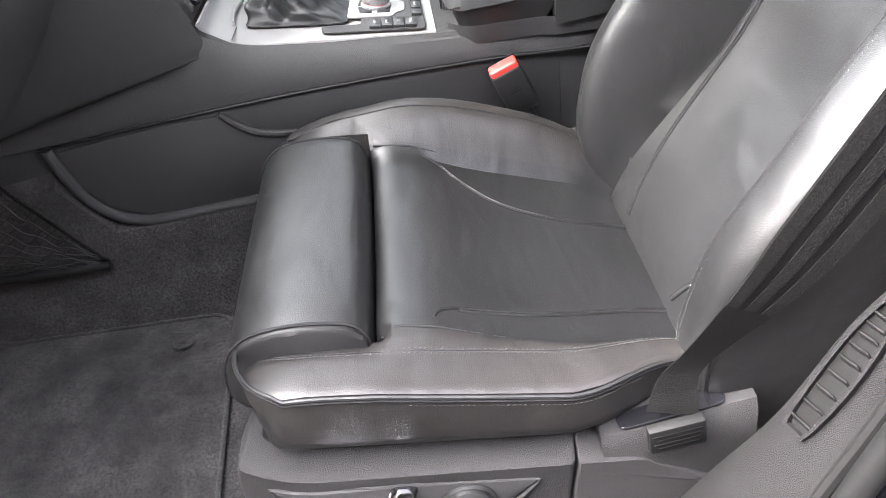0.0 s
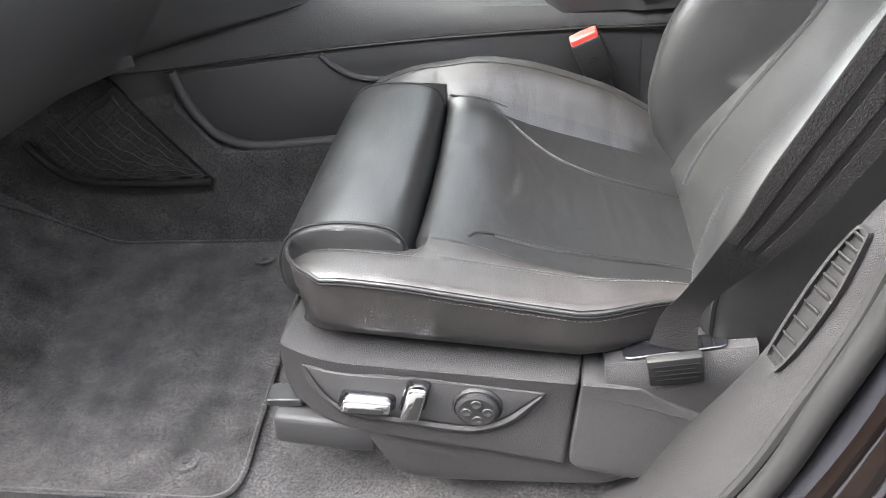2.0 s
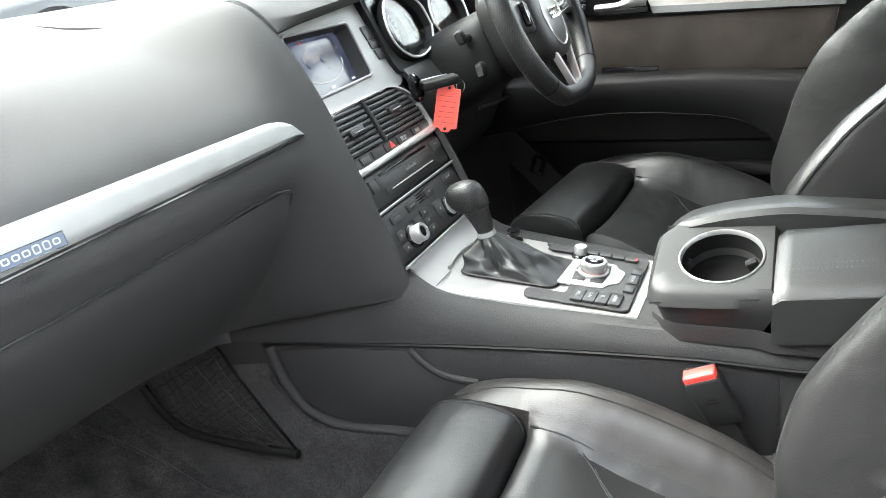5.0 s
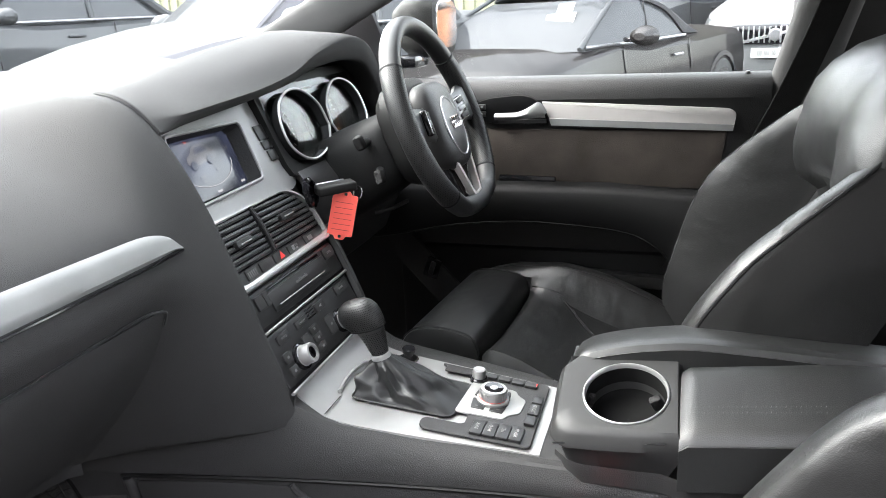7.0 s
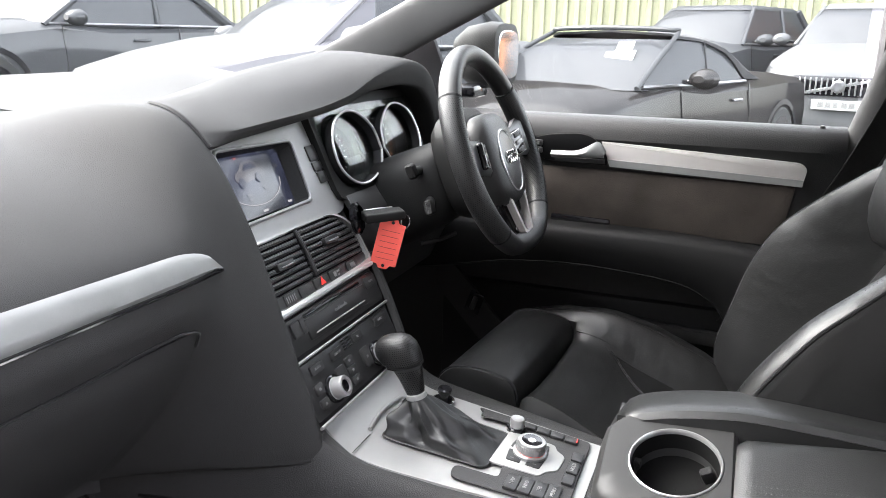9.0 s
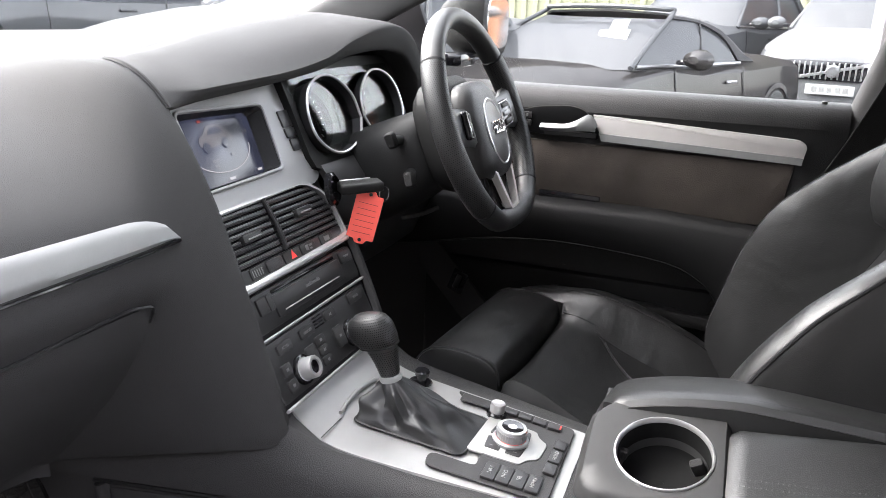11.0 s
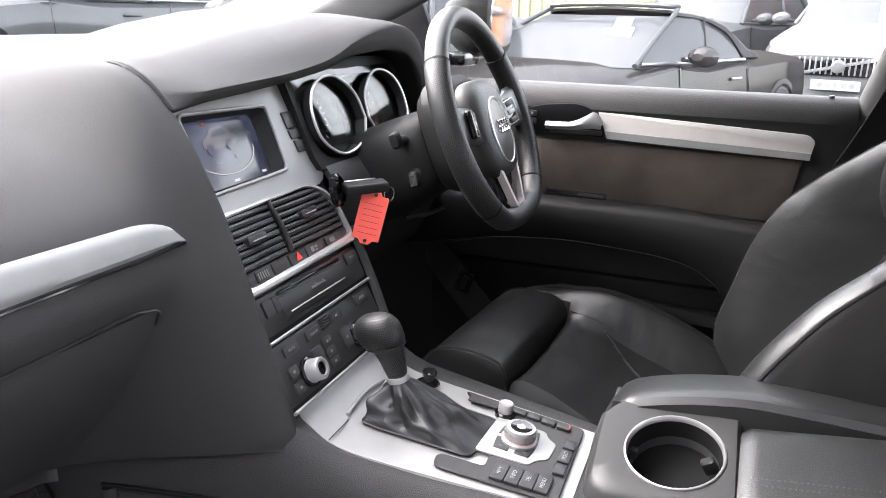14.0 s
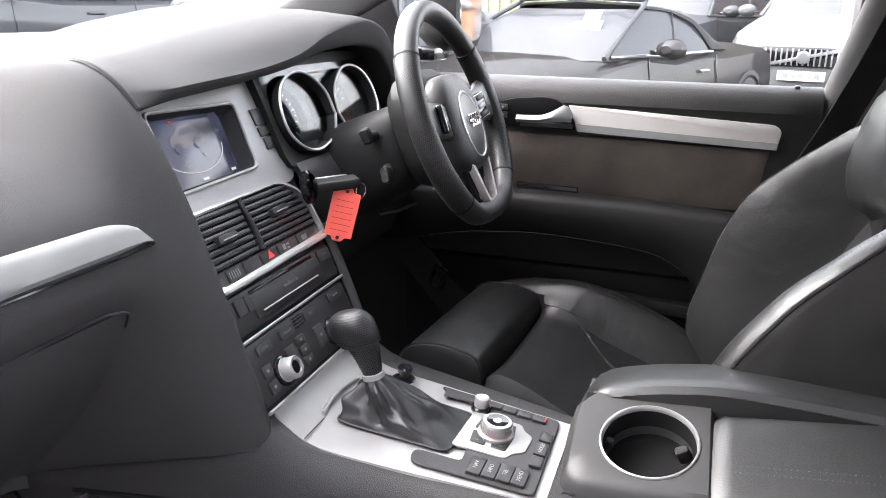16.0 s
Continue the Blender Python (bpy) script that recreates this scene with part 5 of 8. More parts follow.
FACE = [(-1.28, 1.40), (-1.1, 1.422), (-0.9, 1.395), (-0.80, 1.380), (-0.74, 1.383), (-0.68, 1.374), (-0.61, 1.350), (-0.54, 1.314), (-0.485, 1.276), (-0.460, 1.245), (-0.452, 1.215), (-0.450, 1.185), (-0.462, 1.155), (-0.487, 1.10), (-0.53, 1.04), (-0.58, 0.985), (-0.64, 0.925), (-0.70, 0.895), (-0.85, 0.87), (-1.1, 0.90)]
WING = [(-1.28, 1.40), (-1.1, 1.422), (-0.9, 1.395), (-0.80, 1.392), (-0.74, 1.401), (-0.68, 1.409), (-0.61, 1.411), (-0.555, 1.404), (-0.512, 1.378), (-0.470, 1.322), (-0.433, 1.25), (-0.408, 1.185), (-0.387, 1.125), (-0.368, 1.07), (-0.350, 1.02), (-0.340, 0.985), (-0.334, 0.958), (-0.36, 0.945), (-0.60, 0.90), (-1.1, 0.90)]
face_c = cr([(a, 0, b) for a, b in FACE], 76)
wing_c = cr([(a, 0, b) for a, b in WING], 76)


def dash_row(y, out=0.0):
    f = min(1.0, max(0.0, (y - 1.045) / 0.135))
    f = f * f * (3 - 2 * f) if f < 1 else 1
    g = f ** 1.3
    left = min(1.0, max(0.0, (0.60 - y) / 0.16))
    row = []
    for a, b in zip(face_c, wing_c):
        low = min(1.0, max(0.0, (1.37 - a.z) / 0.07))
        fx = (-0.020 + 0.105 * (min(y, 1.1) - 0.7)) * low * low * (3 - 2 * low)
        x, z = a.x + fx * (1 - g), a.z
        x, z = x + (b.x - x) * g, z + (b.z - z) * g
        x -= 0.06 * left ** 2 * (1 if a.z < 1.37 else 0.3)
        row.append(Vector((x + out, y, z)))
    return row


ys = [0.445, 0.45, 0.46] + [0.48 + 0.03 * i for i in range(19)] + [1.045 + 0.0135 * i for i in range(11)] + [1.186, 1.191]
rows = [dash_row(y) for y in ys]
for r, q in ((rows[-2], 0.001), (rows[-1], 0.003)):
    for p in r:
        p.x -= q
dpart("body", sheet(rows, 0.012), DASH_SKIN)
dpart("end_cap", loft([[p + Vector((0, d, 0)) for p in rows[0]] for d in (0, -0.004)]), PLASTIC)

def face_x(y, z):
    """The face's x at a height, on the lower part of the section."""
    row = [p for p in dash_row(y)][30:66]
    zs = [p.z for p in row][::-1]
    xs = [p.x for p in row][::-1]
    return float(np.interp(z, zs, xs))


# aluminium strip, tapering to a tip
rows = []
for i in range(41):
    f = i / 40
    y = 0.625 + 0.493 * f
    zl = 1.206 + 0.018 * f
    zu = 1.250 + 0.004 * f
    if f > 0.86:
        zu = zl + (zu - zl) * math.sqrt(max(0.0, 1 - ((f - 0.86) / 0.14) ** 2))
    row = []
    for j in range(7):
        z = zl + (zu - zl) * j / 6
        yy = y + (0.010 * (j / 6) if f < 0.02 else 0)
        lift = 0.004 if 0 < j < 6 else 0.0
        row.append(Vector((face_x(yy, z) + lift, yy, z + 0.001)))
    rows.append(row)
strip = dpart("trim_strip", sheet(rows, 0.004), STRIP_ALU, "brushed aluminium strip tapering to a tip")
sh = [Vector((face_x(0.625 + 0.493 * f, 1.204 + 0.018 * f) + 0.002, 0.625 + 0.493 * f, 1.204 + 0.018 * f)) for f in (i / 30 for i in range(31))]
dpart("strip_joint", tube(sh, 0.002, 6), GLOSS, "", strip)


def on_face(y, z, lift=0.0):
    """A pose on the passenger face: x along the car's width, y up the face, z outward."""
    a, b = Vector((face_x(y, z - 0.01), y, z - 0.01)), Vector((face_x(y, z + 0.01), y, z + 0.01))
    u = (b - a).normalized()
    w = Vector((face_x(y + 0.02, z) - face_x(y - 0.02, z), 0.04, 0)).normalized()
    n = w.cross(u).normalized()
    p = Vector((face_x(y, z), y, z)) + n * lift
    return Matrix(((w.x, u.x, n.x, p.x), (w.y, u.y, n.y, p.y), (w.z, u.z, n.z, p.z), (0, 0, 0, 1)))


badge = thing("dash_badge", "small blue-grey metal badge on the aluminium strip", "badge", at=(-0.47, 0.69, 1.222))
BFM = on_face(0.690, 1.2215, 0.0065)
BADGE = material("blue_grey_enamel", (0.06, 0.0825, 0.12), 0.35, 0.3)
under(part("plate", prism(round_outline([(-0.043, -0.0075), (0.043, -0.0075), (0.043, 0.0075), (-0.043, 0.0075)], 0.001, 2), 0.003, BFM, 0.0006, 1), BADGE), badge)
under(part("edge", tube([BFM @ Vector(p) for p in ((-0.043, -0.0075, 0), (0.043, -0.0075, 0), (0.043, 0.0075, 0), (-0.043, 0.0075, 0))], 0.0007, 5, closed=True), CHROME), badge)
for k in range(7):
    h = 0.0095 if k in (0, 4, 5) else 0.007
    under(part("raised_shape", ring_plate(round_outline([(-0.0042, -h / 2), (0.0042, -h / 2), (0.0042, h / 2), (-0.0042, h / 2)], 0.0025, 3), round_outline([(-0.0026, -h / 2 + 0.0016), (0.0026, -h / 2 + 0.0016), (0.0026, h / 2 - 0.0016), (-0.0026, h / 2 - 0.0016)], 0.0015, 3), 0.0006, BFM @ pose(-0.033 + 0.011 * k, 0, 0.0007)), ALU), badge)
t = text_part("AIRBAG", 0.0085, on_face(0.690, 1.196, 0.0010), DARK, None)
t.parent = dash
t.matrix_parent_inverse = Matrix.Translation(-Vector(dash.location))

# glovebox lid: raised panel bounded by a fine joint
rows = []
for i in range(31):
    f = i / 30
    zt = 1.1335 + 0.0255 * f
    row = []
    for j in range(15):
        z = zt + (0.955 - 0.06 * f - zt) * j / 14
        yl = lerp_table([(0.93, 0.631), (1.009, 0.629), (1.073, 0.615), (1.115, 0.611), (1.14, 0.620)], z)
        y = yl + (1.071 - yl) * f
        e = min(1, j / 1.2, (14 - j) / 1.2, f * 22, (1 - f) * 22)
        row.append(Vector((face_x(y, z) + 0.0045 * e, y, z + 0.001 * e)))
    rows.append(row)
dpart("glovebox_lid", sheet(rows, 0.003), DASH_SKIN, "closed glovebox lid")
edge_l = cr([(0.628, 0.935, 0), (0.626, 1.009, 0), (0.612, 1.073, 0), (0.607, 1.115, 0), (0.613, 1.129, 0), (0.624, 1.1335, 0), (0.65, 1.1355, 0), (0.7244, 1.138, 0), (0.81, 1.1435, 0), (0.91, 1.150, 0), (1.026, 1.1605, 0), (1.06, 1.1576, 0), (1.074, 1.1516, 0), (1.0745, 1.135, 0)], 70)
jl = [Vector((face_x(p.x, p.y) + 0.0015, p.x, p.y)) for p in edge_l]
dpart("lid_joint", tube([p + Vector((0.002, 0, 0.001)) for p in jl], 0.0019, 6), SATIN)

# side air vent with a bright ring
svent = thing("side_vent", "round-cornered air vent with a bright metal ring", "air vent", at=(-0.47, 0.52, 1.24))
VF = on_face(0.522, 1.232, 0.008)
vo = round_outline([(-0.075, -0.062), (0.036, -0.060), (0.066, -0.034), (0.064, 0.012), (0.040, 0.046), (-0.075, 0.056)], [0.01, 0.03, 0.03, 0.03, 0.03, 0.01], 7)
under(part("ring", tube([VF @ Vector((p.x, p.y, 0)) for p in vo], 0.0038, 8, closed=True), ALU, None, "bright metal ring"), svent)
under(part("back", prism([(p.x * 0.97, p.y * 0.97) for p in vo], 0.004, VF @ pose(0, 0, -0.002)), GLOSS), svent)
for k in range(7):
    under(part("slat", rbox(0.115, 0.0035, 0.014, 0.001, 1, VF @ pose(-0.014, -0.020 + 0.0098 * k, 0.0, 25, 0, 0)), SATIN), svent)
under(part("thumbwheel", rbox(0.040, 0.016, 0.008, 0.003, 2, VF @ pose(0.014, -0.041, 0.002)), PLASTIC), svent)
for k in range(4):
    under(part("mark", rbox(0.003, 0.004 + 0.002 * k, 0.0005, 0, 1, VF @ pose(0.001 + 0.007 * k, -0.041, 0.0063)), WHITE_MARK), svent)

# instrument hood
LX = [(1.11, -0.452), (1.2, -0.497), (1.45, -0.499), (1.6, -0.490), (1.75, -0.474), (1.85, -0.462), (1.93, -0.462)]
LZ = [(1.11, 1.345), (1.2, 1.356), (1.34, 1.365), (1.45, 1.372), (1.55, 1.383), (1.65, 1.404), (1.75, 1.411), (1.81, 1.404), (1.87, 1.365), (1.91, 1.30), (1.93, 1.25)]
CZ = [(1.11, 1.400), (1.16, 1.408), (1.2, 1.412), (1.3, 1.423), (1.43, 1.440), (1.6, 1.459), (1.72, 1.473), (1.80, 1.465), (1.86, 1.435), (1.90, 1.38), (1.93, 1.30)]
WTOP = [(-0.53, 1.350), (-0.505, 1.352), (-0.496, 1.357), (-0.498, 1.363), (-0.505, 1.371), (-0.515, 1.381), (-0.545, 1.399), (-0.60, 1.4105), (-0.68, 1.4085), (-0.78, 1.393)]
rows = []
for i in range(49):
    y = 1.187 + 0.743 * i / 48
    xl, zl, zc = lerp_table(LX, y), lerp_table(LZ, y), lerp_table(CZ, y)
    h = zc - zl
    lh = min(h * 0.8, lerp_table([(1.19, 0.021), (1.45, 0.019), (1.57, 0.023), (1.70, 0.04), (1.8, 0.05)], y))
    back_x = lerp_table([(1.18, -0.70), (1.3, -0.72), (1.4, -0.76), (1.55, -0.80), (1.8, -0.80), (1.93, -0.70)], y)
    ctl = [(xl - 0.075, zl + 0.012), (xl - 0.03, zl + 0.004), (xl - 0.006, zl), (xl + 0.002, zl + lh * 0.3), (xl + 0.006, zl + lh * 0.72), (xl + 0.001, zl + lh), (xl - 0.045, zl + lh + (h - lh) * 0.6), (xl + (back_x - xl) * 0.45, zc - 0.002), (xl + (back_x - xl) * 0.75, zc - (zc - 1.392) * 0.5), (back_x, min(1.392, zc - 0.002))]
    f = min(1.0, max(0.0, (y - 1.187) / 0.07))
    f = f * f * (3 - 2 * f)
    prof = cr([(a + (c - a) * f, 0, b + (d2 - b) * f) for (a, b), (c, d2) in zip(WTOP, ctl)], 30)
    rows.append([Vector((p.x, y, p.z)) for p in prof])
hood = dpart("instrument_hood", sheet(rows, 0.006), DASH_SKIN, "long padded hood over screen and dials")
seam_l = cr([(-0.493, 1.190, 1.359), (-0.512, 1.189, 1.380), (-0.532, 1.189, 1.396), (-0.555, 1.191, 1.4065), (-0.58, 1.197, 1.4105), (-0.60, 1.205, 1.411)], 36)
dpart("hood_seam", tube(seam_l, 0.0022, 8), DASH_SKIN, "", hood)
dpart("seam_groove", tube([p + Vector((-0.001, -0.0035, -0.0005)) for p in seam_l], 0.0009, 6), DARK, "", hood)
# deck below the windscreen and the driver's side of the top
deck_rows = []
for i in range(25):
    y = 1.17 + 0.79 * i / 24
    deck_rows.append([Vector((x, y, z)) for x, z in ((-1.28, 1.40), (-1.1, 1.422), (-0.9, 1.398), (-0.78, 1.390), (-0.68, 1.389), (-0.60, 1.386), (-0.55, 1.37), (-0.53, 1.30), (-0.52, 1.10), (-0.56, 0.98), (-0.68, 0.90), (-1.1, 0.88))])
dpart("driver_dash", sheet(deck_rows, 0.01), DASH_SKIN)

# ---- centre stack ----
SO = Vector((-0.353 - 0.49 * (1.132 - 1.016), 1.34, 1.132))
SU = Vector((-0.44, 0, 0.898)).normalized()
SN = Vector((0.898, 0, 0.44)).normalized()
STK = Matrix(((0, SU.x, SN.x, SO.x), (1, SU.y, SN.y, SO.y), (0, SU.z, SN.z, SO.z), (0, 0, 0, 1)))
stack = thing("centre_stack", "black centre stack with vents, player and climate controls", "dashboard controls", at=tuple(SO))


def spart(name, bm, mat, label="", parent=None):
    ob = part(name, bm, mat, None, label)
    if parent is None:
        return under(ob, stack)
    ob.parent = parent
    return ob


def at_s(y, s, lift=0.0, turn=0.0):
    return STK @ pose(y - 1.34, s, lift, 0, 0, turn)


def splate(name, y0, y1, s0, s1, lift, depth, mat, r=0.002, label="", parent=None, bevel=0.0008):
    w, h = (y1 - y0) / 2, (s1 - s0) / 2
    return spart(name, prism(round_outline([(-w, -h), (w, -h), (w, h), (-w, h)], r, 3), depth, at_s((y0 + y1) / 2, (s0 + s1) / 2, lift), bevel, 2), mat, label, parent)


splate("carcass", 1.192, 1.482, -0.175, 0.122, -0.006, 0.10, DARK, 0.01)
splate("screen_back", 1.192, 1.482, 0.118, 0.262, -0.027, 0.08, DARK, 0.01)
so = round_outline([(-0.122, 0.132), (0.056, 0.136), (0.068, 0.234), (-0.122, 0.240)], [0.004, 0.012, 0.012, 0.012], 6)
fas_o = round_outline([(-0.148, 0.100), (0.076, 0.104), (0.118, 0.098), (0.145, 0.110), (0.148, 0.262), (-0.148, 0.262)], [0.004, 0.03, 0.02, 0.01, 0.01, 0.004], 6)


def ray_ring(outline, c, n=64):
    """The outline sampled by angle about c."""
    pts = [Vector((p[0], p[1])) - Vector(c) for p in outline]
    res = []
    for k in range(n):
        a = 2 * math.pi * k / n
        d = Vector((math.cos(a), math.sin(a)))
        best = 0.0
        for i in range(len(pts)):
            p, q = pts[i - 1], pts[i]
            e = q - p
            den = d.x * e.y - d.y * e.x
            if abs(den) < 1e-12:
                continue
            tt = (p.x * e.y - p.y * e.x) / den
            uu = (p.x * d.y - p.y * d.x) / den
            if tt > best and -1e-6 <= uu <= 1 + 1e-6:
                best = tt
        res.append((c[0] + d.x * best, c[1] + d.y * best))
    return res


SC = (-0.03, 0.187)
spart("fascia", ring_plate(ray_ring(fas_o, SC, 96), ray_ring(so, SC, 96), 0.012, STK @ pose(0, 0, 0.0)), FASCIA, "brushed grey metal fascia")
screen = thing("display_screen", "lit display screen showing a pale car diagram", "screen", at=tuple(STK @ Vector((-0.03, 0.187, 0))))


def scpart(name, bm, mat, label=""):
    return under(part(name, bm, mat, None, label), screen)


scpart("bezel", tube([STK @ Vector((p.x, p.y, 0.001)) for p in so], 0.0028, 8, closed=True), FASCIA, "thin satin bezel")
rings = [[STK @ Vector((a, b, 0.0)) for a, b in ray_ring(so, SC, 64)], [STK @ Vector((SC[0] - 0.004 + (a - SC[0]) * 0.90, SC[1] + (b - SC[1]) * 0.94, -0.022)) for a, b in ray_ring(so, SC, 64)]]
scpart("shroud", loft(rings, caps=False), DARK)


def glow(name, colour, power, mottled=0.0):
    m = bpy.data.materials.new(name)
    m.use_nodes = True
    b = m.node_tree.nodes["Principled BSDF"]
    b.inputs["Base Color"].default_value = (0.01, 0.01, 0.012, 1)
    b.inputs["Roughness"].default_value = 0.15
    b.inputs["Emission Color"].default_value = (*colour, 1)
    b.inputs["Emission Strength"].default_value = power
    if mottled:
        n, l = m.node_tree.nodes, m.node_tree.links
        co = n.new("ShaderNodeTexCoord")
        tx = n.new("ShaderNodeTexNoise")
        tx.inputs["Scale"].default_value = 14
        l.new(co.outputs["Object"], tx.inputs["Vector"])
        rp = n.new("ShaderNodeValToRGB")
        rp.color_ramp.elements[0].position = 0.4
        rp.color_ramp.elements[1].position = 0.72
        rp.color_ramp.elements[0].color = (*[c * 0.5 for c in colour], 1)
        rp.color_ramp.elements[1].color = (*[c * mottled for c in colour], 1)
        l.new(tx.outputs["Fac"], rp.inputs["Fac"])
        l.new(rp.outputs["Color"], b.inputs["Emission Color"])
    return m


LIT_BLUE = glow("lit_display", (0.26, 0.31, 0.52), 0.0036, 3.5)
LIT_WHITE = glow("lit_white", (0.8, 0.8, 0.82), 0.033)
LIT_SOFT = glow("lit_grey", (0.6, 0.6, 0.66), 0.00975, 1.6)
LIT_RED = glow("lit_red", (0.9, 0.08, 0.05), 0.018)
LIT_AMBER = glow("lit_amber", (0.9, 0.3, 0.1), 0.045)
SCR = STK @ pose(-0.034, 0.187, -0.0215)
scpart("display", prism(round_outline([(-0.088, -0.048), (0.084, -0.046), (0.090, 0.045), (-0.088, 0.048)], 0.004, 3), 0.003, SCR), LIT_BLUE, "blue-grey lit display")
carb = [(-0.048, -0.004), (-0.044, 0.010), (-0.028, 0.016), (-0.014, 0.029), (0.020, 0.030), (0.036, 0.017), (0.046, 0.012), (0.047, -0.001), (0.036, -0.006), (0.024, -0.004), (-0.014, -0.010), (-0.032, -0.010)]
scpart("diagram", prism(round_outline([(a * 0.78, b * 0.78) for a, b in carb], 0.004, 3), 0.0006, SCR @ pose(0.0, 0.012, 0.0009)), LIT_SOFT, "pale car diagram")
scpart("diagram_cabin", prism(round_outline([(-0.014, 0.010), (-0.006, 0.0195), (0.0125, 0.020), (0.022, 0.011)], 0.003, 3), 0.0005, SCR @ pose(0.0, 0.012, 0.0012)), LIT_BLUE)
for wx, wy in ((-0.025, 0.005), (0.017, 0.008)):
    scpart("diagram_wheel", lathe([(0.0075, 0), (0.0075, 0.0006), (0.003, 0.0006)], SCR @ pose(wx, wy, 0.0010), 18), LIT_BLUE)
scpart("diagram_arc", tube([SCR @ Vector((0.066 * math.cos(a), 0.004 + 0.036 * math.sin(a), 0.001)) for a in (math.pi * (1.05 + 0.92 * k / 24) for k in range(25))], 0.0006, 5), LIT_WHITE)
for bx2, by2, w2, mt in ((-0.066, 0.0, 0.016, LIT_RED), (-0.066, -0.009, 0.012, LIT_RED), (-0.068, -0.041, 0.024, LIT_RED), (-0.02, -0.014, 0.012, LIT_SOFT), (-0.02, -0.021, 0.010, LIT_SOFT), (0.022, -0.010, 0.006, LIT_SOFT), (0.0, -0.042, 0.012, LIT_WHITE), (0.066, -0.040, 0.010, LIT_WHITE), (-0.02, 0.042, 0.006, LIT_RED), (0.068, 0.018, 0.010, LIT_SOFT)):
    scpart("text_bar", rbox(w2, 0.0035, 0.0005, 0, 1, SCR @ pose(bx2, by2, 0.0009)), mt)

# three keys beside the screen
for s0, s1, y0, y1 in ((0.193, 0.219, 1.437, 1.476), (0.176, 0.191, 1.437, 1.478), (0.155, 0.174, 1.440, 1.481)):
    splate("side_key", y0, y1, s0, s1, 0.003, 0.006, SATIN, 0.002)
splate("side_key_mark", 1.456, 1.463, 0.1735, 0.1775, 0.0036, 0.001, GLOSS, 0.0005)

# centre vents
VENT_SLAT = material("satin_grey_slat", (0.045, 0.045, 0.0465), 0.36, spec=0.5, vary=0.1)
BRIGHT = material("bright_satin_metal", (0.62, 0.62, 0.61), 0.24, 0.5, vary=0.03)
vent_o = round_outline([(-0.150, 0.000), (0.140, 0.006), (0.136, 0.060), (0.118, 0.088), (0.080, 0.108), (-0.150, 0.106)], [0.006, 0.012, 0.03, 0.04, 0.03, 0.006], 7)
VC = (0.0, 0.055)
spart("vent_surround", ring_plate(ray_ring(vent_o, VC, 96), [(VC[0] + (a - VC[0]) * 0.962, VC[1] + (b - VC[1]) * 0.91 + 0.0015) for a, b in ray_ring(vent_o, VC, 96)], 0.008, STK @ pose(0, 0, 0.008)), BRIGHT, "bright metal vent surround")
spart("vent_well", prism([(VC[0] + (a - VC[0]) * 0.96, VC[1] + (b - VC[1]) * 0.92) for a, b in ray_ring(vent_o, VC, 64)], 0.002, STK @ pose(0, 0, -0.004)), DARK)
for k in range(8):
    s = 0.032 + 0.0092 * k
    yr = 0.132 if s < 0.06 else 0.132 - (s - 0.06) * 0.9
    for a, b in ((-0.144, -0.031), (-0.023, yr - 0.004)):
        splate("slat", 1.34 + a, 1.34 + b, s - 0.0030, s + 0.0030, 0.0055, 0.008, VENT_SLAT, 0.001, "", None, 0.0016)
spart("vent_divider", tube([STK @ Vector((-0.026 + 0.010 * math.sin(q / 10 * math.pi) * 0.4 + 0.006 * (0.5 - q / 10), 0.028 + 0.075 * q / 10, 0.006)) for q in range(11)], 0.0035, 8), SATIN)
for yy, ss in ((1.252, 0.062), (1.386, 0.068)):
    tab = splate("vent_tab", yy - 0.020, yy + 0.021, ss - 0.006, ss + 0.006, 0.012, 0.010, SATIN, 0.004, "", None, 0.002)
    splate("tab_inlay", yy - 0.012, yy + 0.018, ss - 0.0026, ss - 0.0006, 0.0128, 0.001, ALU, 0.001, "bright inlay", tab)
# key row below the vents
splate("key_strip", 1.196, 1.474, 0.0065, 0.026, 0.002, 0.004, SATIN, 0.004)
for y0, y1 in ((1.226, 1.254), (1.264, 1.300), (1.305, 1.345), (1.350, 1.388), (1.405, 1.440)):
    splate("key", y0, y1, 0.0085, 0.0245, 0.0045, 0.004, PLASTIC, 0.003)
tri3 = [(-0.007, -0.0045), (0.007, -0.0045), (0, 0.0075)]
spart("hazard_mark", prism(tri3, 0.0006, at_s(1.327, 0.0165, 0.0052)), RED, "red warning triangle")
for k in range(5):
    splate("key_mark", 1.2295 + 0.005 * k, 1.2315 + 0.005 * k, 0.012, 0.021, 0.005, 0.0005, GREY_MARK, 0)
for y0, y1, s0, s1 in ((1.361, 1.369, 0.013, 0.021), (1.371, 1.380, 0.017, 0.0205), (1.371, 1.378, 0.0125, 0.0155), (1.415, 1.430, 0.013, 0.0205)):
    splate("key_mark", y0, y1, s0, s1, 0.005, 0.0005, GREY_MARK, 0)


def sbar(name, y0, y1, s0, s1, r, mat, lab=""):
    return spart(name, tube([STK @ Vector((y0 - 1.34 + (y1 - y0) * q / 12, s0 + (s1 - s0) * q / 12, 0.004)) for q in range(13)], r, 8, flat=0.7), mat, lab)


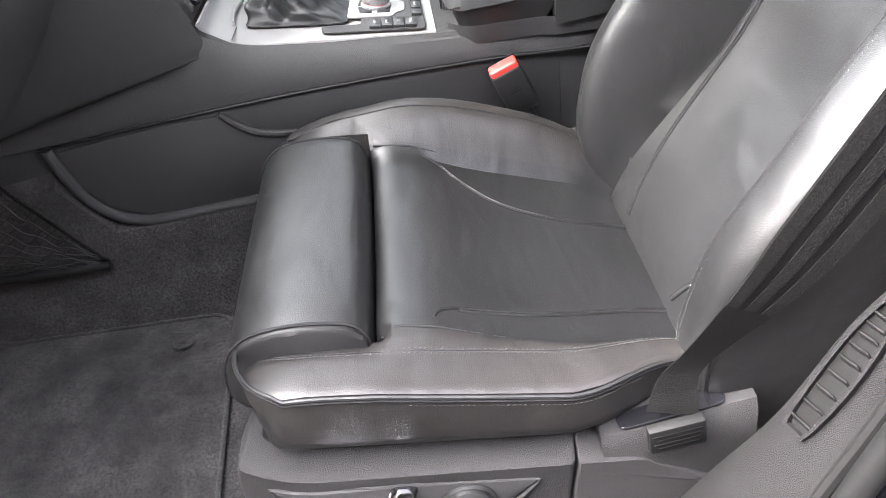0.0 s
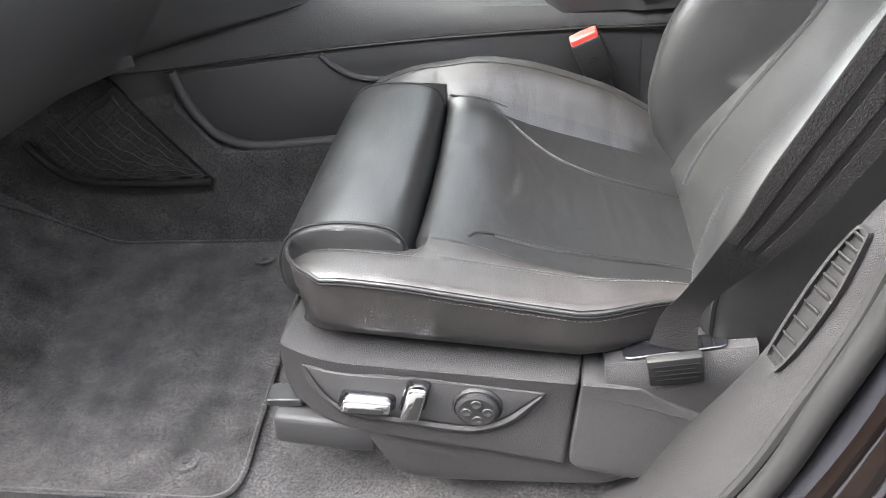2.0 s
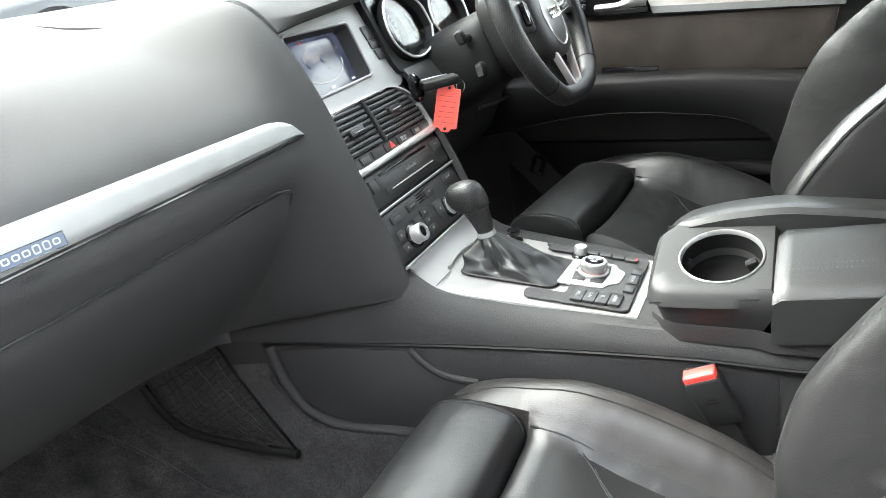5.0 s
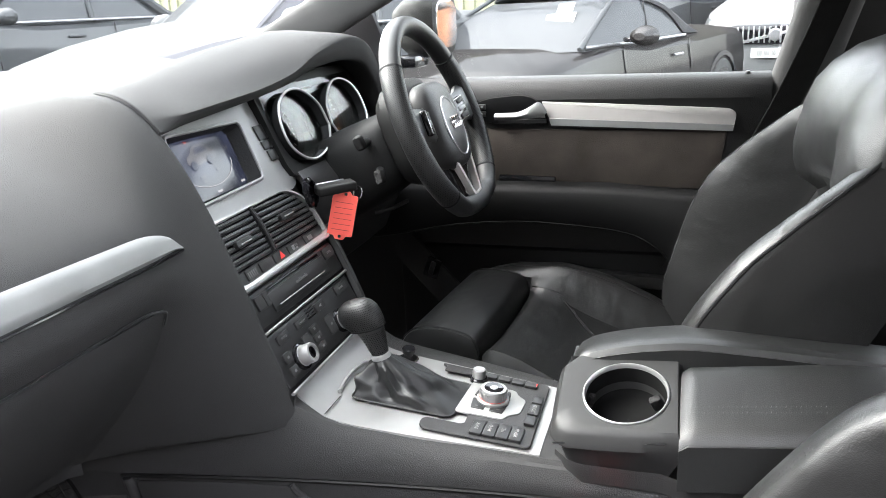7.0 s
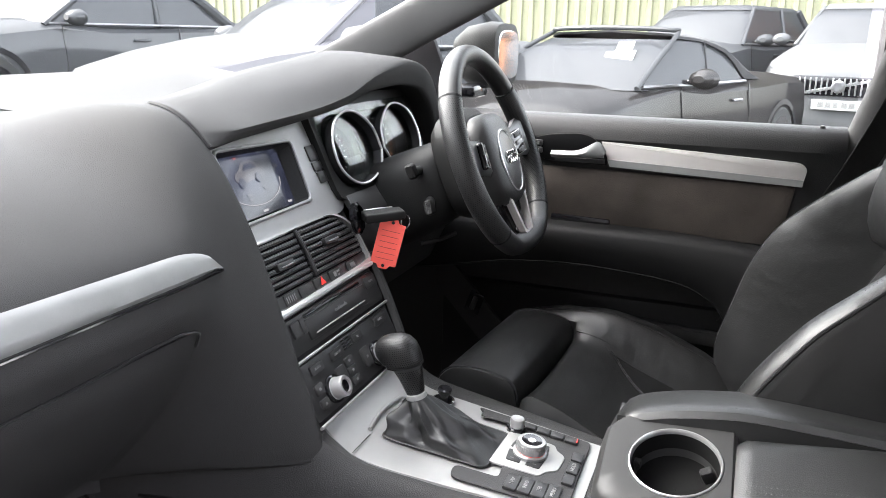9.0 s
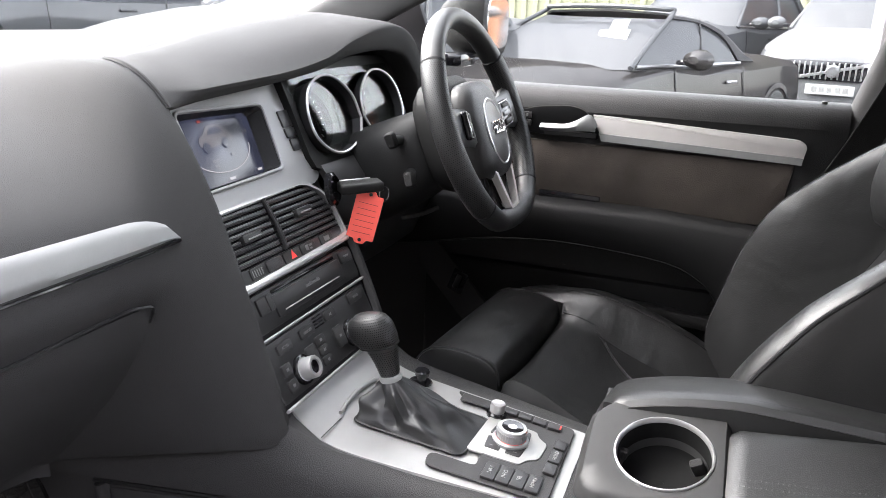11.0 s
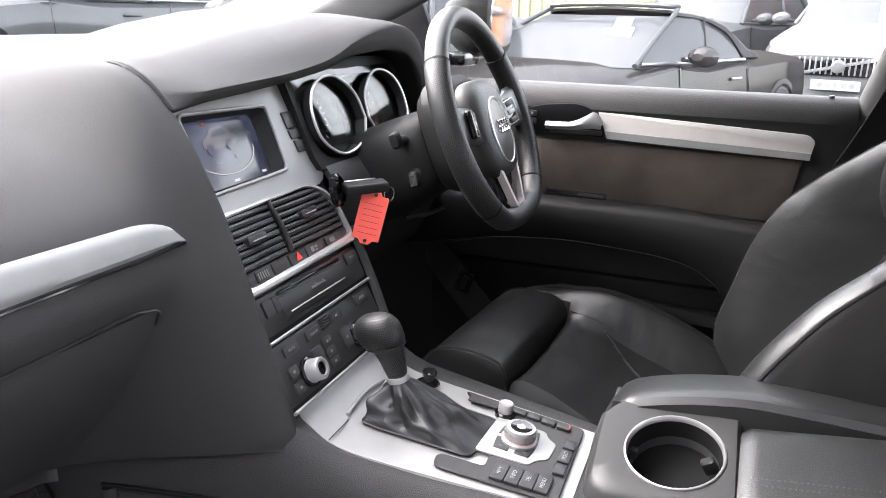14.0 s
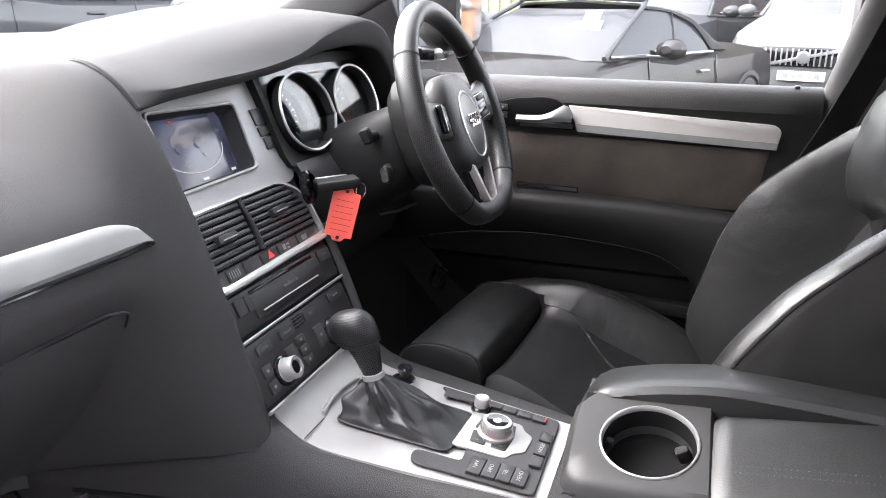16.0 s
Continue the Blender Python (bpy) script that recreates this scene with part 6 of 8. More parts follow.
sbar("silver_bar", 1.190, 1.474, 0.000, 0.003, 0.0062, BRIGHT, "satin metal bar")
splate("player_body", 1.194, 1.472, -0.058, -0.008, 0.002, 0.01, SATIN, 0.006)
splate("disc_slot", 1.250, 1.420, -0.0165, -0.0115, 0.0028, 0.002, GLOSS, 0.001)
splate("player_flap", 1.246, 1.428, -0.050, -0.019, 0.0048, 0.004, SATIN, 0.003)
splate("flap_bar", 1.262, 1.412, -0.0445, -0.0425, 0.0056, 0.001, BRIGHTENED_ALU, 0.0005, "thin bright bar")
for y0, y1, s0, s1 in ((1.212, 1.232, -0.036, -0.014), (1.234, 1.245, -0.036, -0.014), (1.433, 1.468, -0.030, -0.012)):
    splate("player_key", y0, y1, s0, s1, 0.0055, 0.004, PLASTIC, 0.002)
tx = text_part("multimedia", 0.0085, at_s(1.343, -0.030, 0.0052), GREY_MARK, None)
under(tx, stack)
tx = text_part("OPEN", 0.0052, at_s(1.450, -0.021, 0.0058), GREY_MARK, None)
under(tx, stack)
sbar("silver_bar", 1.190, 1.472, -0.066, -0.0645, 0.0032, ALU, "satin metal bar")
splate("climate_body", 1.186, 1.465, -0.150, -0.071, 0.002, 0.01, SATIN, 0.006)
sbar("silver_bar", 1.184, 1.440, -0.157, -0.156, 0.0035, ALU, "satin metal bar")
for y0, y1, s0, s1, w in ((1.212, 1.244, -0.092, -0.078, "AUTO"), (1.268, 1.302, -0.092, -0.078, "ON/OFF"), (1.335, 1.365, -0.090, -0.076, "AC"), (1.410, 1.448, -0.090, -0.074, "AUTO"), (1.265, 1.288, -0.135, -0.103, ""), (1.342, 1.365, -0.133, -0.103, ""), (1.294, 1.316, -0.112, -0.099, ""), (1.294, 1.316, -0.127, -0.114, ""), (1.294, 1.316, -0.142, -0.129, ""), (1.205, 1.224, -0.120, -0.104, ""), (1.205, 1.224, -0.142, -0.126, ""), (1.40, 1.425, -0.130, -0.108, "")):
    splate("climate_key", y0, y1, s0, s1, 0.0055, 0.004, PLASTIC, 0.003)
    if w:
        under(text_part(w, 0.0055, at_s((y0 + y1) / 2, (s0 + s1) / 2, 0.0059), GREY_MARK, None), stack)
    else:
        splate("climate_mark", (y0 + y1) / 2 - 0.003, (y0 + y1) / 2 + 0.003, (s0 + s1) / 2 - 0.0022, (s0 + s1) / 2 + 0.0022, 0.0058, 0.0005, GREY_MARK, 0.0008)
for k in range(4):
    splate("sensor_slat", 1.308, 1.330, -0.0895 + 0.0045 * k, -0.0875 + 0.0045 * k, 0.005, 0.003, GLOSS, 0.0004)
for y0 in (1.246, 1.385):
    kn = spart("temperature_knob", lathe([(0.0185, 0.002), (0.0185, 0.006), (0.0160, 0.008), (0.0152, 0.008), (0.0150, 0.023), (0.0138, 0.0250), (0.0098, 0.0250), (0.0088, 0.018), (0.001, 0.018)], at_s(y0, -0.125), 40), ALU, "silver temperature knob with a dark centre")
    spart("knob_centre", lathe([(0.0094, 0.0185), (0.0088, 0.0225), (0.0005, 0.0205)], at_s(y0, -0.125), 28), GLOSS, "", kn)
    spart("knob_skirt", lathe([(0.0205, 0.0025), (0.0200, 0.0065), (0.0158, 0.0078)], at_s(y0, -0.125), 40), GLOSS, "", kn)
# curved flank of the stack towards the driver
rows = []
for i in range(21):
    s = 0.02 - 0.19 * i / 20
    w = 0.018
    y = 1.478 - 0.022 * (i / 20) ** 2
    rows.append([STK @ Vector((y - 1.34 + a, s, b)) for a, b in ((0.0, 0.002), (0.004, 0.010), (w * 0.6, 0.011), (w, 0.004), (w + 0.004, -0.02), (w, -0.09))])
spart("flank", sheet(rows, 0.004), PLASTIC)

# ---- instrument cluster ----
DIAL_GLASS = GLASS.copy()
DIAL_GLASS.name = "dial_cover_glass"
for node in DIAL_GLASS.node_tree.nodes:
    if node.type == "MIX_SHADER":
        node.inputs[0].default_value = 0.055

cluster = thing("instrument_cluster", "twin dials in bright teardrop rings under the hood", "instrument cluster", at=(-0.48, 1.65, 1.3))


def kpart(name, bm, mat, label="", parent=None):
    ob = part(name, bm, mat, None, label)
    if parent is None:
        return under(ob, cluster)
    ob.parent = parent
    return ob


kpart("surround", ring_plate(ray_ring(round_outline([(-0.19, -0.075), (0.20, -0.080), (0.22, 0.10), (-0.19, 0.11)], 0.03, 6), (0.0, 0.01), 64), ray_ring(round_outline([(-0.176, -0.060), (0.176, -0.060), (0.176, 0.072), (-0.176, 0.072)], 0.06, 6), (0.0, 0.01), 64), 0.02, pose(-0.482, 1.652, 1.305, 90, 0, 90) @ pose(0, 0, 0, -24, 0, 0)), DARK_PLASTIC, "black cluster surround")
CLU = pose(-0.475, 1.652, 1.312, 90, 0, 90) @ pose(0, 0, 0, -18, 0, 0)
for sgn in (-1, 1):
    teard = cr([(0.006 * sgn, -0.012, 0), (0.018 * sgn, 0.030, 0), (0.06 * sgn, 0.060, 0), (0.105 * sgn, 0.066, 0), (0.150 * sgn, 0.050, 0), (0.172 * sgn, 0.014, 0), (0.166 * sgn, -0.026, 0), (0.130 * sgn, -0.054, 0), (0.085 * sgn, -0.060, 0), (0.030 * sgn, -0.044, 0), (0.006 * sgn, -0.012, 0)], 60)[:-1]
    ring = kpart("dial_ring", tube([CLU @ Vector((p.x, p.y, 0.004)) for p in teard], 0.0024, 8, closed=True), BRIGHT, "bright teardrop dial ring")
    cx = sum(p.x for p in teard) / len(teard)
    kpart("dial_tube", loft([[CLU @ Vector((p.x, p.y, 0.002)) for p in teard], [CLU @ Vector((cx + (p.x - cx) * 0.88, p.y * 0.88, -0.05)) for p in teard]], caps=False), DARK, "", ring)
    dial = kpart("dial_face", prism([(cx + (p.x - cx) * 0.90, p.y * 0.90) for p in (teard if sgn > 0 else teard[::-1])], 0.002, CLU @ pose(0, 0, -0.048)), GLOSS, "black dial face", ring)
    DC = (cx + 0.004 * sgn, 0.004)
    for k in range(21):
        a = radians(220 - 13 * k)
        big = k % 2 == 0
        kpart("dial_mark", rbox(0.007 if big else 0.004, 0.0012, 0.0006, 0, 1, CLU @ pose(DC[0] + 0.046 * math.cos(a), DC[1] + 0.046 * math.sin(a), -0.0475, 0, 0, math.degrees(a))), LIT_AMBER if (sgn > 0 and k > 16) else WHITE_MARK, "", ring)
    kpart("needle", rbox(0.044, 0.0016, 0.001, 0.0003, 1, CLU @ pose(DC[0] - 0.014, DC[1] - 0.012, -0.044, 0, 0, 220)), RED, "red needle", ring)
    kpart("needle_hub", lathe([(0.009, 0), (0.009, 0.005), (0.007, 0.007), (0.0005, 0.007)], CLU @ pose(DC[0], DC[1], -0.047), 20), DARK, "", ring)
kpart("cover", rbox(0.36, 0.15, 0.002, 0.0005, 1, CLU @ pose(0, 0.004, -0.012)), DIAL_GLASS, "clear cover reflecting the sky").visible_shadow = False
mid_d = kpart("centre_display", rbox(0.055, 0.075, 0.004, 0.003, 1, CLU @ pose(0, 0.004, -0.03)), GLOSS, "dark centre display")
kpart("display_edge", rbox(0.062, 0.003, 0.006, 0.001, 1, CLU @ pose(0, 0.046, -0.015)), CHROME, "", mid_d)
kpart("display_edge", rbox(0.060, 0.003, 0.006, 0.001, 1, CLU @ pose(0, -0.052, -0.008)), CHROME, "", mid_d)

# ---- steering column, stalks and lower panel ----
lower = []
for i in range(17):
    y = 1.482 + 0.47 * i / 16
    lower.append([Vector((x, y, z)) for x, z in ((-0.485, 1.262), (-0.455, 1.245), (-0.432, 1.215), (-0.425, 1.16), (-0.44, 1.10), (-0.475, 1.03), (-0.54, 0.98), (-0.68, 0.95))])
dpart("knee_panel", sheet(lower, 0.01), PLASTIC)
column = thing("steering_column", "black plastic steering column shroud with short stalks", "steering column", at=(-0.38, 1.69, 1.24))
WC = Vector((-0.2597, 1.692, 1.3057))
WN = Vector((0.931, 0, 0.365)).normalized()
WU = Vector((-0.365, 0, 0.931)).normalized()
WM = Matrix(((0, WU.x, WN.x, WC.x), (1, WU.y, WN.y, WC.y), (0, WU.z, WN.z, WC.z), (0, 0, 0, 1)))


def colpart(name, bm, mat, label=""):
    return under(part(name, bm, mat, None, label), column)


def sup(w, h, n, z, dy=0.0, dx=0.0):
    return [WM @ Vector((dx + w * math.copysign(abs(math.cos(a)) ** 0.6, math.cos(a)), dy + h * math.copysign(abs(math.sin(a)) ** 0.6, math.sin(a)), z)) for a in (2 * math.pi * k / n for k in range(n))]


colpart("shroud", loft([sup(0.105, 0.085, 40, -0.24, -0.03), sup(0.100, 0.080, 40, -0.16, -0.025), sup(0.092, 0.072, 40, -0.105, -0.018), sup(0.080, 0.065, 40, -0.09, -0.012)]), DARK_PLASTIC)
colpart("wheel_boss", loft([sup(0.088, 0.085, 40, -0.085, -0.008), sup(0.098, 0.095, 40, -0.07, -0.005), sup(0.098, 0.095, 40, -0.035, -0.004), sup(0.075, 0.075, 40, -0.02, 0)]), DARK_PLASTIC)
for dx, dy, ang in ((-0.148, 0.018, 10), (-0.128, -0.050, -20)):
    st = colpart("stalk", tube([WM @ Vector((-0.06, dy * 0.7, -0.125)), WM @ Vector((dx, dy, -0.105))], [0.008, 0.009], 10), SATIN)
    colpart("stalk_end", rbox(0.020, 0.026, 0.016, 0.006, 3, WM @ pose(dx - 0.006, dy, -0.102, 0, 0, ang)), DARK_PLASTIC, "black stalk end with a pale edge")
    colpart("stalk_mark", rbox(0.002, 0.020, 0.012, 0.0005, 1, WM @ pose(dx - 0.0175, dy, -0.100, 0, 0, ang)), PLASTIC_GREY)
colpart("paddle", rbox(0.030, 0.075, 0.008, 0.004, 2, WM @ pose(-0.102, 0.035, -0.038, 0, 12, 14)), SATIN, "black shift paddle")
colpart("adjust_lever", tube([WM @ Vector((-0.05, -0.115, -0.18)), WM @ Vector((-0.03, -0.12, -0.15)), WM @ Vector((0.0, -0.12, -0.13))], 0.004, 8), PLASTIC, "grey column adjuster lever")

# ---- steering wheel ----
PERF = leather_material("perforated_leather", (0.0125, 0.0126, 0.013), 0.42, 0.08)

wheel = thing("steering_wheel", "black flat-bottomed leather steering wheel with perforated grips", "steering wheel", at=tuple(WC))


def wpart(name, bm, mat, label="", parent=None):
    ob = part(name, bm, mat, None, label)
    if parent is None:
        return under(ob, wheel)
    ob.parent = parent
    return ob


def rim(a):
    r = 0.1785
    x, y = r * math.sin(a), r * math.cos(a)
    if y < -0.158:
        y = -0.158 - (-0.158 - y) * 0.5
    return WM @ Vector((x * 1.02, y, 0))


def rim_bar(a0, a1, n, rr, deep):
    """A stretch of the rim: oval section, deeper along the wheel's axis than across."""
    rings = []
    for k in range(n + 1):
        a = radians(a0 + (a1 - a0) * k / n)
        c = rim(a)
        t = (rim(a + 0.01) - rim(a - 0.01)).normalized()
        o = t.cross(WN).normalized()
        swell = 1 + 0.07 * max(0.0, math.cos((math.degrees(a) % 180 - 62) / 180 * math.pi * 3)) if rr > 0.0175 else 1
        rings.append([c + o * rr * swell * math.cos(q) + WN * rr * deep * math.sin(q) for q in (2 * math.pi * m / 18 for m in range(18))])
    return loft(rings)


for nm, a0, a1, mt, rr in (("rim_top", -54, 54, LEATHER_BLACK, 0.0172), ("rim_grip", 54, 136, PERF, 0.0182), ("rim_base", 136, 224, LEATHER_BLACK, 0.0178), ("rim_grip", 224, 306, PERF, 0.0182)):
    wpart(nm, rim_bar(a0, a1, 34, rr, 1.12), mt, "smooth black leather" if mt is LEATHER_BLACK else "perforated black leather")
    if mt is PERF:
        verts, faces = [], []
        for row in range(88):
            a = radians(a0 + 1.0 + (a1 - a0 - 2.0) * row / 87)
            c = rim(a)
            t = (rim(a + 0.01) - rim(a - 0.01)).normalized()
            o = t.cross(WN).normalized()
            swell = 1 + 0.07 * max(0.0, math.cos((math.degrees(a) % 180 - 62) / 180 * math.pi * 3))
            for m in range(38):
                q = 2 * math.pi * (m + 0.5 * (row % 2)) / 38
                p = c + o * rr * swell * 1.008 * math.cos(q) + WN * rr * 1.13 * math.sin(q)
                u = (WN * math.cos(q) - o * math.sin(q)) * 0.00075
                v = t * 0.00075
                k = len(verts)
                verts += [p + u, p + v, p - u, p - v]
                faces.append((k, k + 1, k + 2, k + 3))
        me = bpy.data.meshes.new("perforation")
        me.from_pydata(verts, [], faces)
        me.materials.append(RECESS)
        dots = tagged(new("perforation", me), kind="stuff")
        under(dots, wheel)
for a in (-54, 54, 136, 224):
    wpart("rim_seam", rim_bar(a - 0.5, a + 0.5, 2, 0.0186, 1.12), SEAM_DARK)
hub = wpart("airbag_cover", loft([sup(0.070, 0.074, 44, -0.045, -0.012), sup(0.079, 0.083, 44, -0.025, -0.012), sup(0.081, 0.085, 44, -0.008, -0.013), sup(0.078, 0.082, 44, 0.004, -0.014), sup(0.068, 0.072, 44, 0.0125, -0.016), sup(0.046, 0.052, 44, 0.0175, -0.019), sup(0.012, 0.014, 44, 0.0192, -0.021)]), PLASTIC, "dark grained airbag cover")
EM = WM @ pose(0, -0.021, 0.0185)
egg = [(0.046 * math.cos(a), 0.056 * math.sin(a)) for a in (2 * math.pi * k / 48 for k in range(48))]
wpart("emblem_ring", tube([EM @ Vector((a, b, 0.0028 - 1.5 * (a * a + b * b))) for a, b in egg], 0.0019, 8, closed=True), BRIGHT, "bright oval ring", hub)
wpart("emblem_field", loft([[EM @ Vector((a * k, b * k, 0.0030 - 1.5 * k * k * (a * a + b * b))) for a, b in egg] for k in (0.97, 0.8, 0.6, 0.4, 0.2, 0.03)]), SATIN, "smooth oval field", hub)
wpart("emblem", rbox(0.046, 0.004, 0.002, 0.0009, 2, EM @ pose(0, 0.006, 0.0035)), CHROME, "plain bright bar emblem", hub)
for k in range(4):
    wpart("emblem_ridge", tube([EM @ Vector((-0.018 + 0.012 * k + 0.0075 * math.cos(a), 0.006 + 0.0105 * math.sin(a), 0.0040)) for a in (2 * math.pi * q / 20 for q in range(20))], 0.0011, 6, closed=True), CHROME, "", hub)
wpart("airbag_mark", rbox(0.013, 0.0014, 0.0004, 0, 1, WM @ pose(-0.058, -0.004, 0.0128, 0, -30, 0)), GREY_MARK, "faint print", hub)
for sgn in (-1, 1):
    sp = wpart("spoke", loft([[WM @ Vector((sgn * x, y * sc + dy, z * sc - 0.004)) for y, z in ((-0.030, -0.006), (-0.034, 0.004), (-0.026, 0.010), (0.022, 0.011), (0.032, 0.004), (0.028, -0.006), (0.0, -0.012))] for x, dy, sc in ((0.060, -0.004, 1.0), (0.09, 0.0, 0.95), (0.125, 0.006, 0.92), (0.150, 0.010, 1.1), (0.172, 0.014, 1.35))]), SATIN)
    wpart("button_pad", rbox(0.036, 0.046, 0.012, 0.005, 3, WM @ pose(sgn * 0.100, 0.002, 0.005, 0, sgn * -16, sgn * 8)), GLOSS, "gloss black button pad", sp)
    for k in range(3):
        wpart("button", rbox(0.022, 0.009, 0.005, 0.0018, 2, WM @ pose(sgn * 0.101, -0.0125 + 0.0145 * k, 0.0115, 0, sgn * -16, sgn * 8)), FASCIA if k == 1 else PLASTIC, "grey scroll button" if k == 1 else "", sp)
    wpart("pad_edge", tube([WM @ pose(sgn * 0.100, 0.002, 0.0115, 0, sgn * -16, sgn * 8) @ Vector((a, b, 0)) for a, b in ((-0.016, -0.021), (0.016, -0.021), (0.017, 0.0), (0.016, 0.021), (-0.016, 0.021), (-0.017, 0.0))], 0.0009, 5, closed=True), BRIGHT, "", sp)
legs_o = round_outline([(-0.050, -0.080), (-0.022, -0.158), (0.022, -0.158), (0.050, -0.080)], [0.004, 0.014, 0.014, 0.004], 7)
legs_i = round_outline([(-0.041, -0.076), (-0.016, -0.150), (0.016, -0.150), (0.041, -0.076)], [0.004, 0.011, 0.011, 0.004], 7)
wpart("lower_spoke", ring_plate(legs_o, legs_i, 0.012, WM @ pose(0, 0, 0.011)), BRIGHTENED_ALU, "satin metal forked lower spoke")
# black plate stands where the fork has only a dark opening
wpart("opening_fill", prism(round_outline([(-0.062, -0.070), (-0.040, -0.160), (0.040, -0.160), (0.062, -0.070)], 0.006, 3)[::1], 0.012, WM @ pose(0, 0, -0.004), 0.003, 2), GLOSS, "black plate filling the dark opening of the fork")

# ---- ignition key and tag ----
ign = thing("ignition_key", "black key fob with a steel ring in the ignition", "car key", at=(-0.42, 1.47, 1.22))
IGM = pose(-0.426, 1.466, 1.214, 0, 78, 10)
under(part("lock_ring", lathe([(0.026, -0.004), (0.026, 0.003), (0.021, 0.006), (0.019, 0.001), (0.001, 0.001)], IGM, 32), GLOSS), ign)
fz = Vector((0.052, 0.045, 0.004)).normalized()
FM = look((-0.392, 1.492, 1.217), Vector((-0.392, 1.492, 1.217)) + fz)
under(part("fob", rbox(0.036, 0.016, 0.068, 0.004, 3, FM), DARK_PLASTIC), ign)
under(part("fob_edge", rbox(0.004, 0.0185, 0.05, 0.001, 1, FM @ pose(-0.0165, 0, 0.004)), GUNMETAL, None, "metal edge"), ign)
ring_c = Vector((-0.362, 1.515, 1.204))
under(part("key_ring", tube([ring_c + Vector((0.004 * math.cos(a), 0.009 * math.cos(a), 0.012 * math.sin(a))) for a in (2 * math.pi * k / 24 for k in range(24))], 0.0012, 6, closed=True), CHROME, None, "steel split ring"), ign)
tag = thing("key_tag", "red plastic key tag with faint ruled lines", "key tag", at=(-0.362, 1.51, 1.19))
tn = Vector((0.43, -0.90, 0.05)).normalized()
tr = Vector((0.90, 0.43, 0)).normalized()
tu = tn.cross(tr).normalized()
TC = Vector((-0.381, 1.487, 1.170))
TM = Matrix(((tr.x, tu.x, tn.x, TC.x), (tr.y, tu.y, tn.y, TC.y), (tr.z, tu.z, tn.z, TC.z), (0, 0, 0, 1))) @ pose(0, 0, 0, 0, 0, -14)
to = round_outline([(-0.0215, -0.036), (-0.011, -0.036), (-0.007, -0.043), (0.007, -0.043), (0.011, -0.036), (0.0215, -0.036), (0.0215, 0.036), (0.011, 0.036), (0.007, 0.043), (-0.007, 0.043), (-0.011, 0.036), (-0.0215, 0.036)], 0.0025, 3)
under(part("tag_body", prism(to, 0.0022, TM, 0.0005, 1), TAG), tag)
for yy in (0.037, -0.037):
    under(part("hole", lathe([(0.0028, 0), (0.0028, 0.0004), (0.0005, 0.0004)], TM @ pose(0, yy, 0.0001), 14), GLOSS), tag)
TAG_LINE = material("dark_red_print", (0.35, 0.03, 0.03), 0.5)
for k in range(6):
    under(part("ruled_line", rbox(0.030, 0.0008, 0.0003, 0, 1, TM @ pose(0, 0.022 - 0.0095 * k, 0.0001)), TAG_LINE), tag)


# ---- driver's door ----
DOOR_SKIN = material("grained_black_door_skin", (0.022, 0.022, 0.0223), 0.55, spec=0.25, grain=0.3, grain_size=700, voronoi=True)
DOOR_DARK = material("matt_black_door_lining", (0.0055, 0.0055, 0.0057), 0.6, spec=0.2, grain=0.1, grain_size=600)
door = tagged(new("door_1"), "closed driver's door with suede and aluminium trim", "car door", kind="structure")
door.location = (0, 1.96, 1.1)


def drpart(name, bm, mat, label="", parent=None):
    ob = part(name, bm, mat, None, label)
    if parent is None:
        return under(ob, door)
    ob.parent = parent
    return ob


secs = []
for i in range(41):
    x = -0.72 + 1.05 * i / 40
    e = 0.012 * max(0.0, (x - 0.27) / 0.06) ** 2
    secs.append([Vector((x, y + e, z)) for y, z in ((2.03, 1.349), (2.005, 1.350), (1.985, 1.348), (1.970, 1.340), (1.960, 1.322), (1.957, 1.305), (1.962, 1.296), (1.968, 1.24), (1.970, 1.12), (1.985, 1.0), (1.985, 0.55), (2.06, 0.55), (2.07, 1.2))])
drpart("door_card", loft(secs), DOOR_SKIN)
DM = pose(0, 1.963, 0, 90, 0, 0)
out = round_outline([(-0.122, 1.302), (0.255, 1.284), (0.268, 1.274), (0.262, 1.240), (-0.100, 1.252)], [0.004, 0.01, 0.008, 0.004, 0.004], 4)
tr = drpart("trim_strip", prism(out, 0.012, DM @ pose(0, 0, 0.006), 0.003, 2), BRIGHTENED_ALU, "brushed aluminium door strip")
out = [(-0.106, 1.266), (0.263, 1.252), (0.262, 1.2395), (-0.100, 1.2515)]
# same metal as the strip, coloured darker for the shade on its lower bevel
drpart("strip_lower_edge", prism(out, 0.006, DM @ pose(0, 0, 0.0100)), STRIP_ALU, "lower edge of the strip, its shade put into a darker aluminium", tr)
out = round_outline([(-0.40, 1.245), (0.252, 1.238), (0.236, 1.120), (0.18, 1.118), (0.0, 1.122), (-0.40, 1.128)], 0.006, 3)
drpart("suede_panel", prism(out, 0.012, DM @ pose(0, 0, 0.001), 0.004, 2), SUEDE, "brown-grey suede panel")
# arm ledge and the dark pocket below it
rows = []
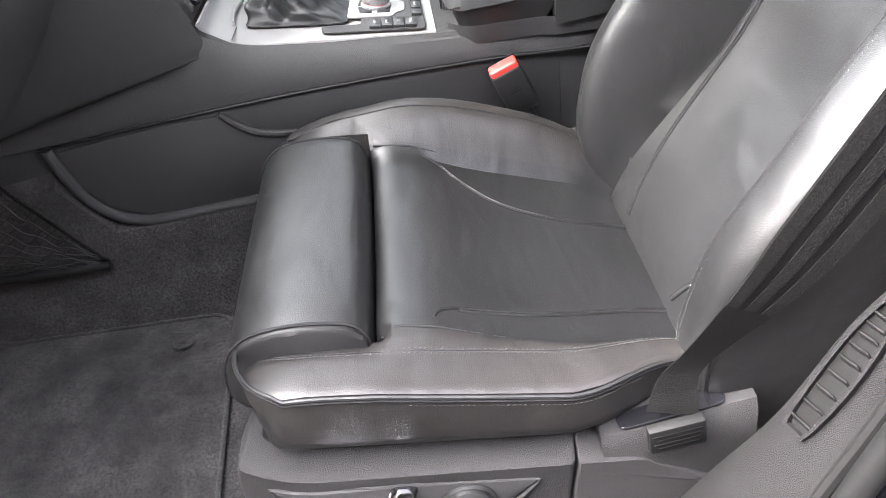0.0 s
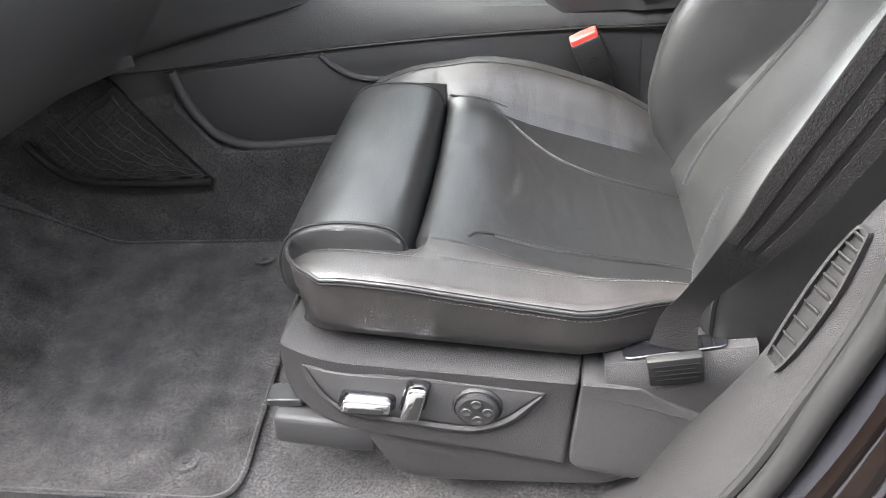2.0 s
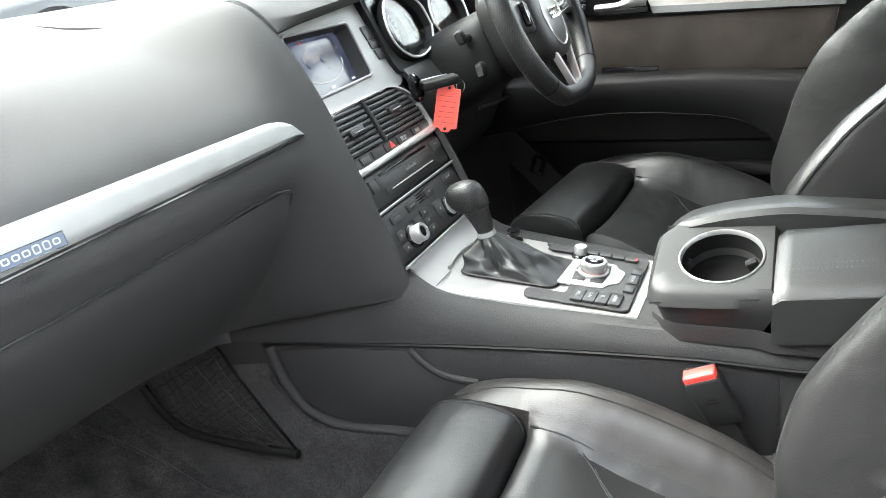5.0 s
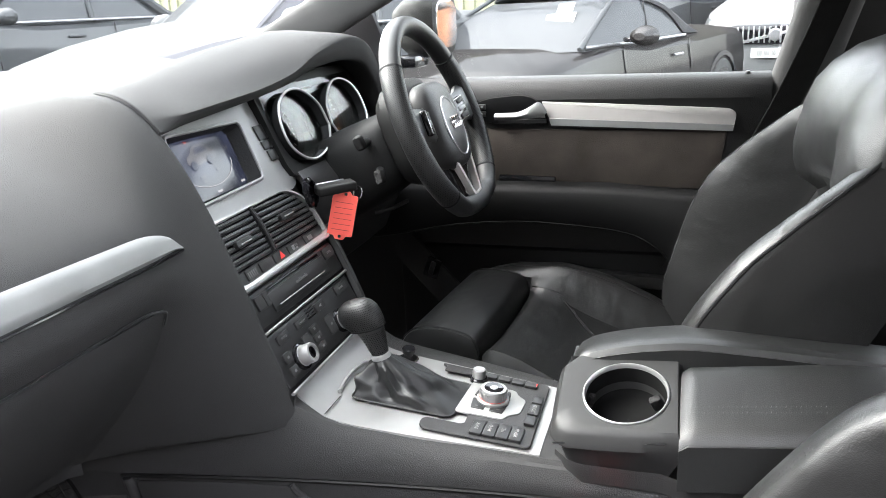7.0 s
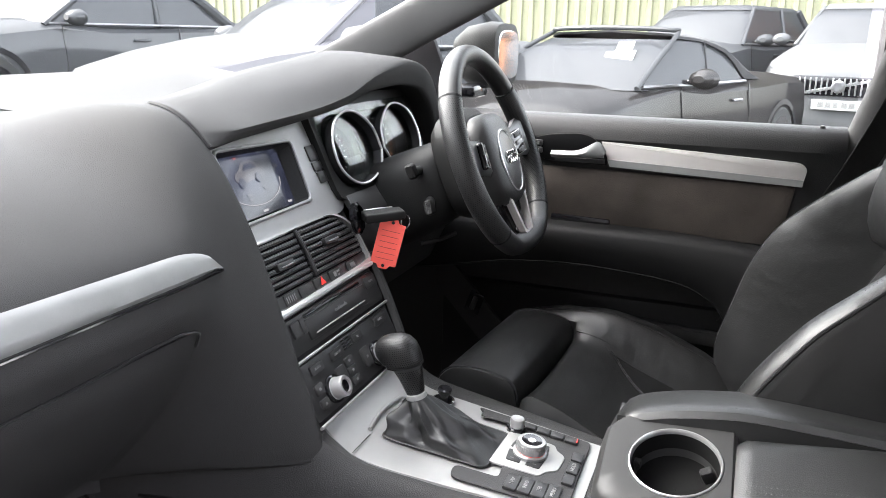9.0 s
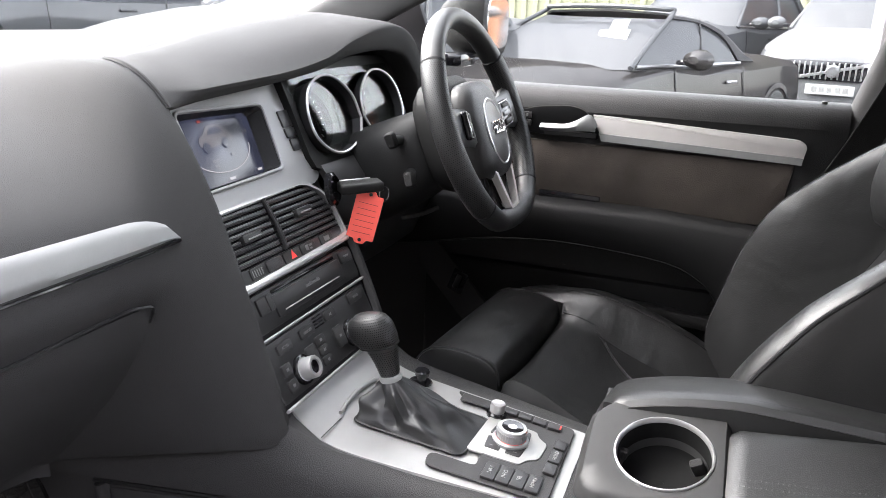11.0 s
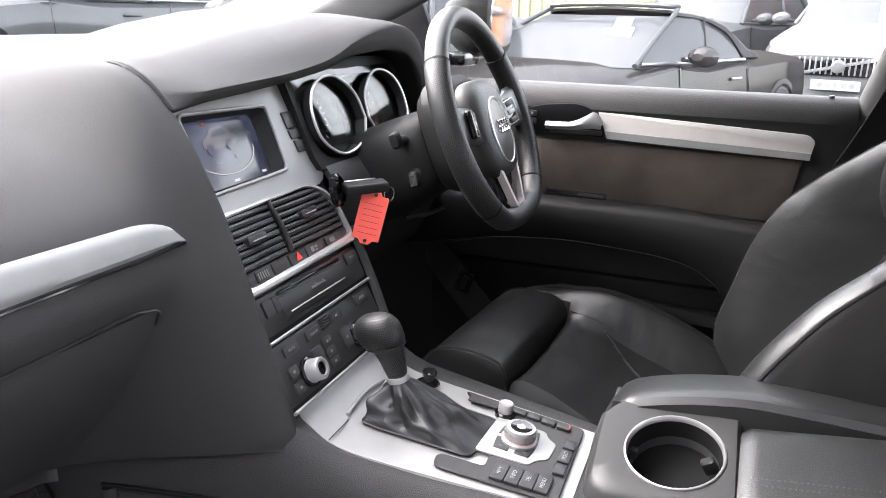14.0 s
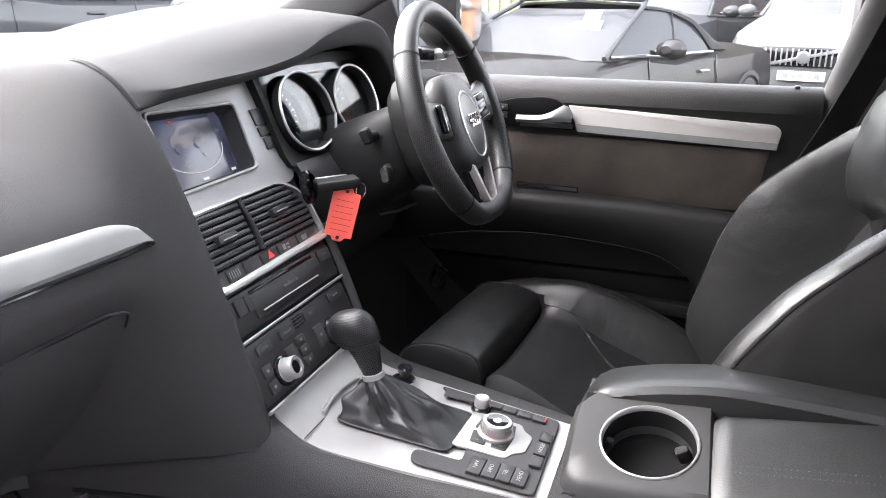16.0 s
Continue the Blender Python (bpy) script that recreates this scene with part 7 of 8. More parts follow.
for i in range(41):
    x = -0.62 + 0.86 * i / 40
    zt = 1.126 - 0.014 * max(0.0, (x - 0.02) / 0.2)
    zb = lerp_table([(-0.62, 0.985), (-0.43, 1.015), (-0.28, 1.042), (-0.157, 1.050), (0.0, 1.042), (0.07, 1.031), (0.138, 0.992), (0.170, 0.945), (0.24, 0.90)], x)
    rows.append([Vector((x, y, z)) for y, z in ((1.966, zt + 0.003), (1.932, zt + 0.002), (1.915, zt - 0.003), (1.908, zt - 0.012), (1.905, (zt + zb) / 2), (1.908, zb + 0.012), (1.912, zb), (1.925, zb - 0.006), (1.975, zb - 0.012))])
ledge = drpart("arm_ledge", sheet(rows, 0.004), DOOR_DARK, "smooth dark arm ledge")
drpart("ledge_line", tube([(x, 1.9105, lerp_table([(-0.62, 0.985), (-0.43, 1.015), (-0.28, 1.042), (-0.157, 1.050), (0.0, 1.042), (0.07, 1.031), (0.138, 0.992), (0.170, 0.945), (0.24, 0.90)], x)) for x in [-0.6 + 0.02 * k for k in range(42)]], 0.0018, 6), DOOR_DARK, "", ledge)
# solid blocks coloured dark in place of the shade inside the two pockets
drpart("pull_pocket", rbox(0.125, 0.010, 0.018, 0.003, 2, pose(-0.155, 1.962, 1.132, 0, 1.5, 0)), GLOSS, "dark block in place of the shaded pull pocket")
drpart("lower_pocket", rbox(0.62, 0.03, 0.34, 0.02, 2, pose(-0.16, 1.985, 0.80)), DOOR_DARK, "dark slab in place of the shaded door pocket")
drpart("sill_strip", rbox(0.5, 0.03, 0.028, 0.006, 2, pose(0.07, 1.955, 0.915, 0, 3, 0)), PLASTIC_GREY, "grey sill strip")
# handle
out = round_outline([(-0.266, 1.300), (-0.262, 1.262), (-0.215, 1.255), (-0.106, 1.253), (-0.112, 1.280), (-0.134, 1.308), (-0.165, 1.316), (-0.23, 1.310)], [0.006, 0.004, 0.02, 0.004, 0.02, 0.02, 0.02, 0.01], 5)
hs = drpart("handle_recess", prism(out, 0.012, DM @ pose(0, 0, 0.0100), 0.002, 2), RECESS, "black handle recess")
rows = []
for k in range(21):
    f = k / 20
    x = -0.220 + 0.108 * f
    zl = 1.2685 + 0.004 * f
    zu = zl + 0.0060 + 0.022 * max(0.0, (f - 0.42) / 0.42) ** 1.6 * (1 if f < 0.84 else max(0.05, 1 - ((f - 0.84) / 0.16) ** 1.5))
    bow = 0.015 + 0.005 * math.sin(math.pi * f)
    rows.append([DM @ Vector((x, zl + (zu - zl) * q, bow + 0.004 * math.sin(math.pi * q))) for q in (0, 0.2, 0.5, 0.8, 1.0)])
drpart("handle", sheet(rows, 0.005), STRIP_ALU, "curved satin metal handle", hs)
drpart("handle_plate", rbox(0.104, 0.003, 0.010, 0.001, 1, DM @ pose(-0.162, 1.2605, 0.0110, 90, 0, 0)), DARK, "", hs)
for k in range(2):
    drpart("lock_button", rbox(0.018, 0.012, 0.004, 0.002, 2, DM @ pose(-0.250, 1.292 - 0.015 * k, 0.0115)), PLASTIC, "", hs)
    drpart("lock_mark", rbox(0.004, 0.005, 0.0006, 0, 1, DM @ pose(-0.250, 1.292 - 0.015 * k, 0.0138)), GREY_MARK, "", hs)
drpart("lock_pin", lathe([(0.005, 0), (0.005, 0.003), (0.0035, 0.0045), (0.0005, 0.0045)], pose(0.285, 1.99, 1.349), 16), SATIN)
drpart("window_pane", rbox(1.0, 0.004, 0.42, 0, 1, pose(-0.16, 2.02, 1.55)), GLASS, "clear side window")
# kick panel in the driver's footwell
kick = thing("kick_panel", "dark plastic kick panel with a grey release lever", "trim panel", at=(-0.40, 1.94, 0.93))
rows = [[Vector((-0.47 + 0.16 * f, 1.955 - 0.02 * f, 1.0 - 0.16 * f + d)) for d in (0.05, 0.03, -0.03, -0.05)] for f in (0, 0.25, 0.5, 0.75, 1)]
under(part("panel", sheet(rows, 0.01), PLASTIC_GREY), kick)
under(part("lever_frame", rbox(0.035, 0.006, 0.05, 0.004, 2, pose(-0.375, 1.932, 0.925, 0, 20, 0)), GLOSS), kick)
under(part("lever", rbox(0.012, 0.008, 0.034, 0.003, 2, pose(-0.375, 1.928, 0.925, 0, 20, 0)), PLASTIC_GREY), kick)

# ---- pillars, roof, glass ----
def bar_sheet(a, b, w, depth_dir, d, name, label, mat):
    """A padded pillar from a to b: w its width across, d its depth."""
    A, B = Vector(a), Vector(b)
    ax = (B - A).normalized()
    dv = Vector(depth_dir)
    dv = (dv - ax * dv.dot(ax)).normalized()
    sv = ax.cross(dv)
    rows = []
    for k in range(13):
        c = A.lerp(B, k / 12)
        rows.append([c + sv * w * math.copysign(abs(math.cos(q)) ** 0.7, math.cos(q)) + dv * d * math.copysign(abs(math.sin(q)) ** 0.7, math.sin(q)) for q in (2 * math.pi * j / 20 for j in range(20))])
    return tagged(part(name, loft(rows), mat), label, "pillar trim", kind="structure")


PILLAR_TRIM = material("grey_pillar_trim", (0.0675, 0.06675, 0.066), 0.7, grain=0.3, grain_size=700, spec=0.2)
# headliner is out of view; its grey was raised to bounce light onto seats
HEAD = material("grey_headliner", (0.28, 0.275, 0.27), 0.9, grain=0.4, grain_size=500)
bar_sheet((-1.02, 1.92, 1.277), (-0.20, 1.92, 1.689), 0.049, (0.3, -1, 0), 0.02, "pillar_2", "dark grey front pillar beside the windscreen", PILLAR_TRIM)
bar_sheet((-1.02, 0.66, 1.277), (-0.20, 0.66, 1.689), 0.049, (0.3, 1, 0), 0.02, "pillar_3", "dark grey front pillar beside the windscreen", PILLAR_TRIM)
bar_sheet((0.355, 2.03, 1.22), (0.47, 1.90, 1.70), 0.055, (0, -1, 0), 0.03, "pillar_4", "dark grey pillar behind the driver's door", PILLAR_TRIM)
bar_sheet((0.30, 2.0, 0.6), (0.345, 2.02, 1.33), 0.05, (0, -1, 0), 0.035, "pillar_5", "dark lower pillar behind the driver's door", PLASTIC)
sail = round_outline([(-0.80, 1.352), (-0.46, 1.352), (-0.462, 1.40), (-0.515, 1.535), (-0.56, 1.54)], 0.008, 3)
tagged(part("sail_panel", prism(sail, 0.015, pose(0, 1.975, 0, 90, 0, 0), 0.003, 2), DARK), "black triangular panel at the mirror", "trim", kind="structure")
tagged(part("roof", sheet([[Vector((x, y, 1.70 + 0.035 * math.sin(math.pi * (y - 0.6) / 1.4))) for y in [0.6 + 0.1 * j for j in range(15)]] for x in (-0.24, 0.2, 0.8, 1.4, 2.2)], 0.03), HEAD), "grey cloth headliner under the car roof", "ceiling", kind="structure")
tagged(part("wall_rear", rbox(0.06, 1.5, 0.85, 0.02, 2, pose(2.2, 1.28, 0.9)), PLASTIC), "dark rear end of the cabin", "wall", kind="structure")
tagged(part("wall_right", rbox(1.84, 0.06, 0.76, 0.02, 2, pose(1.285, 2.05, 0.875)), PLASTIC), "dark rear door lining", "wall", kind="structure")
tagged(part("pillar_6", rbox(0.27, 0.06, 0.50, 0.02, 2, pose(0.50, 2.05, 1.505)), PLASTIC), "dark trim behind the driver's belt", "pillar trim", kind="structure")
tagged(part("pillar_7", rbox(0.40, 0.06, 0.50, 0.02, 2, pose(2.0, 2.05, 1.505)), PLASTIC), "dark rear pillar", "pillar trim", kind="structure")
tagged(part("window_1", rbox(1.165, 0.005, 0.50, 0, 1, pose(1.2175, 2.05, 1.505)), GLASS), "clear rear side window", "window", kind="structure")
tagged(part("wall_left", rbox(1.75, 0.06, 0.85, 0.02, 2, pose(1.33, 0.50, 0.85)), PLASTIC), "dark rear door lining", "wall", kind="structure")
tagged(part("bulkhead", rbox(0.06, 1.5, 0.95, 0.02, 2, pose(-1.27, 1.28, 0.92)), DARK), "dark bulkhead below the windscreen", "wall", kind="structure")
tagged(part("rear_seat_back", rbox(0.16, 1.3, 0.6, 0.05, 3, pose(1.35, 1.28, 0.95, 0, 18, 0)), LEATHER), "black leather rear bench backrest", "car seat")
ws = tagged(part("windscreen", sheet([[Vector((-1.24 + 1.0 * f, y, 1.40 + 0.31 * f)) for y in (0.66 + 0.03 * f, 1.0, 1.6, 1.95 - 0.08 * f)] for f in (0, 0.33, 0.66, 1)], 0.005), SCREEN_GLASS), "clear sloping windscreen", "windscreen", kind="structure")
# driver's belt on the pillar
db2 = thing("driver_belt", "dark woven seat belt hanging on the pillar", "seat belt", at=(0.36, 1.93, 1.2))
bl = cr([(0.47, 1.925, 1.64), (0.40, 1.925, 1.42), (0.33, 1.92, 1.25), (0.24, 1.92, 1.08), (0.16, 1.93, 0.95)], 20)
under(part("webbing", sheet([[p + Vector((-0.022, 0, 0.008)), p + Vector((0.022, 0, -0.008))] for p in bl], 0.002), WEB), db2)
under(part("belt_edge", tube([p + Vector((-0.022, -0.001, 0.008)) for p in bl], 0.0015, 6), WEB_LIGHT), db2)
db3 = thing("rear_belt", "grey seat belt running behind the driver's seat", "seat belt", at=(0.40, 1.42, 1.1))
under(part("webbing", sheet([[Vector((x, y, z)) + Vector((0, 0, 0.012)), Vector((x, y, z)) + Vector((0.004, 0, -0.012))] for x, y, z in ((0.24, 1.475, 0.98), (0.32, 1.47, 1.06), (0.42, 1.46, 1.16), (0.55, 1.45, 1.28))], 0.002), WEB_LIGHT), db3)

# the passenger's door stands wide open beside the doorway, unseen, and shades the footwell
tagged(part("door_2", rbox(1.05, 0.09, 0.84, 0.03, 3, pose(-0.96, 0.40, 0.78, 0, 0, -64) @ pose(0.54, 0, 0)), PLASTIC), "dark lining of the wide open passenger door", "car door", kind="structure")

# ---- door mirror ----
mir = thing("door_mirror", "gloss black door mirror on the driver's side", "wing mirror", at=(-0.42, 2.15, 1.45))
MM = pose(-0.415, 2.185, 1.462, 0, 0, 0)


def mring(w, h, x):
    return [MM @ Vector((x, w * math.copysign(abs(math.cos(a)) ** 0.5, math.cos(a)), h * math.copysign(abs(math.sin(a)) ** 0.5, math.sin(a)))) for a in (2 * math.pi * k / 40 for k in range(40))]


under(part("housing", loft([mring(0.088, 0.062, 0.022), mring(0.096, 0.072, 0.018), mring(0.100, 0.076, -0.01), mring(0.090, 0.066, -0.06), mring(0.06, 0.04, -0.095)]), DARK_PLASTIC), mir)
MIRROR = material("mirror_silver", (0.92, 0.92, 0.92), 0.02, 1.0, vary=0.0)
under(part("mirror_glass", loft([mring(0.082, 0.056, 0.0226), mring(0.080, 0.054, 0.0245)]), MIRROR, None, "clear mirror glass"), mir)
under(part("arm", rbox(0.05, 0.10, 0.03, 0.01, 2, pose(-0.44, 2.06, 1.385)), GLOSS), mir)

# ---- outside ----
# unseen wall added behind the camera to cut low sky light at the doorway
BLOCK_GREY = material("light_block_grey", (0.07, 0.066, 0.063), 0.9, grain=0.4, grain_size=40, vary=0.25, vary_size=1.5)
tagged(part("wall_light_block", rbox(16, 0.25, 4.2, 0.02, 1, pose(0.5, -1.95, 1.30)), BLOCK_GREY), "added plain wall, out of view, that blocks low sky light", "wall", kind="structure")
ASPHALT = material("wet_grey_asphalt", (0.055, 0.054, 0.052), 0.85, grain=1.0, grain_size=60, vary=0.3, vary_size=1.2)
def ground_z(x, y):
    return 0.028 * max(-40, min(40, y)) - 0.09 * max(-4.3, min(12, x))


gx0 = [-600, -200, -60, -30, -15, -8, -4, 0, 4, 8, 15, 30, 60, 200, 600]
rows = [[Vector((x, y, min(ground_z(x, y), 0.30 if (-1.6 < x < 3.5 and 0.2 < y < 2.2) else 99) - 0.03)) for y in gx0] for x in gx0]
tagged(part("ground", loft(rows, closed=False), ASPHALT), "grey asphalt of a car park", "ground", kind="structure")

CLAD = material("pale_olive_cladding", (0.22, 0.22, 0.14), 0.6, grain=0.1, grain_size=40, vary=0.12, vary_size=1.5)
fence = tagged(new("fence"), "pale olive corrugated metal cladding behind the cars", "fence", kind="structure")
fence.location = (0, 18, 0)
bmw = rbox(22, 0.02, 6, 0, 1, pose(-6, 0.06, 2.6))
part("sheeting", bmw, CLAD, fence)
rib_me = None
for k in range(80):
    bm = bmesh.new()
    x0 = -16 + 0.26 * k
    vs = [bm.verts.new((x0 + dx, dy, z)) for z in (-0.4, 5.6) for dx, dy in ((-0.07, 0.05), (-0.045, 0.0), (0.045, 0.0), (0.07, 0.05))]
    for a in range(3):
        bm.faces.new((vs[a], vs[a + 1], vs[a + 5], vs[a + 4]))
    if rib_me is None:
        ob = part("rib", bm, CLAD, fence, "", False)
        rib_me, rib_x = ob.data, x0
    else:
        bm.free()
        ob = new("rib", rib_me)
        ob.parent = fence
        ob.location = (x0 - rib_x, 0, 0)

BRICK = material("red_brick", (0.34, 0.16, 0.09), 0.85, grain=0.6, grain_size=25, vary=0.3, vary_size=3)
tagged(part("brick_building", rbox(2.2, 0.4, 5, 0.02, 1, pose(4.6, 18.2, 2.2)), BRICK), "red brick building across the car park", "building")

def lacquer(name, colour, rough, share):
    """A matt body colour with a weak, even gloss that keeps sky reflections dim."""
    m = bpy.data.materials.new(name)
    m.use_nodes = True
    n, l = m.node_tree.nodes, m.node_tree.links
    n.clear()
    o, mix, df, gs = n.new("ShaderNodeOutputMaterial"), n.new("ShaderNodeMixShader"), n.new("ShaderNodeBsdfDiffuse"), n.new("ShaderNodeBsdfGlossy")
    tx, rp = n.new("ShaderNodeTexNoise"), n.new("ShaderNodeMapRange")
    tx.inputs["Scale"].default_value = 3.0
    tx.inputs["Detail"].default_value = 4
    rp.inputs["To Min"].default_value = share * 0.8
    rp.inputs["To Max"].default_value = share * 1.2
    df.inputs["Color"].default_value = (*colour, 1)
    gs.inputs["Roughness"].default_value = rough
    l.new(tx.outputs["Fac"], rp.inputs["Value"])
    l.new(rp.outputs["Result"], mix.inputs[0])
    l.new(df.outputs[0], mix.inputs[1])
    l.new(gs.outputs[0], mix.inputs[2])
    l.new(mix.outputs[0], o.inputs["Surface"])
    return m


CAR_GLASS = lacquer("dark_car_glass", (0.04, 0.042, 0.045), 0.04, 0.045)
TYRE = material("tyre_rubber", (0.02, 0.02, 0.02), 0.8, grain=0.3, grain_size=80)
ALLOY = material("silver_alloy", (0.2, 0.2, 0.205), 0.35, 0.8)
FABRIC = material("black_hood_fabric", (0.018, 0.018, 0.02), 0.9, grain=0.4, grain_size=150)
WHITE_P = lacquer("white_car_paint", (0.085, 0.087, 0.09), 0.15, 0.02)
GREY_P = lacquer("mid_grey_car_paint", (0.045, 0.047, 0.05), 0.12, 0.035)
BLACK_P = lacquer("black_car_paint", (0.02, 0.019, 0.019), 0.06, 0.05)
PAPER = material("white_card", (0.24, 0.25, 0.25), 0.7)


def parked_car(name, label, centre, fwd, paint, roof_mat, L=4.7, W=1.9, H=1.45, belt=0.94, hood=0.92, scale=1.0, suv=False, soft_top=False, price=False, grille=True):
    gz = ground_z(*centre)
    car = thing(name, label, "car", "parked cars", at=(centre[0], centre[1], gz))
    f = Vector((fwd[0], fwd[1], 0)).normalized()
    car.rotation_euler = (0, 0, math.atan2(f.y, f.x))
    car.scale = (scale, scale, scale)

    def cp(nm, bm, mat, lab="", par=None):
        return part(nm, bm, mat, par or car, lab)

    h = L / 2
    st = [(-h, 0.80, 0.45, 0.72), (-h + 0.04, 0.86, 0.32, 0.84), (-h + 0.2, 0.93, 0.25, belt + 0.01), (-h + 0.8, 0.985, 0.22, belt + 0.04), (-0.6, 1.0, 0.2, belt), (0.2, 1.0, 0.2, belt - 0.01), (0.75, 1.0, 0.2, hood + 0.05), (1.2, 0.99, 0.22, hood), (h - 0.5, 0.95, 0.22, hood - 0.10), (h - 0.15, 0.86, 0.24, hood - 0.20), (h - 0.03, 0.74, 0.30, hood - 0.30), (h, 0.62, 0.40, hood - 0.42)]
    rows = []
    for x, w, zb, zt in st:
        w = w * W / 2
        rows.append([Vector((x, y, z)) for y, z in ((-w * 0.9, zb), (-w, zb + 0.10), (-w * 1.0, zb + (zt - zb) * 0.55), (-w * 0.985, zb + (zt - zb) * 0.70), (-w * 0.96, zt - 0.08), (-w * 0.86, zt - 0.015), (-w * 0.5, zt + 0.025), (0, zt + 0.035), (w * 0.5, zt + 0.025), (w * 0.86, zt - 0.015), (w * 0.96, zt - 0.08), (w * 0.985, zb + (zt - zb) * 0.70), (w, zb + (zt - zb) * 0.55), (w, zb + 0.10), (w * 0.9, zb))])
    cp("body", loft(rows), paint)
    # glasshouse
    xf, xb = (1.30 if soft_top else 0.95), (-h + 0.35 if suv else -0.86 if soft_top else -h + 0.85)
    tf, tb = (0.40 if soft_top else 0.22), (-h + 0.75 if suv else -0.45 if soft_top else -0.95)
    wb, wt = W / 2 * 0.90, W / 2 * 0.68

    def house(z, k, grow=0.0):
        x0, x1 = xf + (tf - xf) * k, xb + (tb - xb) * k
        w = wb + (wt - wb) * k + grow
        return [Vector((x, y, z)) for x, y in ((x0 + grow, -w * 0.8), (x0 + 0.04 + grow, 0), (x0 + grow, w * 0.8), (x0 - 0.10, w * 0.97), ((x0 + x1) / 2, w), (x1 + 0.12, w * 0.95), (x1 - grow, w * 0.75), (x1 - 0.03 - grow, 0), (x1 - grow, -w * 0.75), (x1 + 0.12, -w * 0.95), ((x0 + x1) / 2, -w), (x0 - 0.10, -w * 0.97))]

    cp("glasshouse", loft([house(belt - 0.03, 0), house(belt + (H - belt) * 0.5, 0.46), house(H - 0.07, 0.90)]), CAR_GLASS, "dark glass reflecting the sky")
    if soft_top:
        rows = []
        for k in range(31):
            x = 0.36 - 1.42 * k / 30
            zt = lerp_table([(-1.06, 0.985), (-0.95, 1.06), (-0.82, 1.15), (-0.6, 1.24), (-0.4, 1.31), (-0.1, 1.35), (0.2, 1.375), (0.36, 1.38)], x)
            zl = lerp_table([(-1.06, 0.96), (-0.80, 0.965), (-0.70, 1.03), (-0.55, 1.14), (-0.4, 1.22), (0.0, 1.31), (0.36, 1.33)], x)
            w = lerp_table([(-1.06, 0.84), (-0.7, 0.80), (-0.2, 0.72), (0.36, 0.68)], x)
            rows.append([Vector((x, y * w, z)) for y, z in ((-1.0, zl), (-0.985, zl + (zt - zl) * 0.45), (-0.9, zl + (zt - zl) * 0.85), (-0.6, zt), (0, zt + 0.02), (0.6, zt), (0.9, zl + (zt - zl) * 0.85), (0.985, zl + (zt - zl) * 0.45), (1.0, zl))])
        cp("soft_top", sheet(rows, 0.02), FABRIC, "black fabric hood")
        cp("screen_frame", tube(cr([(1.28, -0.86, 0.94), (0.80, -0.77, 1.18), (0.36, -0.675, 1.375), (0.38, -0.60, 1.405), (0.44, 0, 1.42), (0.38, 0.60, 1.405), (0.36, 0.675, 1.375), (0.80, 0.77, 1.18), (1.28, 0.86, 0.94)], 60), 0.022, 8), GREY_P, "dark grey windscreen frame")
    else:
        top = loft([house(H - 0.085, 0.86, 0.012), house(H - 0.05, 0.93, 0.008), [v * 1 for v in house(H - 0.012, 1.0, -0.03)], [Vector((v.x * 0.5 + (tf + tb) * 0.25, v.y * 0.4, H)) for v in house(H, 1.0)]])
        cp("roof", top, roof_mat)
    for s in (-1, 1):
        a, b = house(belt - 0.02, 0, 0.012), house(H - 0.06, 0.92, 0.012)
        ia = 3 if s > 0 else 11
        if not soft_top:
            cp("front_pillar", tube([a[ia], b[ia]], 0.03, 8), roof_mat)
        ib = 5 if s > 0 else 9
        if not soft_top:
            cp("rear_pillar", tube([a[ib], a[ib].lerp(b[ib], 0.5) + Vector((0, s * 0.02, 0)), b[ib]], 0.06, 8), roof_mat)
        im = 4 if s > 0 else 10
        cp("door_pillar", tube([a[im] + Vector((-0.1, 0, 0)), b[im] + Vector((-0.1, 0, 0))], 0.03 if not soft_top else 0.008, 8), roof_mat)
        cp("belt_trim", tube([a[ia] + Vector((0.0, 0, 0.02)), a[im] + Vector((0, s * 0.02, 0.02)), a[ib] + Vector((0, 0, 0.02))], 0.014, 6), ALLOY, "bright window trim")
        mirror = cp("mirror", loft([[Vector((0.62 + x, s * (W / 2 + 0.12) + w * math.cos(q), belt + 0.06 + hh * math.sin(q))) for q in (2 * math.pi * k / 16 for k in range(16))] for x, w, hh in ((-0.06, 0.10, 0.065), (-0.02, 0.125, 0.085), (0.06, 0.11, 0.07), (0.11, 0.05, 0.03))]), paint)
        cp("mirror_stalk", rbox(0.06, 0.12, 0.04, 0.01, 1, pose(0.64, s * (W / 2 + 0.0), belt + 0.03)), GLOSS, "", mirror)
        for hx in ((-0.35,) if soft_top else (-0.15, -1.1)):
            cp("door_handle", rbox(0.20, 0.03, 0.03, 0.012, 2, pose(hx, s * (W / 2 * 0.99), belt - 0.16)), ALLOY if soft_top else paint)
        cp("door_gap", tube([(-0.62, s * W / 2 * 1.0, 0.35), (-0.62, s * W / 2 * 0.995, 0.70), (-0.62, s * W / 2 * 0.96, belt - 0.02)], 0.006, 5), GLOSS)
        cp("door_gap", tube([(0.70, s * W / 2 * 1.0, 0.35), (0.70, s * W / 2 * 0.995, 0.70), (0.70, s * W / 2 * 0.96, belt - 0.02)], 0.006, 5), GLOSS)
        for wx in (h - 0.95, -h + 0.95):
            r = 0.36 if suv else 0.34
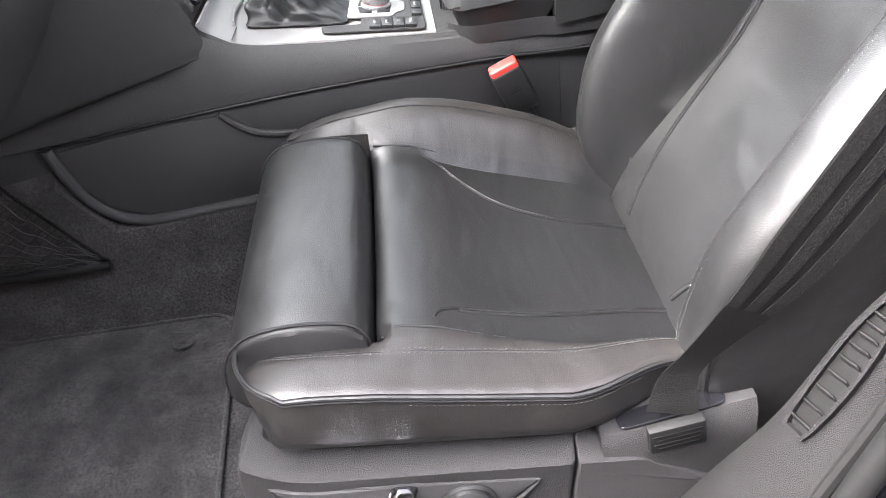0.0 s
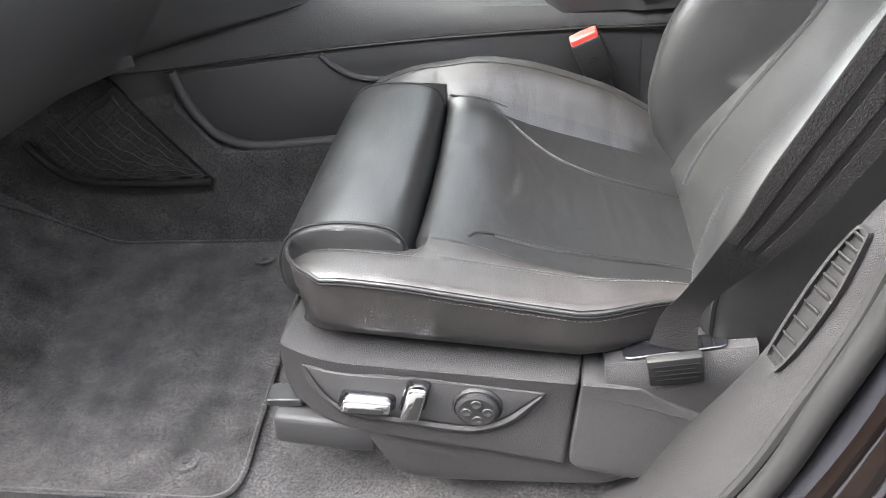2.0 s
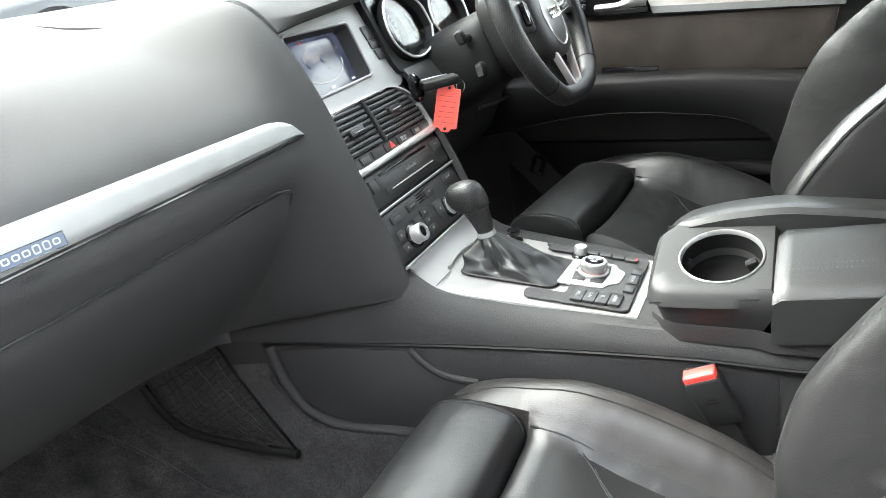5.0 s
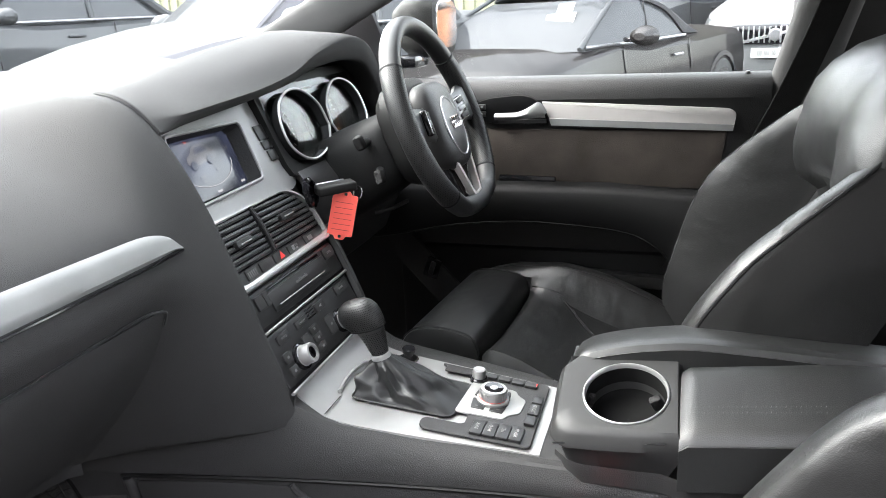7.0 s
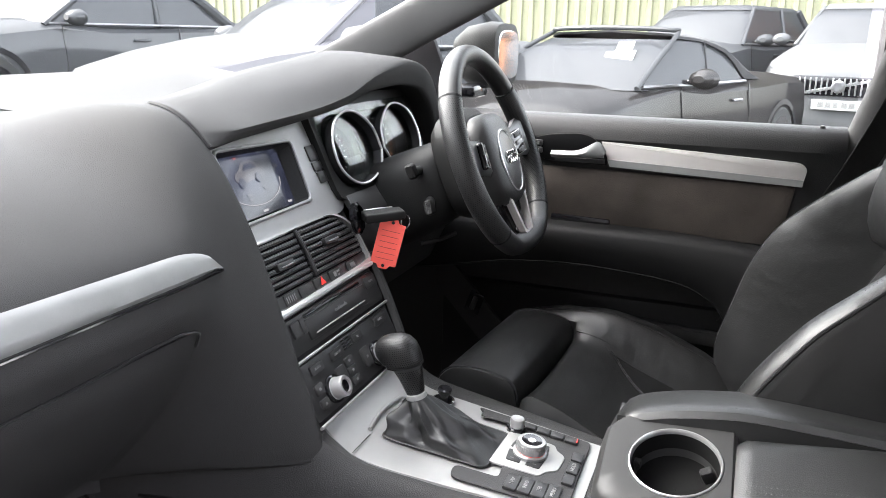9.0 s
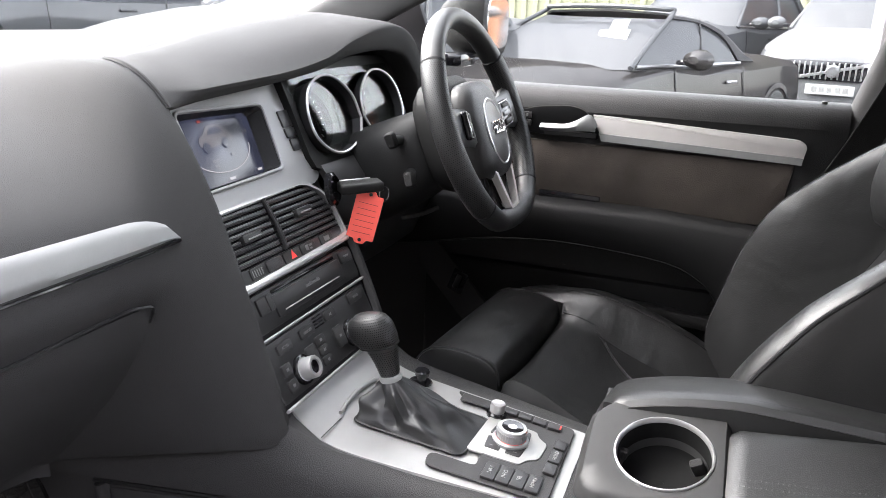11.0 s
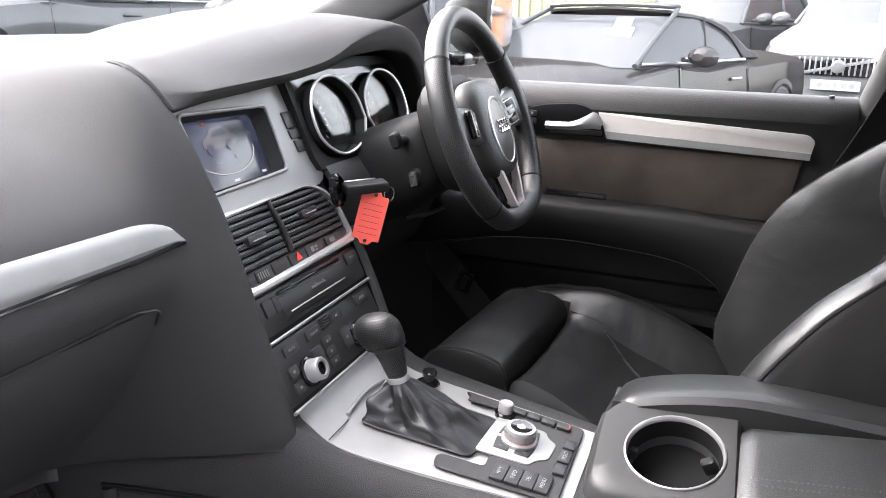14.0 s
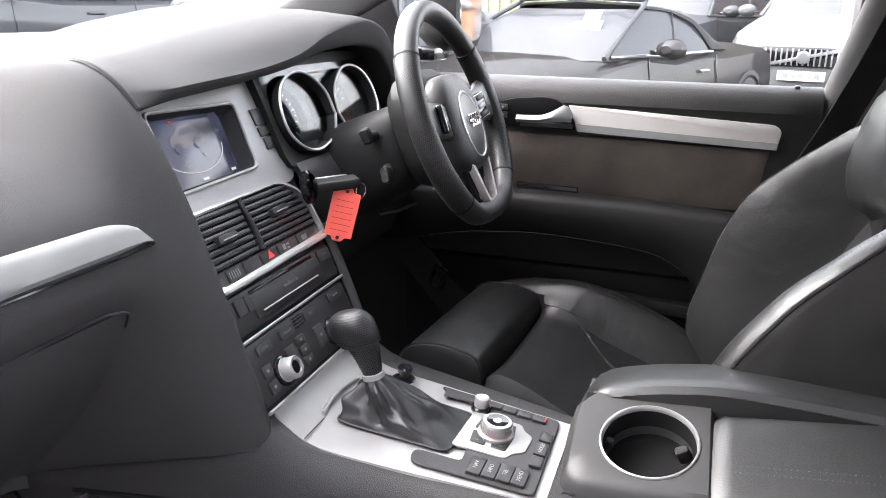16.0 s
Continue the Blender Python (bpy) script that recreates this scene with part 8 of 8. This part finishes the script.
            cp("wheel_arch", lathe([(r + 0.07, -0.14), (r + 0.07, 0.012), (r + 0.02, 0.015), (r + 0.02, -0.14)], pose(wx, s * W / 2 * 0.985, r, -90 * s, 0, 0), 32, False), GLOSS)
            ty = cp("wheel", lathe([(r, -0.20), (r, -0.01), (r - 0.03, 0.015), (r - 0.10, 0.015), (r - 0.10, -0.20)], pose(wx, s * W / 2 * 0.985, r, -90 * s, 0, 0), 32), TYRE, "road wheel")
            cp("wheel_rim", lathe([(r - 0.10, 0.016), (r - 0.12, 0.0), (r - 0.13, -0.03), (0.001, -0.03)], pose(wx, s * W / 2 * 0.985, r, -90 * s, 0, 0), 32), GLOSS, "", ty)
            for q in range(5):
                cp("rim_spoke", rbox(r - 0.12, 0.06, 0.03, 0.008, 1, pose(wx, s * W / 2 * 0.985, r, -90 * s, 0, 0) @ pose(0, 0, 0, 0, 0, 72 * q + 15) @ pose((r - 0.12) / 2, 0, 0.0)), ALLOY, "", ty)
        cp("headlight", loft([[Vector((h - 0.42 + dx, s * (W / 2 * yy), hood - 0.24 + dz)) for dx, yy, dz in ((k, 0.90 - 0.0 * k, 0.02), (k + 0.20, 0.80, 0.0), (k + 0.30, 0.60, -0.05), (k + 0.30, 0.60, -0.13), (k + 0.20, 0.82, -0.12), (k, 0.93, -0.06))] for k in (0.0, 0.05)]), CAR_GLASS, "clear headlight")
    if grille:
        fx = h - 0.005
        gh = hood - 0.42
        g = cp("grille", prism(round_outline([(-0.46, gh - 0.11), (0.46, gh - 0.11), (0.52, gh + 0.11), (-0.52, gh + 0.11)], 0.05, 4), 0.05, pose(fx + 0.03, 0, 0, 90, 0, 90), 0.01, 2), GLOSS, "black grille with upright bars")
        for k in range(15):
            cp("grille_bar", rbox(0.02, 0.018, 0.19, 0.004, 1, pose(fx + 0.035, -0.42 + 0.06 * k, gh)), ALLOY, "", g)
        cp("grille_badge", lathe([(0.075, 0), (0.075, 0.02), (0.05, 0.025), (0.05, 0.015), (0.001, 0.015)], pose(fx + 0.04, 0, gh, 0, 90, 0), 28), ALLOY, "plain round badge", g)
        cp("grille_slash", rbox(0.012, 0.95, 0.035, 0.004, 1, pose(fx + 0.038, 0, gh, 13, 0, 0)), ALLOY, "", g)
        pl = cp("number_plate", rbox(0.014, 0.52, 0.115, 0.004, 1, pose(fx + 0.045, 0, gh - 0.21)), PAPER, "white number plate with dark bars")
        for k, wd in ((-0.16, 0.06), (-0.08, 0.06), (0.0, 0.05), (0.09, 0.06), (0.17, 0.06)):
            cp("plate_bar", rbox(0.003, wd, 0.06, 0, 1, pose(fx + 0.0525, k, gh - 0.21)), GREY_MARK, "", pl)
    if price:
        # card inside the windscreen
        CP = pose(0.93, 0.44, 1.14, 0, -40, 0) @ pose(0, 0, 0, 4, 0, 0)
        card = cp("price_card", rbox(0.006, 0.29, 0.21, 0.002, 1, CP), PAPER, "white price card in the windscreen")
        text_part("£319", 0.125, CP @ pose(0.0045, 0.0, -0.03, 90, 0, 90), DARK, card)
        cp("price_sheet", rbox(0.006, 0.16, 0.12, 0.002, 1, CP @ pose(0.0, 0.02, 0.150)), PAPER, "", card)
    return car


parked_car("convertible", "black convertible with a closed fabric hood", (-0.853, 7.62), (-0.4, -0.917), BLACK_P, FABRIC, 4.8, 1.95, 1.39, 0.95, 0.93, 0.92, soft_top=True, price=True, grille=False)
parked_car("white_suv", "white sport utility car with a barred grille", (1.75, 12.8), (-0.25, -0.97), WHITE_P, WHITE_P, 4.9, 1.95, 1.84, 1.28, 1.24, 1.0, suv=True)
parked_car("grey_saloon", "grey saloon car seen past the windscreen", (-6.95, 7.41), (-0.30, -0.954), GREY_P, GREY_P, 4.8, 1.9, 1.44, 0.96, 0.94, 1.0, grille=False)
parked_car("white_hatchback", "white hatchback parked facing the camera", (-3.08, 6.47), (-0.47, -0.883), WHITE_P, WHITE_P, 4.4, 1.8, 1.46, 0.96, 0.97, 1.0, grille=False)
parked_car("dark_suv", "dark grey sport utility car by the fence", (-0.4, 13.6), (-0.4, -0.917), GREY_P, GREY_P, 4.7, 1.9, 1.62, 1.05, 1.02, 1.0, suv=True, grille=False)
